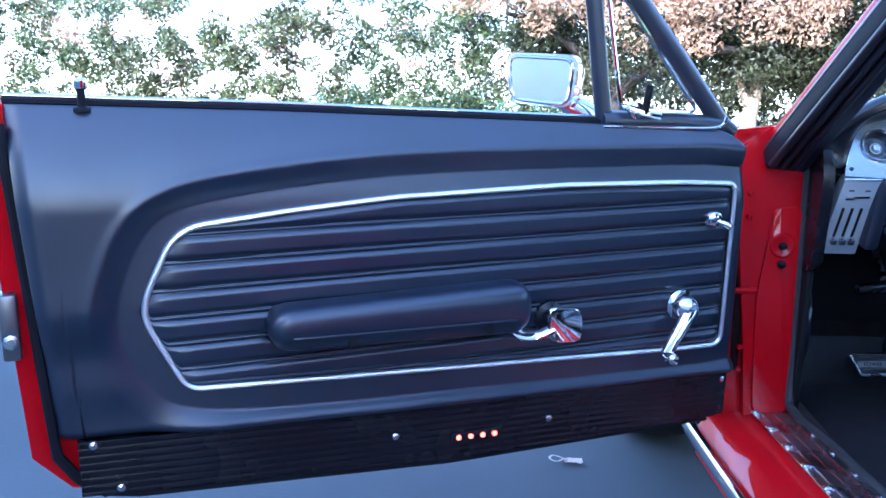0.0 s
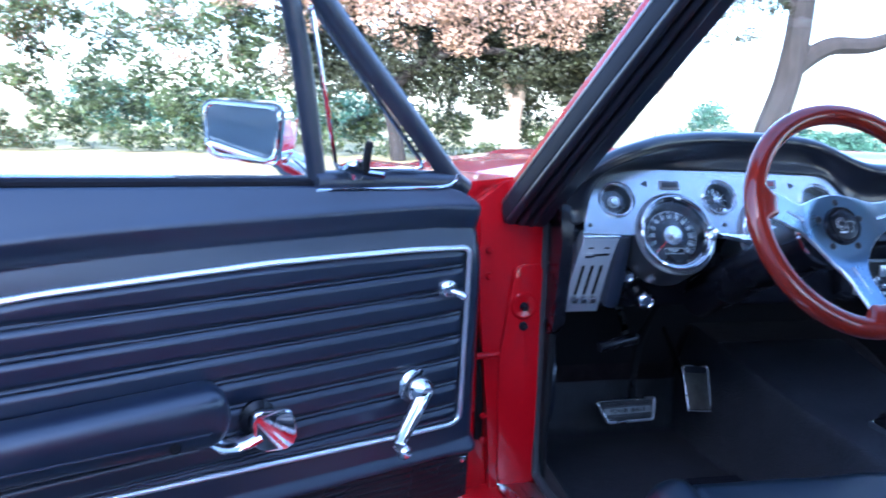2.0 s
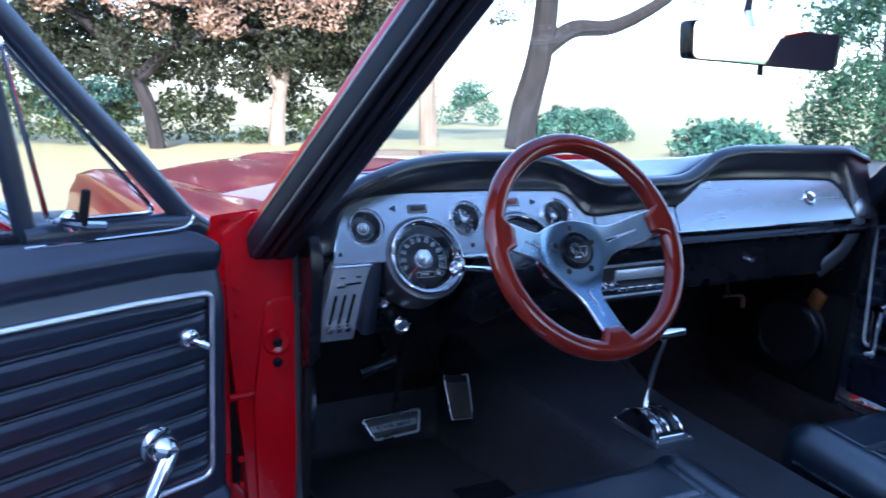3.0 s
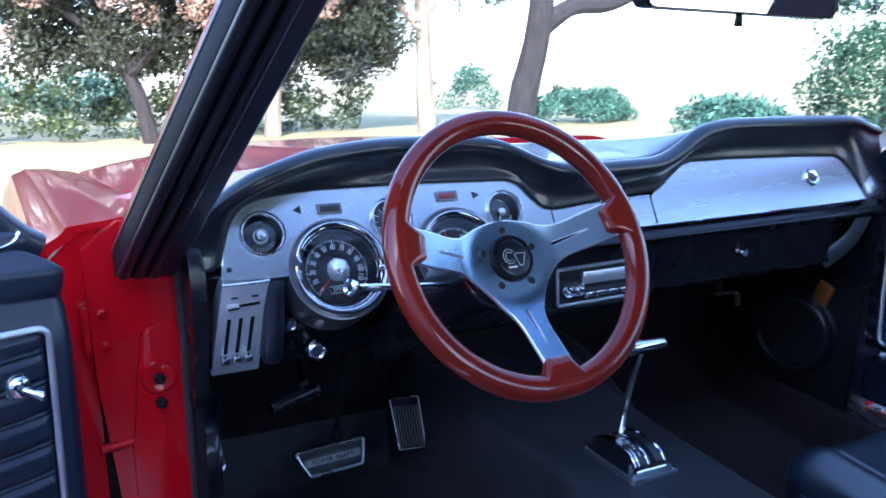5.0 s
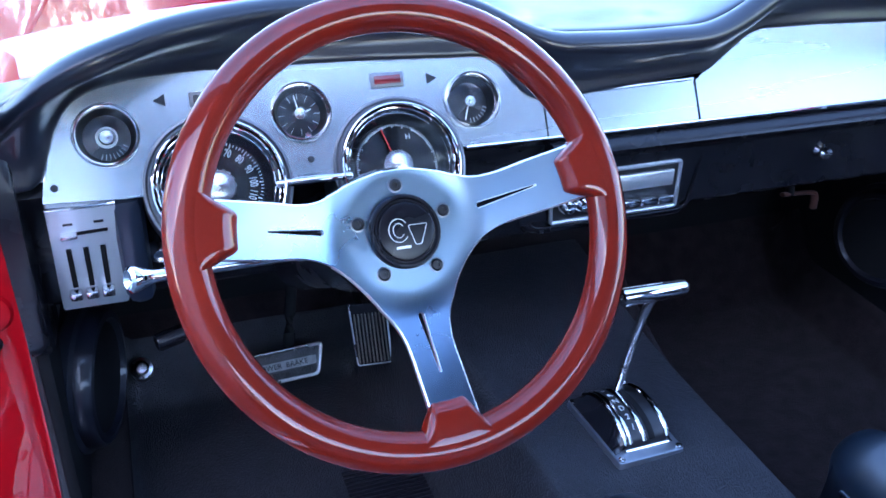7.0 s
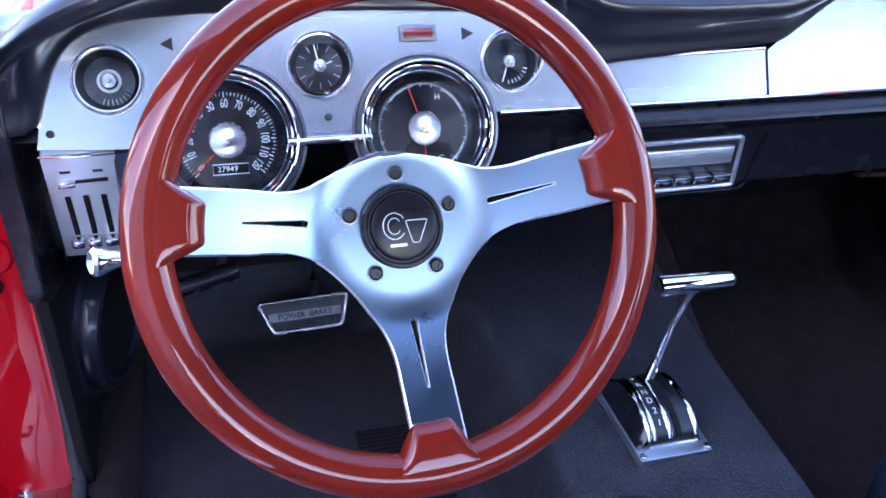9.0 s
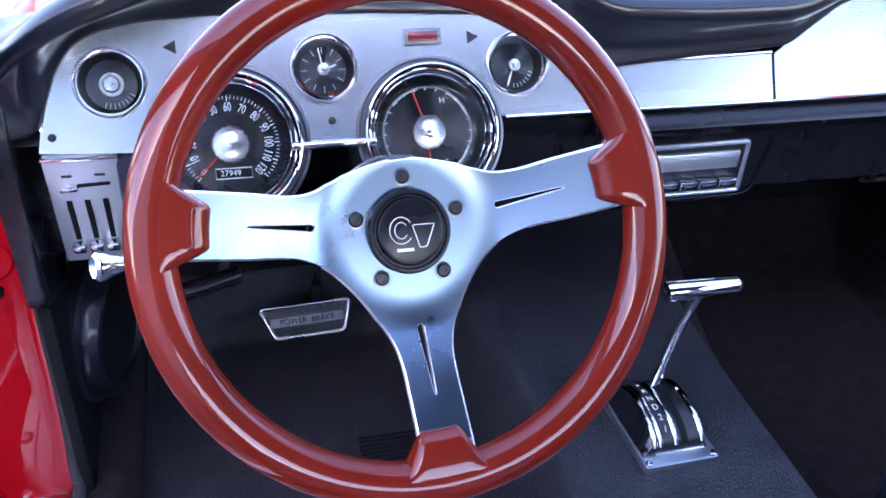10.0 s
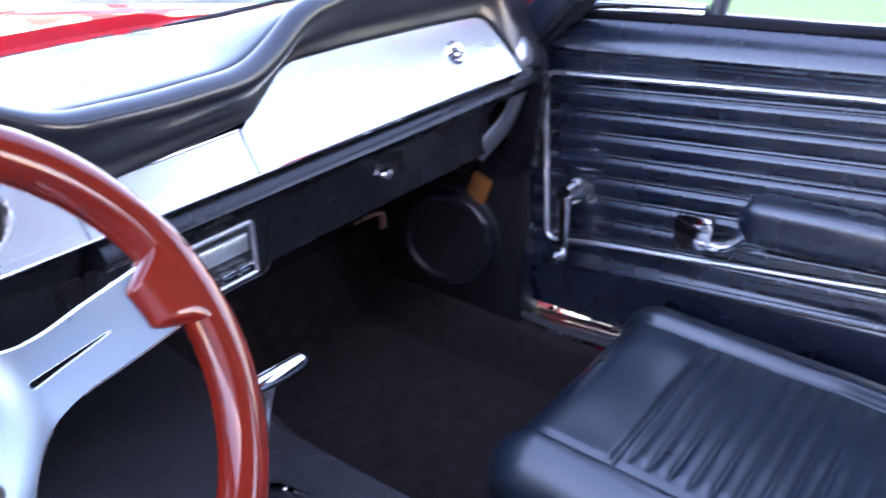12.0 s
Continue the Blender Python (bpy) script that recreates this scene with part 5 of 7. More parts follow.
        bm = bmesh.new()
        cap = r * (0.265 if big else 0.2)
        lathe(bm, I4, [(cap, -0.0108), (cap, -0.005), (cap * 0.93, -0.0035), (cap * 0.35, -0.0032), (cap * 0.2, -0.0018), (0, -0.0015)], 36, False)
        part("dial_cap", bm, TURNED_CAP, g, "spun metal cap", own=C)
        if needle is not None:
            bm = bmesh.new()
            a = radians(needle)
            box(bm, C @ pose(math.cos(a) * r * 0.42, math.sin(a) * r * 0.42, -0.0085, 0, 0, needle), r * 0.46, 0.0012, 0.0006)
            part("needle", bm, RED_INK if big else WHITE_INK, g, "thin needle")
        bm = bmesh.new()
        lathe(bm, C, [(r * 0.87, 0.0032), (r * 0.5, 0.0040), (0, 0.0043)], 40, False)
        gl = part("gauge_glass", bm, GLASS, g, "clear gauge glass")
        gl.visible_shadow = False
        return g, C
    g1, c1 = gauge(-0.567, 0.000, 0.0315, False, None, (-30, -110, 7), 0.52)
    g3, c3 = gauge(-0.378, 0.005, 0.0315, False, 100, (90, -270, 12), 0.48)
    g5, c5 = gauge(-0.190, 0.001, 0.0315, False, 250, (-20, -90, 6), 0.55)
    gs, cs = gauge(-0.469, -0.0595, 0.0655, True, 222, (225, -45, 60))
    gt, ct = gauge(-0.281, -0.0595, 0.0655, True, 108, (225, -45, 90), 0.655)
    bm = bmesh.new()
    lathe(bm, c1, [(0.0095, -0.0105), (0.0105, -0.0095), (0.0105, -0.008), (0.0085, -0.0075), (0.0075, -0.009)], 30, False)
    part("dial_ring", bm, WHITE_INK, g1, "pale ring on the dial")
    # figures on the speed dial
    for i in range(13):
        a = radians(222 - 264 * i / 12)
        bm = lettering(str(10 * i), 0.0115, cs @ pose(math.cos(a) * 0.0345, math.sin(a) * 0.0345, -0.0104, 0, 0, math.degrees(a) - 90) @ Matrix.Diagonal((0.62, 1, 1, 1)), 0.0002)
        part("numeral", bm, WHITE_INK, gs)
    bm = bmesh.new()
    box(bm, cs @ pose(0.001, -0.0265, -0.0104), 0.032, 0.0088, 0.0012, 0.0006)
    od = part("odometer", bm, MATT_BLACK, gs, "odometer window")
    bm = bmesh.new()
    tube(bm, [cs @ V(p) for p in ((-0.0155, -0.0312, -0.0097), (0.0175, -0.0312, -0.0097), (0.0175, -0.0218, -0.0097), (-0.0155, -0.0218, -0.0097))], 0.0005, 6, True)
    part("odometer_frame", bm, WHITE_INK, gs)
    part("odometer_figures", lettering("27949", 0.0075, cs @ pose(-0.002, -0.0265, -0.0095), 0.0002), WHITE_INK, gs, "white odometer figures 27949")
    for tx, a in (("C", -62), ("H", 62)):
        a = radians(a)
        part("numeral", lettering(tx, 0.008, ct @ pose(math.cos(a) * 0.034, math.sin(a) * 0.034, -0.0104), 0.0002), WHITE_INK, gt)
    bm = bmesh.new()
    box(bm, ct @ pose(0.0, -0.03, -0.0085), 0.0011, 0.030, 0.0006)
    part("needle", bm, RED_INK, gt)
    for a0, a1 in ((60, 20), (-20, -60), (100, 140)):
        bm = bmesh.new()
        tube(bm, [ct @ V((math.cos(radians(a)) * 0.0425, math.sin(radians(a)) * 0.0425, -0.0104)) for a in steps(a0, a1, 12)], 0.0005, 5)
        part("scale_arc", bm, WHITE_INK, gt)
    bm = bmesh.new()
    box(bm, c3 @ pose(0.006, 0.002, -0.0084, 0, 0, 20), 0.014, 0.0012, 0.0006)
    part("needle", bm, WHITE_INK, g3)
    bm = bmesh.new()
    lathe(bm, c3 @ Matrix.Translation((0.003, -0.0245, 0.004)), [(0.0035, 0), (0.0035, 0.006), (0.0025, 0.008), (0, 0.008)], 14)
    part("clock_setter", bm, CHROME, g3, "chrome clock setting knob")
    # housing of the two large dials and the bar between them
    for x in (-0.469, -0.281):
        bm = bmesh.new()
        lathe(bm, FACE @ Matrix.Translation((x, -0.0595, 0)), [(0.074, -0.06), (0.0735, 0.000), (0.0725, 0.0035), (0.070, 0.004), (0.068, 0.001), (0.0655, 0.001)], 56, False)
        part("dial_housing", bm, LAMP_FRAME, dash, "dark chrome dial housing")
    bm = bmesh.new()
    rod(bm, dash_axis(-0.415, -0.0655, 0.006), dash_axis(-0.335, -0.0655, 0.006), 0.0045, None, 12, 0.002)
    part("dial_bar", bm, CHROME, dash, "chrome bar between the dials")
    # warning light, arrows, small fittings
    bm = bmesh.new()
    box(bm, FACE @ pose(-0.283, 0.0305, 0.004), 0.036, 0.0155, 0.005, 0.0015)
    wl = part("warning_light", bm, LAMP_FRAME, dash, "rectangular red warning light")
    bm = bmesh.new()
    box(bm, FACE @ pose(-0.283, 0.0305, 0.006), 0.029, 0.009, 0.003, 0.001)
    part("lens", bm, RED_LENS, wl, "red lens")
    bm = bmesh.new()
    box(bm, FACE @ pose(-0.468, 0.0265, 0.004), 0.036, 0.0155, 0.005, 0.0015)
    wl = part("warning_light", bm, LAMP_FRAME, dash, "rectangular dark warning light")
    bm = bmesh.new()
    box(bm, FACE @ pose(-0.468, 0.0265, 0.006), 0.029, 0.009, 0.003, 0.001)
    part("lens", bm, DIAL, wl, "dark lens")
    for x, v, d in ((-0.514, 0.029, -1), (-0.234, 0.0285, 1)):
        bm = bmesh.new()
        prism(bm, FACE @ Matrix.Translation((x, v, 0)), [(-0.005 * d, 0.006), (0.006 * d, 0.0), (-0.005 * d, -0.006)], 0.002, 0.0042)
        part("turn_arrow", bm, DIAL, dash, "dark turn-signal arrow")
    for x, v in ((-0.375, -0.044), (-0.619, -0.045)):
        bm = bmesh.new()
        lathe(bm, FACE @ Matrix.Translation((x, v, 0.003)), [(0.0035, 0), (0.0035, 0.0015), (0.0015, 0.0022), (0, 0.001)], 12)
        part("screw", bm, DIAL, dash)
    # ventilation control panel
    HV = basis((-0.599, 0.2745, 0.722), (1, 0, 0), Vector((0, -0.049, 0.124)).normalized(), Vector((0, -0.124, -0.049)).normalized())
    bm = bmesh.new()
    poly = rounded([V((-0.032, 0.0, 0)), V((0.031, 0.0, 0)), V((0.027, -0.158, 0)), V((-0.040, -0.158, 0))], 0.004, 3)
    prism(bm, HV, poly, -0.03, 0.003, 0.0012)
    hv = part("vent_control", bm, SILVER, dash, "brushed metal ventilation control panel", sharp=30)
    bm = bmesh.new()
    tube(bm, [HV @ V(p) for p in ((-0.032, 0.001, 0.003), (0.0, 0.001, 0.004), (0.031, 0.001, 0.003))], 0.0018, 8)
    part("bright_bead", bm, CHROME, hv)
    for i, x in enumerate((-0.018, -0.002, 0.014)):
        bm = bmesh.new()
        box(bm, HV @ pose(x - 0.003, -0.089, 0.0032, 0, 0, -2), 0.0052, 0.062, 0.002, 0.0008)
        part("slider_slot", bm, MATT_BLACK, hv, "black slider slot")
        bm = bmesh.new()
        box(bm, HV @ pose(x - 0.005, -0.127, 0.008), 0.0125, 0.011, 0.010, 0.002)
        part("slider_knob", bm, SATIN, hv, "small metal slider knob")
    bm = bmesh.new()
    box(bm, HV @ pose(-0.001, -0.036, 0.0032, 0, 0, 3), 0.042, 0.0042, 0.002, 0.0008)
    part("slider_slot", bm, MATT_BLACK, hv)
    bm = bmesh.new()
    box(bm, HV @ pose(-0.016, -0.036, 0.006, 0, 0, 3), 0.016, 0.005, 0.007, 0.0015)
    part("slider_knob", bm, SATIN, hv)
    for x in (-0.015, 0.013):
        bm = bmesh.new()
        box(bm, HV @ pose(x, -0.022, 0.0032), 0.009, 0.0028, 0.001)
        part("label_bar", bm, DIAL, hv)
    # black side of the column beside it
    bm = bmesh.new()
    box(bm, pose(-0.558, 0.312, 0.66, 12, 0, 0), 0.03, 0.06, 0.14, 0.012)
    part("cluster_pillar", bm, VINYL, dash, "black padded cluster side")
    # radio
    bm = bmesh.new()
    poly = rounded([V((-0.135, 0.690, 0)), V((0.150, 0.690, 0)), V((0.135, 0.588, 0)), V((-0.105, 0.588, 0))], 0.018, 5)
    prism(bm, basis((0, 0.335, 0), (1, 0, 0), (0, 0, 1), (0, -1, 0)), poly, -0.05, 0.0165, 0.006, 3)
    rh = part("radio_housing", bm, PLASTIC, dash, "black radio surround", sharp=50)
    bm = bmesh.new()
    tube(bm, [(p[0], 0.3165, p[1]) for p in rounded([V((-0.128, 0.682)), V((0.140, 0.683)), V((0.126, 0.595)), V((-0.098, 0.596))], 0.016, 5)], 0.0018, 8, True)
    part("housing_bead", bm, PLASTIC, rh)
    bm = bmesh.new()
    poly = rounded([V((-0.077, 0.665, 0)), V((0.106, 0.667, 0)), V((0.108, 0.603, 0)), V((-0.072, 0.602, 0))], 0.004, 3)
    prism(bm, basis((0, 0.319, 0), (1, 0, 0), (0, 0, 1), (0, -1, 0)), poly, -0.01, 0.003, 0.001)
    ra = part("radio", bm, DIAL, rh, "black-faced chrome radio")
    bm = bmesh.new()
    tube(bm, [(p[0], 0.315, p[1]) for p in poly], 0.0028, 8, True)
    part("radio_rim", bm, TRIM_METAL, rh, "chrome radio rim")
    bm = bmesh.new()
    box(bm, pose(0.035, 0.314, 0.646), 0.125, 0.005, 0.022, 0.002)
    part("tuner_scale", bm, TRIM_METAL, rh, "bright tuner scale")
    for i in range(5):
        bm = bmesh.new()
        box(bm, pose(-0.012 + 0.025 * i, 0.311, 0.617), 0.022, 0.010, 0.010, 0.002)
        part("push_button", bm, CHROME, rh, "chrome push button")
    for x in (-0.055, -0.034):
        bm = bmesh.new()
        lathe(bm, along((x, 0.317, 0.628), (x, 0.29, 0.628)), [(0.011, 0), (0.011, 0.010), (0.009, 0.013), (0.006, 0.013), (0.006, 0.020), (0, 0.021)], 18)
        part("radio_knob", bm, CHROME, rh, "chrome radio knob")
    # glove box lid line, lock, knob on the passenger panel
    bm = bmesh.new()
    box(bm, pose(0.33, 0.3165, 0.683), 0.36, 0.003, 0.003)
    part("lid_line", bm, SATIN, dash, "thin bright lid line")
    bm = bmesh.new()
    lathe(bm, along((0.327, 0.32, 0.656), (0.327, 0.29, 0.656)), [(0.010, 0), (0.010, 0.006), (0.006, 0.010), (0.009, 0.018), (0.007, 0.022), (0, 0.022)], 18)
    part("lid_knob", bm, CHROME, dash, "small chrome lid knob")
    bm = bmesh.new()
    lathe(bm, FACE @ Matrix.Translation((0.482, 0.006, 0.002)), [(0.017, 0), (0.017, 0.004), (0.014, 0.007), (0.010, 0.005), (0.004, 0.006), (0, 0.006)], 26)
    part("panel_badge", bm, CHROME, dash, "round chrome badge")
    bm = bmesh.new()
    tube(bm, spline([dash_axis(0.588, 0.045, 0.002), dash_axis(0.605, 0.015, 0.003), dash_axis(0.622, -0.04, 0.003), V((0.618, 0.30, 0.66)), V((0.575, 0.33, 0.60))], 6), 0.021, 14, False, 0.35, (0, 1, 0))
    part("end_moulding", bm, PLATE_METAL, dash, "grey satin end moulding")
    # knobs below the cluster
    for p, r in (((-0.497, 0.318, 0.602), 0.017), ((-0.534, 0.320, 0.645), 0.011), ((-0.498, 0.320, 0.640), 0.008)):
        bm = bmesh.new()
        lathe(bm, along(p, (p[0], p[1] - 0.04, p[2])), [(r * 0.5, -0.01), (r * 0.5, 0.008), (r, 0.010), (r * 1.05, 0.016), (r * 0.9, 0.024), (r * 0.6, 0.028), (r * 0.55, 0.024), (0, 0.024)], 22)
        part("dash_knob", bm, CHROME, dash, "chrome dash knob")
    return dash


def spline_at(x, t, fn):
    """Catmull-Rom over the numbered profile points fn(x, k), k = 0..12."""
    i = min(11, int(t))
    f = t - i
    p = [fn(x, max(0, min(12, i + d))) for d in (-1, 0, 1, 2)]
    return 0.5 * ((2 * p[1]) + (p[2] - p[0]) * f + (2 * p[0] - 5 * p[1] + 4 * p[2] - p[3]) * f * f + (3 * p[1] - p[0] - 3 * p[2] + p[3]) * f ** 3)


# ---- steering wheel ----
WN = Vector((-0.0346, 0.8307, -0.5162)).normalized()
WX = (Vector((1, 0, 0)) - WN * WN.x).normalized()
WHEEL = basis((-0.3672, -0.0292, 0.8179), WX, (-WN).cross(WX), -WN)
SPOKES = (11.4, 173.4, 272.2)
DISH = 0.037  # depth of the hub plate behind the rim


def build_steering_wheel():
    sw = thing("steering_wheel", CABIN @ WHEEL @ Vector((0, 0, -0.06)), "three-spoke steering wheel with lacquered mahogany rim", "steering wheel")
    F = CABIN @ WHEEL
    R, r = 0.1531, 0.0144
    bm = bmesh.new()
    pts = [(R * math.cos(a), R * math.sin(a), 0) for a in steps(0, 2 * math.pi, 120)[:-1]]
    tube(bm, pts, r, 22, True, 0.96, (0, 0, 1))
    rim = part("rim", bm, WOOD, sw, "glossy red-brown mahogany rim", F, 60)
    for a in SPOKES:
        bm = bmesh.new()
        m = pose(0, 0, 0, 0, 0, a)
        # a wooden lug where the spoke enters the rim
        def lug(u, v):
            th = radians(-9.6 + 19.2 * u)
            e = min(1.0, min(u, 1 - u) / 0.24)
            k = smooth(e) ** 0.6
            rad = R - 0.004
            ang = 2 * math.pi * v
            c, s = math.cos(ang), math.sin(ang)
            inn = 0.008 + 0.0205 * k
            rr = rad + (inn * (c if c < 0 else 0.0)) + (0.012 * c if c > 0 else 0)
            zz = 0.0130 * (abs(s) ** 0.95) * (1 if s > 0 else -1)
            return Vector((rr * math.cos(th), rr * math.sin(th), zz))
        sheet(bm, lug, steps(0, 1, 28), steps(0, 1, 26))
        bmesh.ops.remove_doubles(bm, verts=bm.verts, dist=1e-5)
        part("rim_lug", bm, WOOD, rim, "", F @ m, 75)
    # the hub sits a little off the rim's centre
    F = F @ Matrix.Translation((0.0035, 0.0005, 0))
    # one dished plate: hub disc, three spokes with wide fillets, tapered slots cut through
    def dish(rr):
        # flat hub, a short bend, then straight spokes
        e = max(0.0, rr - 0.042)
        return -DISH + 0.50 * (e * e / 0.048 if e < 0.024 else e - 0.012)

    def blend(p, q, k=0.046):
        h = max(k - abs(p - q), 0.0) / k
        return min(p, q) - 0.25 * k * h * h

    def field(x, y):
        d = math.hypot(x, y) - 0.0425
        cut = 1.0
        for a, hw in zip(SPOKES, (0.0192, 0.0186, 0.0160)):
            c, s = math.cos(radians(a)), math.sin(radians(a))
            u, w = c * x + s * y, c * y - s * x
            hh = hw - 0.045 * max(0.0, 0.10 - u) * (hw > 0.018)
            d = blend(d, max(-u, u - 0.142, abs(w) - hh))
            half = 0.0027 - 0.0017 * (u - 0.060) / 0.043
            q = 0.060 + half
            cut = min(cut, math.hypot(u - q, w) - half if u < q else max(abs(w) - half, u - 0.103))
        return max(d, -cut)
    bm = bmesh.new()
    step = 0.0011
    half_n = 132
    val = {(i, j): field(i * step, j * step) for i in range(-half_n, half_n + 1) for j in range(-half_n, half_n + 1)}
    made = {}

    def vert(key, x, y):
        if key not in made:
            made[key] = bm.verts.new((x, y, dish(math.hypot(x, y))))
        return made[key]
    for i in range(-half_n, half_n):
        for j in range(-half_n, half_n):
            cs = ((i, j), (i + 1, j), (i + 1, j + 1), (i, j + 1))
            if min(val[c] for c in cs) >= 0:
                continue
            loop = []
            for p, q in zip(cs, cs[1:] + cs[:1]):
                if val[p] < 0:
                    loop.append(vert(p, p[0] * step, p[1] * step))
                if (val[p] < 0) != (val[q] < 0):
                    lo, hi = min(p, q), max(p, q)
                    t = max(0.12, min(0.88, val[lo] / (val[lo] - val[hi])))
                    loop.append(vert((lo, hi), (lo[0] + (hi[0] - lo[0]) * t) * step, (lo[1] + (hi[1] - lo[1]) * t) * step))
            if len(loop) > 2:
                bm.faces.new(loop)
    # the cut edge is a mesh of its own, so that the face stays smooth up to it
    rimmed = [(e.verts[0].co.copy(), e.verts[1].co.copy()) for e in bm.edges if len(e.link_faces) == 1]
    tops = [v.co.copy() for v in bm.verts]
    plate = part("spoke_plate", bm, SPOKE, sw, "brushed aluminium hub plate with three slotted spokes", F, 180, False)
    turn = (chain(sw).inverted() @ F).to_3x3()
    slope = lambda q: (dish(q + 0.0005) - dish(q - 0.0005)) / 0.001
    normals = []
    for c in tops:
        q = max(1e-5, math.hypot(c.x, c.y))
        k = slope(q)
        normals.append((turn @ Vector((-k * c.x / q, -k * c.y / q, 1.0)).normalized())[:])
    plate.data.normals_split_custom_set_from_vertices(normals)

    def inside(c):
        """True away from the three slots."""
        return all(abs(math.cos(radians(a)) * c.y - math.sin(radians(a)) * c.x) > 0.006 for a in SPOKES)
    bm = bmesh.new()
    rail = {}
    for p, q in rimmed:
        ring = []
        for c in (p, q):
            key = (round(c.x, 6), round(c.y, 6))
            if key not in rail:
                h = 0.0004
                g = Vector((field(c.x + h, c.y) - field(c.x - h, c.y), field(c.x, c.y + h) - field(c.x, c.y - h), 0.0))
                wide = 0.0014 if math.hypot(c.x, c.y) > 0.105 or inside(c) else 0.0006
                g = g.normalized() * wide if g.length > 1e-6 else Vector((0, 0, 0))
                rail[key] = tuple(bm.verts.new(c + g * q - Vector((0, 0, z))) for q, z in ((0.0, -0.0001), (0.55, 0.0004), (1.0, 0.0014), (1.0, 0.0050)))
            ring.append(rail[key])
        if ring[0] is not ring[1]:
            for k in range(3):
                bm.faces.new((ring[0][k], ring[1][k], ring[1][k + 1], ring[0][k + 1]))
    part("plate_edge", bm, TRIM_METAL, plate, "bright chamfered edge", F, 80)
    for i in range(5):
        a = radians(92 + 72 * i)
        bm = bmesh.new()
        lathe(bm, Matrix.Translation((0.035 * math.cos(a), 0.035 * math.sin(a), -DISH - 0.0002)), [(0.0045, 0), (0.0045, 0.001), (0.0032, 0.0022), (0.0018, 0.0022), (0.0018, 0.0008), (0, 0.0008)], 14, False)
        bolt = part("bolt", bm, DIAL, plate, "dark socket bolt", F)
        bm = bmesh.new()
        lathe(bm, Matrix.Translation((0.035 * math.cos(a), 0.035 * math.sin(a), -DISH)), [(0.0046, 0.0002), (0.0049, 0.0007), (0.0055, 0.0006), (0.0058, 0)], 18, False)
        part("washer", bm, PLATE_METAL, bolt, "", F)
    bm = bmesh.new()
    lathe(bm, Matrix.Translation((0, 0, -DISH)), [(0.0275, 0), (0.0275, 0.005), (0.0262, 0.0075), (0.0245, 0.0075), (0.0235, 0.006), (0.0222, 0.006), (0.0212, 0.0082), (0.019, 0.009), (0, 0.0092)], 44, False)
    horn = part("horn_button", bm, PLASTIC, sw, "black round horn button", F)
    # the maker's emblem as plain outlined shapes
    z = 0.0095 - DISH
    bm = bmesh.new()
    tube(bm, [(-0.0065 + 0.0075 * math.cos(radians(q)), 0.001 + 0.0085 * math.sin(radians(q)), z) for q in steps(35, 325, 24)], 0.0003, 5)
    tube(bm, [(-0.0065 + 0.0042 * math.cos(radians(q)), 0.001 + 0.0052 * math.sin(radians(q)), z) for q in steps(35, 325, 20)], 0.0003, 5)
    part("emblem", bm, WHITE_INK, horn, "thin pale emblem ring", F)
    bm = bmesh.new()
    tube(bm, [(p[0], p[1], z) for p in rounded([Vector(q) for q in ((0.001, 0.004), (0.0155, 0.004), (0.0095, -0.0105), (0.005, -0.0105))], 0.001, 2)], 0.0003, 5, True)
    part("emblem", bm, WHITE_INK, horn, "thin pale emblem wedge", F)
    bm = bmesh.new()
    box(bm, pose(-0.0045, -0.0115, z), 0.011, 0.0020, 0.0004)
    part("emblem_bar", bm, WHITE_INK, horn, "", F)
    # column, boot and turn stalk
    col = thing("steering_column", CABIN @ WHEEL @ Vector((0, 0, -0.26)), "black steering column with chrome turn-signal stalk", "steering column")
    bm = bmesh.new()
    lathe(bm, I4, [(0.046, -0.0425), (0.050, -0.052), (0.050, -0.080), (0.042, -0.100), (0.042, -0.19), (0.036, -0.20), (0.036, -0.42)], 40)
    cv = part("column_cover", bm, PLASTIC, col, "black column cover", F)
    bm = bmesh.new()
    lathe(bm, I4, [(0.0508, -0.060), (0.0515, -0.064), (0.0508, -0.068)], 40, False)
    part("cover_ring", bm, CHROME, cv, "", F)
    p0, p1 = Vector((-0.372, 0.085, 0.745)), Vector((-0.549, 0.014, 0.785))
    bm = bmesh.new()
    rod(bm, p0, p1, 0.0042, 0.0042, 12)
    st = part("turn_stalk", bm, CHROME, col, "slim chrome turn-signal stalk")
    bm = bmesh.new()
    d = (p1 - p0).normalized()
    lathe(bm, along(p1 - d * 0.016, p1), [(0.0042, 0), (0.0050, 0.010), (0.0078, 0.018), (0.0095, 0.022), (0.0095, 0.025), (0.007, 0.027), (0.004, 0.024), (0, 0.024)], 22)
    part("stalk_tip", bm, CHROME, st, "chrome stalk tip")
    return sw

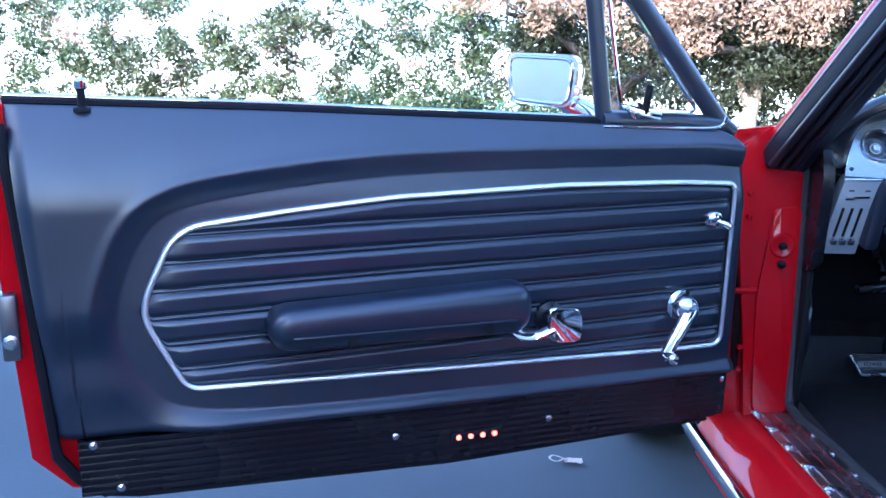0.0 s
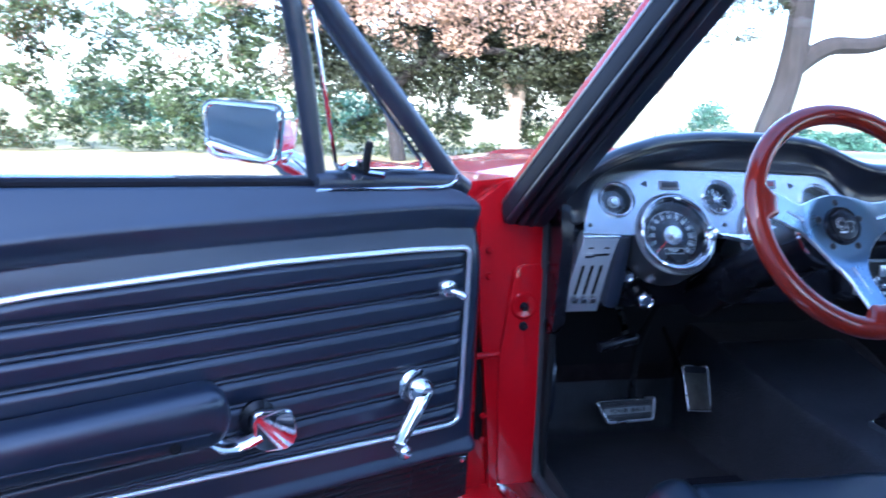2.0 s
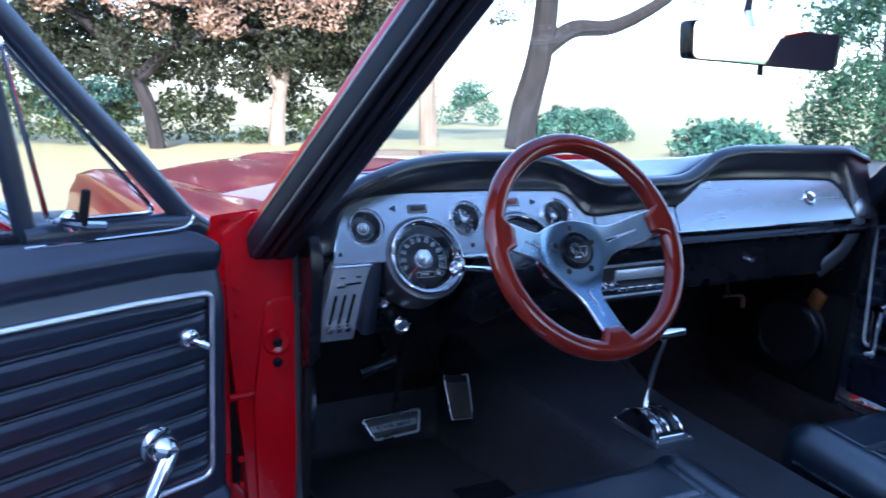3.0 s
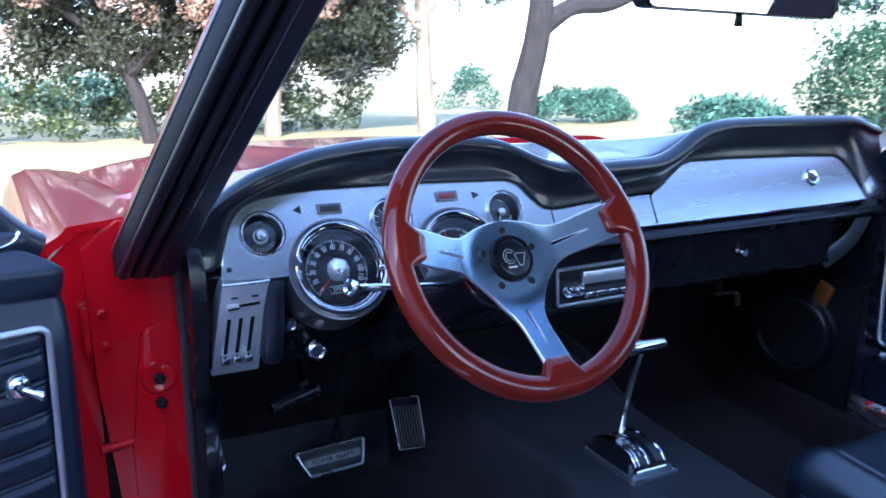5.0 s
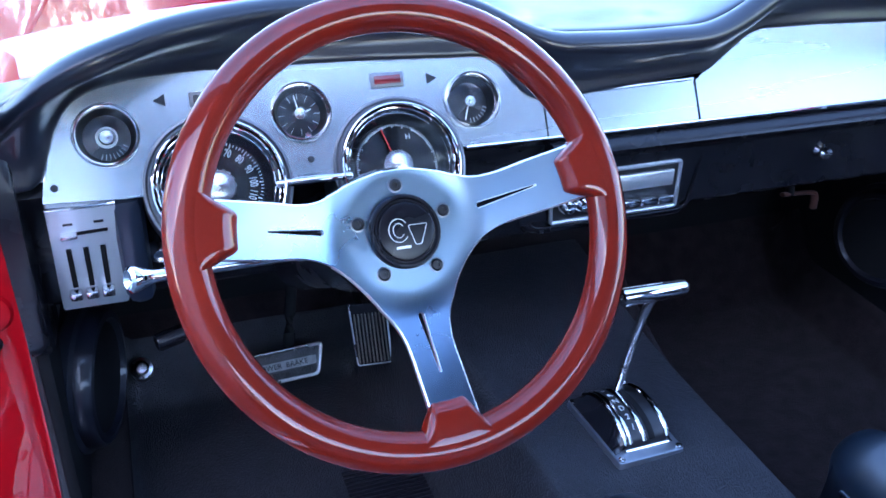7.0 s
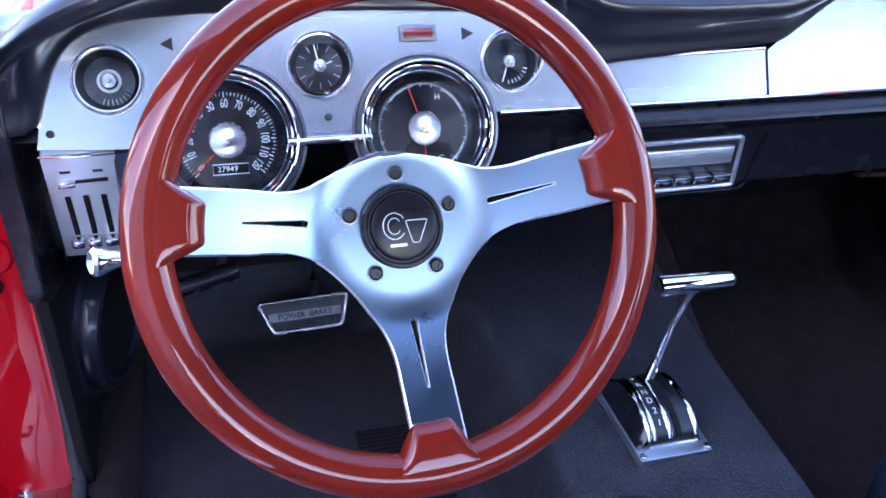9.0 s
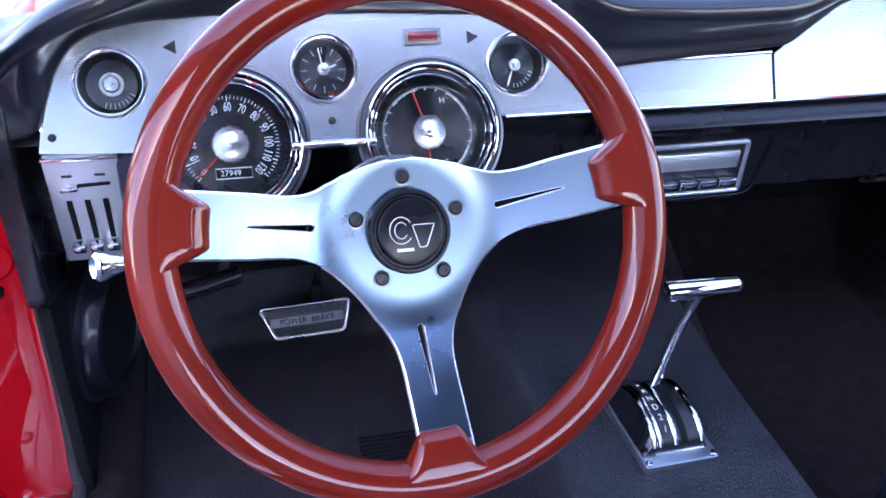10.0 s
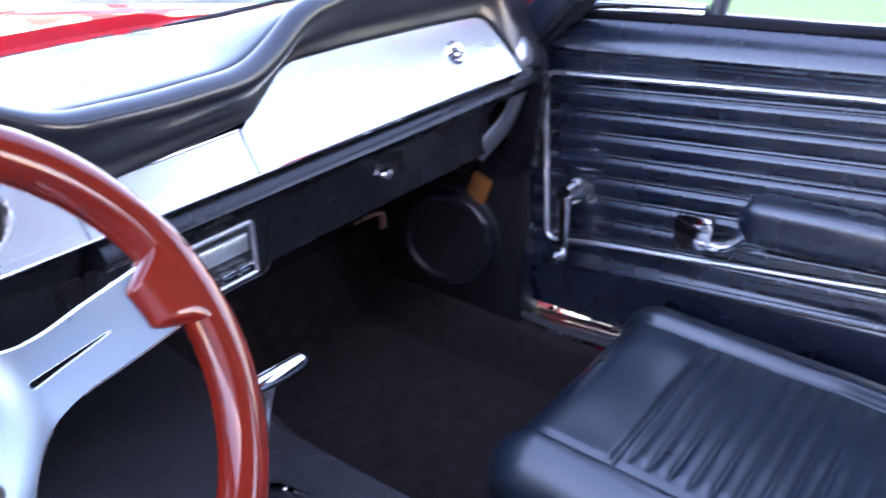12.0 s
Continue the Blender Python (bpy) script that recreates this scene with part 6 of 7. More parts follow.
# ---- cabin floor, pedals, shifter, seats ----
def build_floor():
    V = Vector

    def floor(x, y):
        toe = max(0.0, y - 0.555)
        z = 0.205 + 1.15 * max(0.0, toe - 0.02) * smooth(toe / 0.10)
        z = min(z, 0.60)
        # transmission tunnel
        top = 0.372 + 0.05 * smooth((y - 0.25) / 0.4) - 0.02 * smooth((-y - 0.2) / 0.5)
        half = 0.125 + 0.05 * smooth((y - 0.2) / 0.4)
        d = abs(x + 0.015) - half
        z = max(z, top - (top - 0.2) * smooth(d / 0.075))
        # rise to the sills
        z += 0.07 * smooth((abs(x) - 0.59) / 0.05) * (z < 0.3)
        return V((x, y, z + 0.0015 * noise.noise((x * 9, y * 9, 0))))
    bm = bmesh.new()
    sheet(bm, floor, steps(-0.668, 0.668, 110), steps(-1.3, 0.80, 110), lambda x, y: floor(x, y) - V((0, 0, 0.02)))
    setting("floor", bm, CARPET, "black carpet over floor and transmission tunnel", "floor", None, 70)
    # grained rubber mats
    bm = bmesh.new()
    poly = steps(-0.61, -0.192, 44)
    sheet(bm, lambda x, y: floor(x, y) + V((0, 0, 0.007)), poly, steps(0.02, 0.655, 60), lambda x, y: floor(x, y) + V((0, 0, 0.001)))
    m = part("floor_mat", bm, MAT_RUBBER, None, "", None, 60)
    tagged(m, "grained black rubber mat on the driver floor", "floor mat")
    bm = bmesh.new()
    sheet(bm, lambda x, y: floor(x, y) + V((0, 0, 0.006)), steps(-0.215, 0.112, 66), steps(-0.5, 0.56, 70), lambda x, y: floor(x, y) + V((0, 0, 0.001)))
    tagged(part("tunnel_mat", bm, MAT_RUBBER, None, "", None, 60), "grained black rubber cover over the transmission tunnel", "floor mat")
    for i in range(24):
        bm = bmesh.new()
        rod(bm, (-0.335, 0.20 + 0.0072 * i, 0.2135), (-0.225, 0.20 + 0.0072 * i, 0.2135), 0.0024, None, 6)
        part("heel_rib", bm, RUBBER, m, "ribbed heel pad")
    # firewall
    bm = bmesh.new()
    box(bm, pose(0, 0.70, 0.46), 1.34, 0.03, 0.48)
    setting("wall_firewall", bm, MATT_BLACK, "black firewall behind the pedals", "wall")
    for sx in (-1, 1):
        bm = bmesh.new()
        box(bm, pose(sx * 0.664, 0.52, 0.47, 0, 0, 0), 0.014, 0.46, 0.52, 0.004)
        setting("wall_kick_left" if sx < 0 else "wall_kick_right", bm, MATT_BLACK, "black kick panel at the footwell side", "wall")


def build_pedals():
    V = Vector
    pd = thing("brake_pedal", CABIN @ V((-0.375, 0.60, 0.24)), "brake pedal with ribbed black pad in a bright rim", "pedal")
    P = basis((-0.3785, 0.5605, 0.2735), (1, 0, 0.0), (0, 0.514, 0.857), (0, -0.857, 0.514)) @ pose(0, 0, 0, 0, 0, 2)
    poly = rounded([V((-0.068, 0.023, 0)), V((0.066, 0.023, 0)), V((0.053, -0.023, 0)), V((-0.049, -0.023, 0))], 0.007, 4)
    bm = bmesh.new()
    prism(bm, P, poly, -0.012, 0.0, 0.002)
    pad = part("pedal_pad", bm, PEDAL, pd, "black rubber pedal pad")
    bm = bmesh.new()
    tube(bm, [P @ V((p[0], p[1], 0.001)) for p in poly], 0.0030, 8, True)
    part("pedal_rim", bm, SATIN, pad, "bright pedal rim")
    for row in (-1, 1):
        for i in range(26):
            x = -0.052 + 0.0042 * i
            if row < 0 and abs(x) > 0.045:
                continue
            bm = bmesh.new()
            box(bm, P @ pose(x, row * 0.0145, 0.0006), 0.0018, 0.0085, 0.003, 0.0006, 1)
            part("rib", bm, PEDAL, pad)
    bm = bmesh.new()
    box(bm, P @ pose(0.0, 0.0, 0.0004), 0.108, 0.0135, 0.0016, 0.0005, 1)
    part("word_band", bm, BAND, pad, "worn grey band")
    part("pedal_word", lettering("POWER  BRAKE", 0.0115, P @ pose(0.0, 0.0, 0.0013), 0.0006), RUBBER, pad, "dark raised words POWER BRAKE")
    bm = bmesh.new()
    tube(bm, spline([P @ V((0.012, 0.0, -0.01)), (-0.355, 0.60, 0.34), (-0.345, 0.60, 0.43), (-0.340, 0.55, 0.52), (-0.340, 0.52, 0.60)], 6), 0.009, 10, False, 0.6)
    part("pedal_arm", bm, MATT_BLACK, pd, "black pedal arm")
    gp = thing("accelerator_pedal", CABIN @ V((-0.25, 0.52, 0.29)), "upright ribbed accelerator pedal with a bright rim", "pedal")
    G = basis((-0.248, 0.5165, 0.337), (1, 0, -0.08), Vector((0, 0.44, 0.898)), Vector((0, -0.898, 0.44)))
    poly = rounded([V((-0.029, 0.047, 0)), V((0.029, 0.047, 0)), V((0.027, -0.047, 0)), V((-0.026, -0.047, 0))], 0.004, 3)
    bm = bmesh.new()
    prism(bm, G, poly, -0.008, 0.0, 0.0015)
    pad = part("pedal_pad", bm, RUBBER, gp, "black rubber pedal pad")
    bm = bmesh.new()
    tube(bm, [G @ V((p[0], p[1], 0.0005)) for p in poly], 0.0013, 8, True)
    part("pedal_rim", bm, SATIN, pad, "bright pedal rim")
    for i in range(9):
        bm = bmesh.new()
        box(bm, G @ pose(-0.0225 + 0.0056 * i, -0.006, 0.0008), 0.0019, 0.076, 0.004, 0.0008, 1)
        part("rib", bm, RIB, pad)
    bm = bmesh.new()
    tube(bm, [G @ V((0, -0.02, -0.008)), (-0.248, 0.58, 0.34), (-0.248, 0.70, 0.42)], 0.006, 8)
    part("pedal_arm", bm, MATT_BLACK, gp)
    # dimmer switch on the toe board
    bm = bmesh.new()
    lathe(bm, along((-0.582, 0.612, 0.275), (-0.582, 0.57, 0.315)), [(0.016, -0.03), (0.016, 0.018), (0.011, 0.020), (0.011, 0.026), (0.008, 0.029), (0, 0.03)], 22)
    tagged(part("dimmer_switch", bm, SATIN, None), "round bright foot dimmer switch on the toe board", "switch")
    # parking brake pull
    pb = thing("parking_brake", CABIN @ V((-0.47, 0.40, 0.50)), "black parking brake pull handle under the dashboard", "handle")
    bm = bmesh.new()
    rod(bm, (-0.553, 0.348, 0.500), (-0.470, 0.372, 0.507), 0.011, 0.011, 16, 0.004)
    part("grip", bm, PLASTIC, pb, "black plastic grip")
    bm = bmesh.new()
    rod(bm, (-0.49, 0.37, 0.507), (-0.46, 0.55, 0.60), 0.006)
    part("rod", bm, SATIN, pb)
    # kick speaker pods
    for sx in (-1, 1):
        sp = thing("kick_speaker", CABIN @ V((sx * 0.645, 0.42, 0.42)), "round black speaker pod on the kick panel", "speaker", "kick speakers")
        m = basis((sx * 0.645, 0.425, 0.415), (0, 1, 0), (0, 0, 1), (-sx, 0, 0)) @ pose(0, 0, 0, 0, -14, 0)
        bm = bmesh.new()
        lathe(bm, m, [(0.094, -0.004), (0.094, 0.010), (0.088, 0.014), (0.087, 0.026), (0.082, 0.033), (0.074, 0.034), (0.070, 0.026), (0.0, 0.022)], 44)
        part("pod", bm, DASH_PAD, sp, "black plastic pod")
        bm = bmesh.new()
        lathe(bm, m, [(0.0, 0.0235), (0.04, 0.027), (0.069, 0.0275), (0.069, 0.0240), (0, 0.0225)], 40, False)
        part("grille", bm, MATT_BLACK, sp, "black cloth grille")
        if sx > 0:
            # orange highlight beside this speaker, coloured in as a brown block
            bm = bmesh.new()
            box(bm, pose(0.648, 0.372, 0.513, 20, 0, 0), 0.014, 0.04, 0.05, 0.008)
            part("highlight_block", bm, ORANGE_BROWN, sp, "brown block standing in for an orange highlight")


def build_shifter():
    V = Vector
    sh = thing("gear_shifter", CABIN @ V((-0.017, 0.17, 0.38)), "chrome automatic gear shifter on the tunnel", "gear shifter")
    S = basis((-0.0175, 0.170, 0.3795), V((1, 0.055, -0.05)).normalized(), V((-0.05, 0.99, 0.0)).normalized(), (0, 0, 1))
    bm = bmesh.new()
    poly = rounded([V((-0.047, 0.063, 0)), V((0.047, 0.063, 0)), V((0.047, -0.063, 0)), V((-0.047, -0.063, 0))], 0.005, 3)
    prism(bm, S, poly, -0.012, 0.006, 0.002)
    base = part("base_plate", bm, PLATE_METAL, sh, "bright base plate")
    for x, y in ((-0.041, 0.057), (0.041, 0.057), (-0.041, -0.057), (0.041, -0.057)):
        bm = bmesh.new()
        lathe(bm, S @ Matrix.Translation((x, y, 0.006)), [(0.0045, 0), (0.004, 0.002), (0, 0.003)], 12)
        part("screw", bm, CHROME, base)

    def hump(x, y):
        return V((x, y, 0.006 + 0.030 * math.sqrt(max(0.0, 1 - ((y - 0.006) / 0.0535) ** 2))))
    rows = steps(-0.0455, 0.0575, 30)
    bm = bmesh.new()
    sheet(bm, lambda x, y: S @ hump(x, y), steps(-0.027, 0.031, 6), rows, lambda x, y: S @ V((x, y, 0.004)))
    ho = part("quadrant", bm, DIAL, sh, "black curved gear quadrant", sharp=50)
    # sloping glossy sides of the housing
    for x0, x1 in ((-0.0435, -0.0275), (0.0395, 0.0315)):
        bm = bmesh.new()
        sheet(bm, lambda t, y: S @ V((x0 + (x1 - x0) * t, y * (1 + 0.04 * (1 - t)), 0.006 + (hump(0, y).z - 0.006) * t)), steps(0, 1, 5), rows, lambda t, y: S @ V((x0 + (x1 - x0) * t + 0.002 * (1 if x0 < 0 else -1), y, 0.0045 + (hump(0, y).z - 0.006) * t * 0.9)))
        part("housing_side", bm, BEZEL_BLACK, ho, "glossy black housing side", sharp=60)
    for x, w in ((-0.0285, 0.0030), (-0.0215, 0.0026), (-0.002, 0.0032), (0.0315, 0.0036)):
        bm = bmesh.new()
        tube(bm, [S @ (hump(x, y) + V((0, 0, 0.001))) for y in steps(-0.045, 0.056, 24)], w, 8, False, 0.7)
        part("chrome_rail", bm, CHROME, ho, "chrome rail")
    for y in (-0.0465, 0.0585):
        bm = bmesh.new()
        tube(bm, [S @ V((-0.029, y, 0.0075)), S @ V((0.033, y, 0.0075))], 0.0024, 8)
        part("end_bar", bm, CHROME, ho, "chrome end bar")
    bm = bmesh.new()
    sheet(bm, lambda x, y: S @ (hump(x, y) + V((0, 0, 0.0012))), steps(0.005, 0.013, 2), steps(-0.0445, 0.055, 20), lambda x, y: S @ (hump(x, y) + V((0, 0, -0.001))))
    part("gate_slot", bm, MATT_BLACK, ho, "dark gate slot")
    for i, ch in enumerate("PRND21"):
        y = 0.036 - 0.0135 * i
        p = hump(-0.0118, y)
        tilt = -math.degrees(math.asin(max(-0.95, min(0.95, (y - 0.006) / 0.0535))))
        part("gear_letter", lettering(ch, 0.0105, S @ Matrix.Translation(p + V((0, 0, 0.0012))) @ pose(0, 0, 0, tilt, 0, 0), 0.0003), WHITE_INK, ho)
    bm = bmesh.new()
    tube(bm, spline([S @ V((0.006, 0.032, 0.025)), (0.0, 0.212, 0.44), (0.002, 0.206, 0.49), (0.004, 0.194, 0.54), (0.006, 0.188, 0.562)], 6), 0.0062, 12)
    lv = part("lever", bm, CHROME, sh, "chrome lever")
    bm = bmesh.new()
    rod(bm, (-0.040, 0.187, 0.566), (0.046, 0.187, 0.565), 0.0115, 0.0105, 22, 0.003)
    part("handle", bm, CHROME, lv, "polished T-handle")
    bm = bmesh.new()
    rod(bm, (0.046, 0.187, 0.565), (0.051, 0.187, 0.565), 0.0055, 0.005, 14, 0.001)
    part("release_button", bm, DIAL, lv)


def build_seat(x0, x1, y1, name_label):
    V = Vector
    xc = (x0 + x1) / 2
    st = thing("bucket_seat", CABIN @ V((xc, y1 - 0.25, 0.24)), name_label, "car seat", "front seats")
    hw = (x1 - x0) / 2

    r = 0.050
    long_ = 0.52

    def roll(p, flat, a_max=92.0):
        """Flat middle, then a quarter roll: distance from the middle and angle."""
        if p < 0.8:
            return p / 0.8 * (flat - r), 0.0
        return flat - r, radians(a_max) * (p - 0.8) / 0.2

    def cushion(u, v):
        # u across from -1 to 1, v from the back (0) to the front and over the nose (1)
        px, ax = roll(abs(u), hw)
        sx = 1 if u > 0 else -1
        py, ay = roll(v, long_)
        n = V((sx * math.sin(ax), math.sin(ay), math.cos(ax) * math.cos(ay))).normalized()
        x, y = sx * px, y1 - long_ + py
        p = V((xc + x, y, 0.350 + 0.02 * (py / long_) - 0.019)) + n * r
        # stitched seams: along both sides over the nose, and across the front
        side, front = hw - 0.078, long_ - 0.135
        ex, ey = abs(abs(x) - side), abs(py - front)
        seam = min(ex, ey if abs(x) < side else 1)
        lift = -0.007 * smooth(1 - seam / 0.008)
        # side rolls stand a little prouder
        lift += 0.010 * smooth((abs(x) - side) / 0.02) * (1 - ax / 1.6)
        if abs(x) < side and py < front:
            t = (py / 0.0245) % 1.0
            edge = smooth((side - abs(x) - 0.006) / 0.03) * smooth((front - py) / 0.008)
            lift += (0.0065 * math.sin(math.pi * t) ** 0.6 - 0.004) * edge
        lift += 0.002 * noise.noise((p.x * 14, p.y * 14, 3.0))
        return p + n * lift
    bm = bmesh.new()
    us = [-1 + 0.2 * i / 10 for i in range(10)] + steps(-0.8, 0.8, 84) + [1 - 0.2 * i / 10 for i in range(9, -1, -1)]
    vs = steps(0, 0.8, 190) + [0.8 + 0.2 * i / 10 for i in range(1, 11)]
    sheet(bm, cushion, us, vs, lambda u, v: V((xc + u * hw * 0.96, y1 - long_ + min(v * long_, long_ - 0.012), 0.245)))
    part("seat_cushion", bm, SEAT_VINYL, st, "black vinyl cushion with cross pleats and plain side rolls", sharp=100)
    for sx in (-1, 1):
        bm = bmesh.new()
        edge = [cushion(sx, v) for v in steps(0.02, 0.8, 24)]
        tube(bm, [p + V((sx * 0.003, 0, -0.004)) for p in edge], 0.0035, 8)
        part("piping", bm, VINYL_PAD, st)
    # low backrest
    bm = bmesh.new()

    def back(u, v):
        x = -1 + 2 * u
        z = 0.36 + 0.476 * v
        return V((xc + x * hw * (1 - 0.167 * v * v), y1 - 0.535 - 0.195 * v + 0.02 * abs(x) ** 2, z - 0.05 * abs(x) ** 4 * v))
    sheet(bm, back, steps(0, 1, 24), steps(0, 1, 14), lambda u, v: back(u, v) + V((0, -0.09, 0.01)))
    part("backrest", bm, VINYL_PAD, st, "black vinyl backrest", sharp=60)
    bm = bmesh.new()
    box(bm, pose(xc, y1 - 0.27, 0.236), 2 * hw * 0.8, 0.40, 0.05, 0.01)
    part("seat_rail", bm, MATT_BLACK, st)


# ---- passenger door, mirror ----
def build_passenger_door():
    V = Vector
    X = 0.715
    door = thing("passenger_door", CABIN @ V((X, -0.2, 0.32)), "closed passenger door with pleated black vinyl panel", "car door")
    F = basis((X, 0, 0), (0, 1, 0), (-1, 0, 0), (0, 0, 1))  # s forward, h inward, z up

    def add(name, bm, mat, parent=door, label="", sharp=45):
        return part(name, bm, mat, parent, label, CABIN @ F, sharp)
    belt = [(-0.82, 0.86), (-0.19, 0.822), (0.08, 0.808), (0.34, 0.79)]
    bm = bmesh.new()

    def hgt(s, z):
        top = lerp(belt, s) - z
        h = 0.012 * smooth((z - (0.752 - 0.07 * s)) / 0.02)
        if top < 0.05:
            h -= 0.035 * ((0.05 - top) / 0.05) ** 2
        h += 0.010 * smooth(((0.43 - 0.07 * s) - z) / 0.02)
        if 0.445 - 0.1 * s < z < 0.735 - 0.085 * s:
            t = ((z + 0.09 * s) / 0.0358) % 1.0
            e = min(t, 1 - t) * 0.0358
            if e < 0.0028:
                h += 0.0032 * math.cos(0.5 * math.pi * e / 0.0028) ** 0.8 - 0.002
            else:
                h += 0.0066 * (1 - (1 - min(1, (e - 0.0028) / 0.011)) ** 2.2) - 0.002
        return h
    row = lambda s, w: max(0.30, min(lerp(belt, s), w - 0.09 * s))
    sheet(bm, lambda s, w: V((s, hgt(s, row(s, w)), row(s, w))), steps(-0.84, 0.345, 44), steps(0.222, 0.90, 560), lambda s, w: V((s, -0.06, row(s, w))))
    add("inner_panel", bm, VINYL_PAD, label="pleated black vinyl inner panel", sharp=85)
    bm = bmesh.new()
    loop = rounded([V((0.29, 0.008, 0.712)), V((0.27, 0.008, 0.425)), V((0.19, 0.008, 0.440)), V((-0.62, 0.008, 0.545)), V((-0.68, 0.008, 0.66)), V((-0.63, 0.008, 0.765)), V((-0.20, 0.008, 0.752)), V((0.10, 0.008, 0.727))], 0.02, 5)
    tube(bm, loop, 0.004, 8, True)
    add("trim_strip", bm, TRIM_METAL, label="bright chrome trim strip")
    bm = bmesh.new()
    tube(bm, [(s, 0.016, 0.448 - 0.105 * s - 0.03) for s in steps(-0.8, 0.26, 10)], 0.006, 8)
    add("lower_bead", bm, VINYL_PAD)
    # crank, handle, armrest
    bm = bmesh.new()
    lathe(bm, basis((0.225, 0.006, 0.525), (1, 0, 0), (0, 0, 1), (0, 1, 0)), [(0.026, 0), (0.026, 0.004), (0.020, 0.018), (0.016, 0.034), (0, 0.040)], 26)
    cr = add("window_crank", bm, CHROME, label="chrome window crank")
    bm = bmesh.new()
    tube(bm, [(0.225, 0.038, 0.525), (0.222, 0.044, 0.48), (0.219, 0.046, 0.425)], [0.013, 0.011, 0.009], 12, False, 0.6)
    part("arm", bm, CHROME, cr, "", CABIN @ F)
    bm = bmesh.new()
    lathe(bm, basis((0.219, 0.046, 0.425), (1, 0, 0), (0, 0, 1), (0, 1, 0)), [(0.006, 0), (0.0105, 0.016), (0.006, 0.029), (0, 0.030)], 16)
    part("knob", bm, CHROME, cr, "", CABIN @ F)
    bm = bmesh.new()
    poly = rounded([V((-0.022, 0.555, 0)), V((0.035, 0.553, 0)), V((0.032, 0.498, 0)), V((-0.022, 0.503, 0))], 0.013, 5)
    prism(bm, basis((0, 0.046, 0), (1, 0, 0), (0, 0, 1), (0, 1, 0)), poly, 0.0, 0.008, 0.004, 3)
    hd = add("door_handle", bm, CHROME, label="chrome paddle handle")
    bm = bmesh.new()
    tube(bm, spline([(0.0, 0.048, 0.52), (-0.03, 0.044, 0.512), (-0.06, 0.014, 0.52)], 5), 0.011, 10, False, 0.6)
    part("handle_arm", bm, CHROME, hd, "", CABIN @ F)
    bm = bmesh.new()
    rod(bm, (0.0, 0.0, 0.525), (0.0, 0.047, 0.525), 0.012)
    part("escutcheon", bm, PLASTIC, hd, "", CABIN @ F)
    bm = bmesh.new()

    def arm(u, v):
        s = -0.055 - 0.40 * u
        e = min(1.0, max(0.0, min(u, 1 - u)) / 0.07)
        rd = math.sqrt(max(0.0, 1 - (1 - e) ** 2))
        c, q = math.cos(2 * math.pi * v), math.sin(2 * math.pi * v)
        return V((s, 0.032 + 0.034 * (0.55 + 0.45 * rd) * abs(c) ** 0.55 * (1 if c > 0 else -1), 0.565 + 0.02 * u + 0.034 * (0.3 + 0.7 * rd) * abs(q) ** 0.6 * (1 if q > 0 else -1)))
    sheet(bm, arm, steps(0, 1, 40), steps(0, 1, 30))
    bmesh.ops.remove_doubles(bm, verts=bm.verts, dist=1e-5)
    bmesh.ops.holes_fill(bm, edges=[e for e in bm.edges if e.is_boundary])
    add("armrest", bm, VINYL_PAD, label="padded black armrest", sharp=50)
    bm = bmesh.new()
    lathe(bm, basis((0.312, 0.004, 0.44), (1, 0, 0), (0, 0, 1), (0, 1, 0)), [(0.012, 0), (0.010, 0.008), (0, 0.010)], 14)
    add("panel_button", bm, CHROME, label="small chrome button")
    # sill, seal, outer shell, vent frame
    bm = bmesh.new()
    tube(bm, [(s, -0.03, lerp(belt, s) + 0.004) for s in steps(-0.84, 0.33, 12)], 0.010, 8)
    add("belt_seal", bm, RUBBER)
    bm = bmesh.new()
    tube(bm, [(s, -0.052, lerp(belt, s) + 0.006) for s in steps(-0.84, 0.33, 12)], 0.007, 8)
    add("belt_moulding", bm, CHROME, label="bright belt moulding")
    bm = bmesh.new()
    sheet(bm, lambda s, v: V((s, -0.10 - 0.05 * math.sin(math.pi * min(1, v * 1.1)) ** 0.8 if v < 0.99 else -0.08, 0.29 + (lerp(belt, s) - 0.29) * v)), steps(-0.84, 0.36, 20), steps(0, 1, 20), lambda s, v: V((s, -0.061, 0.29 + (lerp(belt, s) - 0.29) * v)))
    add("outer_shell", bm, RED, label="glossy red outer shell")
    bm = bmesh.new()
    tube(bm, [(0.05, -0.04, 0.80), (0.03, -0.05, 0.95), (0.0, -0.07, 1.12)], 0.013, 10)
    vf = add("vent_frame", bm, VINYL, label="black vent window frame")
    bm = bmesh.new()
    tube(bm, [(0.33, -0.04, 0.79), (0.2, -0.05, 0.92), (0.0, -0.07, 1.12)], 0.015, 10)
    part("front_bar", bm, VINYL, vf, "", CABIN @ F)
    bm = bmesh.new()
    tube(bm, [(0.06, -0.036, 0.822), (0.18, -0.036, 0.815), (0.30, -0.036, 0.806)], 0.014, 10)
    part("lower_bar", bm, CHROME, vf, "chrome vent frame bar", CABIN @ F)


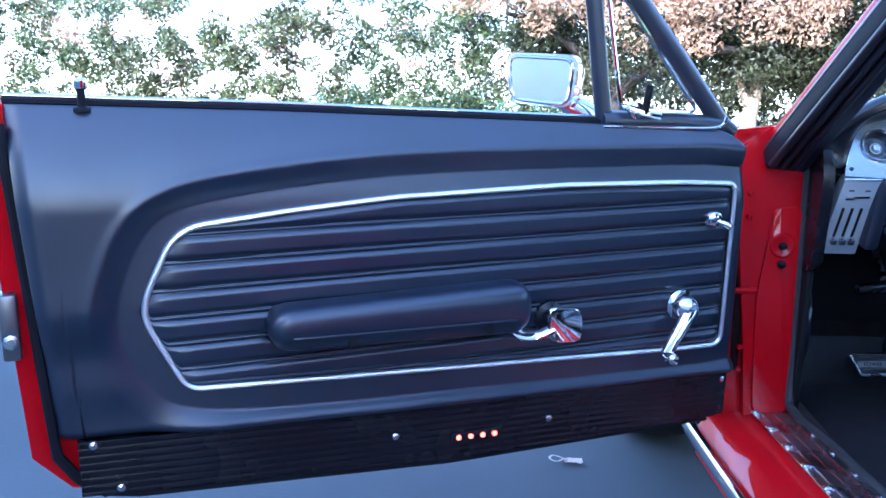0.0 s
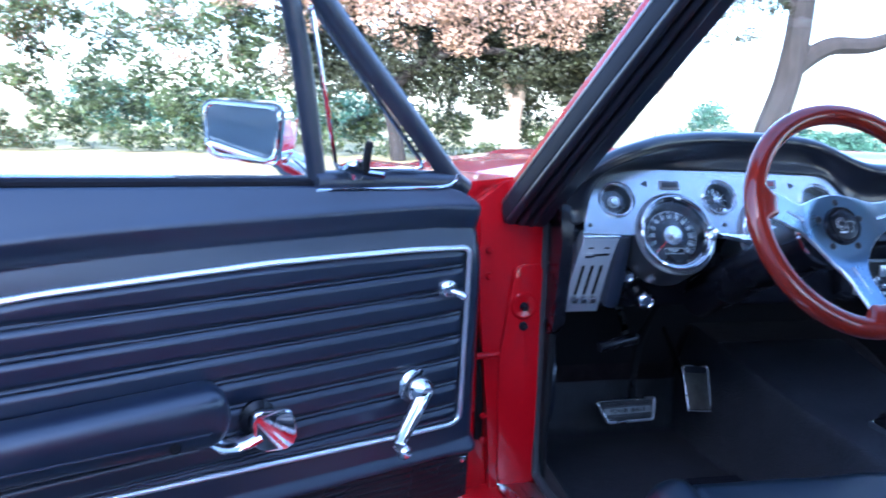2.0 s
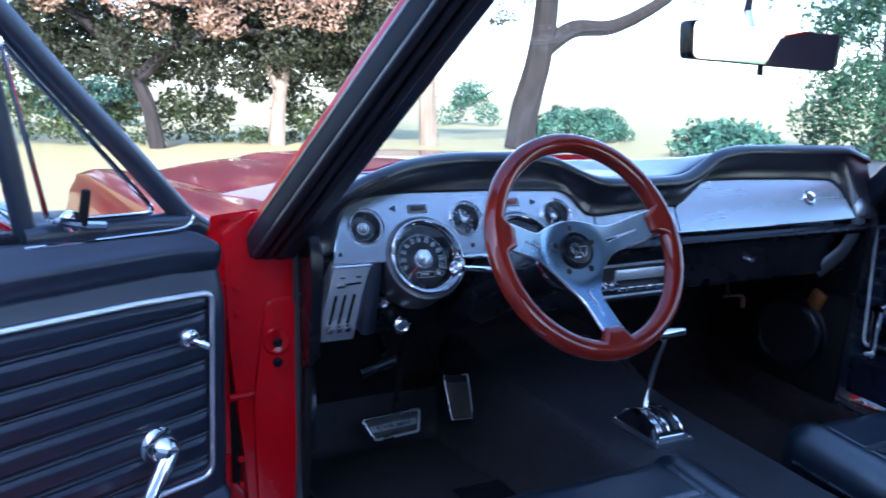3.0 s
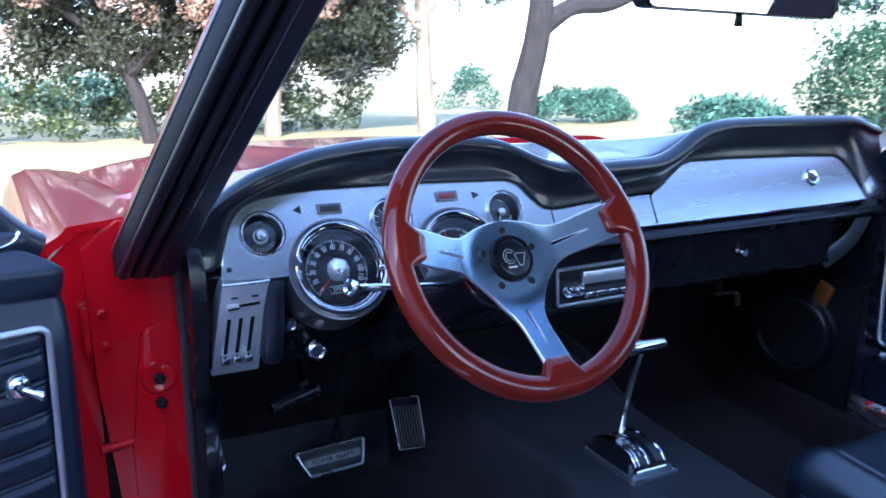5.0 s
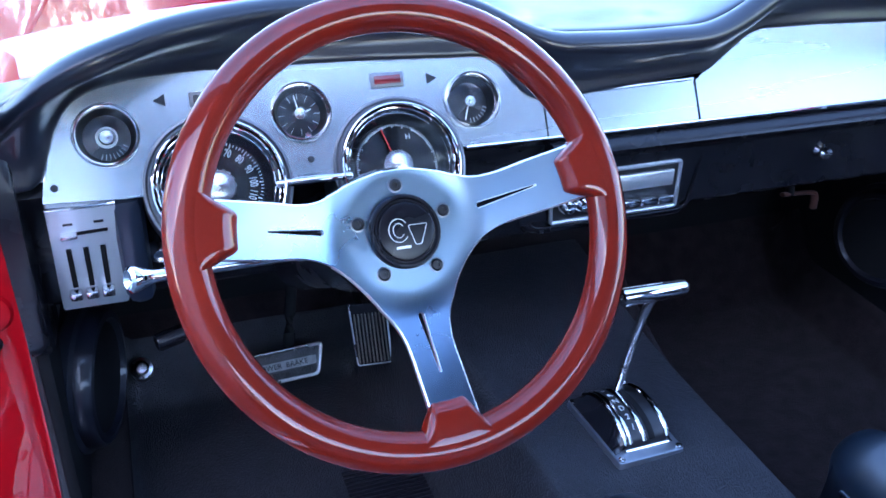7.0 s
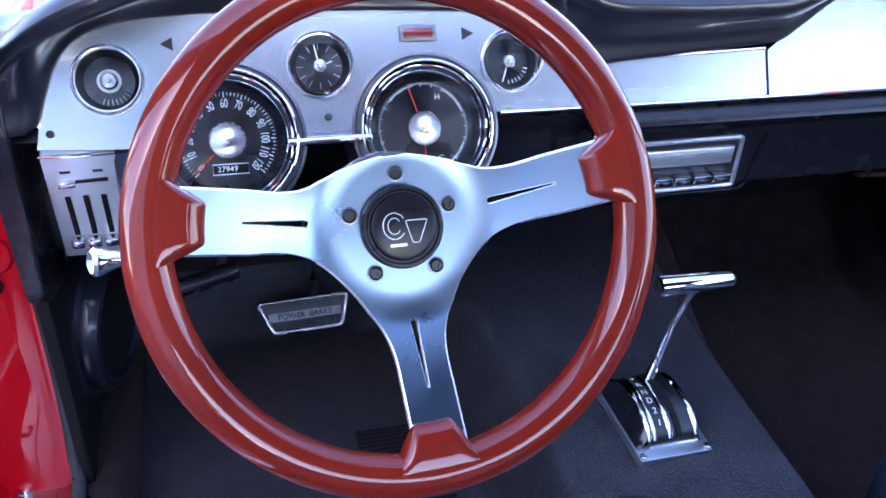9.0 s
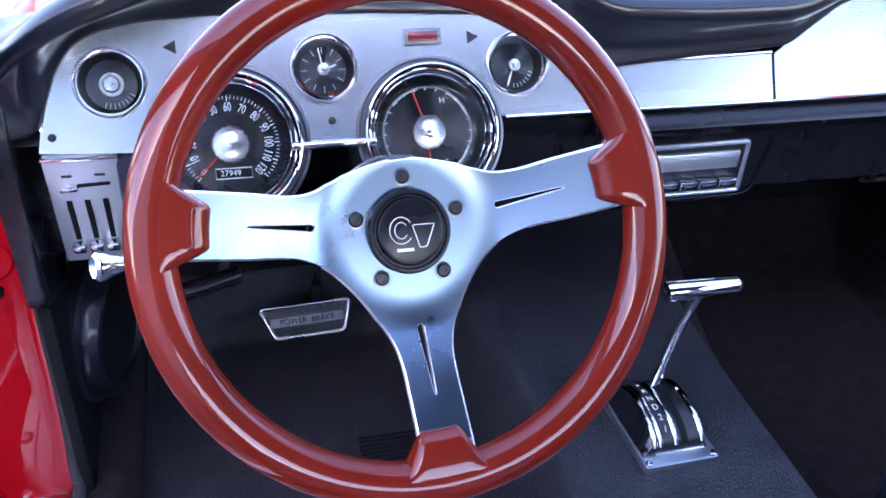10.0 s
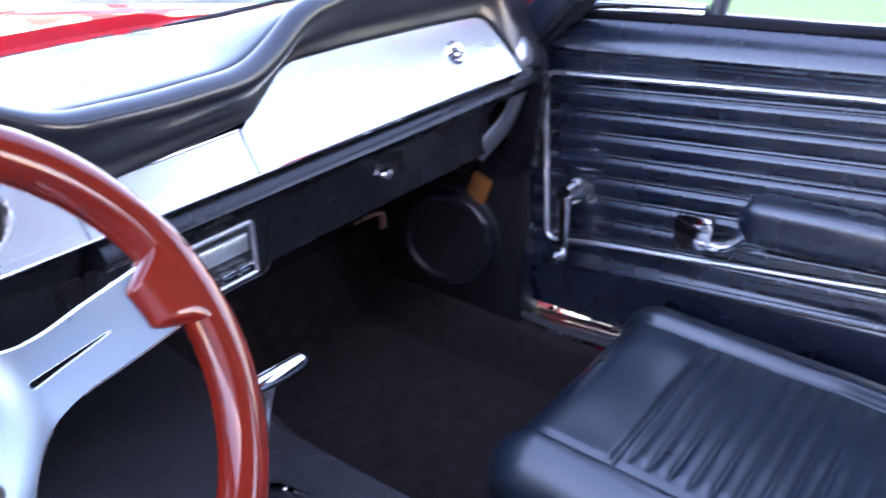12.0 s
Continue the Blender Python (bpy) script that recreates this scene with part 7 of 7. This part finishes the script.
def build_mirror():
    V = Vector
    mr = thing("rear_view_mirror", CABIN @ V((-0.06, -0.14, 1.10)), "rear-view mirror in a slim black frame", "mirror")
    out = V((-0.168, -0.966, 0.055)).normalized()
    across = (V((0.966, -0.168, -0.035)) - out * V((0.966, -0.168, -0.035)).dot(out)).normalized()
    M = basis((-0.128, -0.075, 1.100), across, out.cross(across), out)
    poly = rounded([V((-0.128, 0.026, 0)), V((0.128, 0.026, 0)), V((0.123, -0.026, 0)), V((-0.123, -0.026, 0))], 0.010, 5)
    bm = bmesh.new()
    prism(bm, M, poly, -0.022, 0.004, 0.003)
    part("housing", bm, PLASTIC, mr, "black mirror housing")
    bm = bmesh.new()
    prism(bm, M, [p * 0.955 for p in poly], 0.0035, 0.0052)
    part("mirror_glass", bm, MIRROR, mr, "mirror glass")
    bm = bmesh.new()
    rod(bm, M @ V((0, -0.024, -0.004)), M @ V((0, -0.040, -0.004)), 0.004, 0.005, 12, 0.001)
    part("tilt_lever", bm, PLASTIC, mr)
    bm = bmesh.new()
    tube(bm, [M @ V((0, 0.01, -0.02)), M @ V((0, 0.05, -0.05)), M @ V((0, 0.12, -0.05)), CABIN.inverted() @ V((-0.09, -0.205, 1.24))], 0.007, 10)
    part("mount_arm", bm, CHROME, mr, "chrome mirror arm")


def build_debris():
    """A crumpled wrapper on the asphalt."""
    w = thing("wrapper", (-1.02, 0.78, 0.004), "small crumpled pale wrapper lying on the asphalt", "litter")
    M = Matrix.Translation((-1.02, 0.78, 0.004))
    bm = bmesh.new()
    sheet(bm, lambda u, v: Vector((-0.02 + 0.045 * u, -0.012 + 0.024 * v, 0.006 + 0.008 * noise.noise((u * 3, v * 3, 2)))), steps(0, 1, 8), steps(0, 1, 6), lambda u, v: Vector((-0.02 + 0.045 * u, -0.012 + 0.024 * v, 0.0045 + 0.008 * noise.noise((u * 3, v * 3, 2)))))
    part("wrap", bm, PAPER, w, "", M)
    bm = bmesh.new()
    tube(bm, spline([(-0.02, 0, 0.008), (-0.045, 0.012, 0.012), (-0.055, 0.0, 0.008), (-0.04, -0.012, 0.006), (-0.02, 0, 0.008)], 5), 0.003, 6, False, 0.4)
    part("twist", bm, PAPER, w, "", M)


build_ground()
build_shade_wall()
build_debris()
build_hedge()
build_trees()
build_body()
build_driver_door()
build_dashboard()
build_steering_wheel()
build_floor()
build_pedals()
build_shifter()
build_seat(-0.60, -0.036, 0.068, "black vinyl driver bucket seat with pleated cushion")
build_seat(0.205, 0.676, 0.070, "black vinyl passenger bucket seat with pleated cushion")
build_passenger_door()
build_mirror()
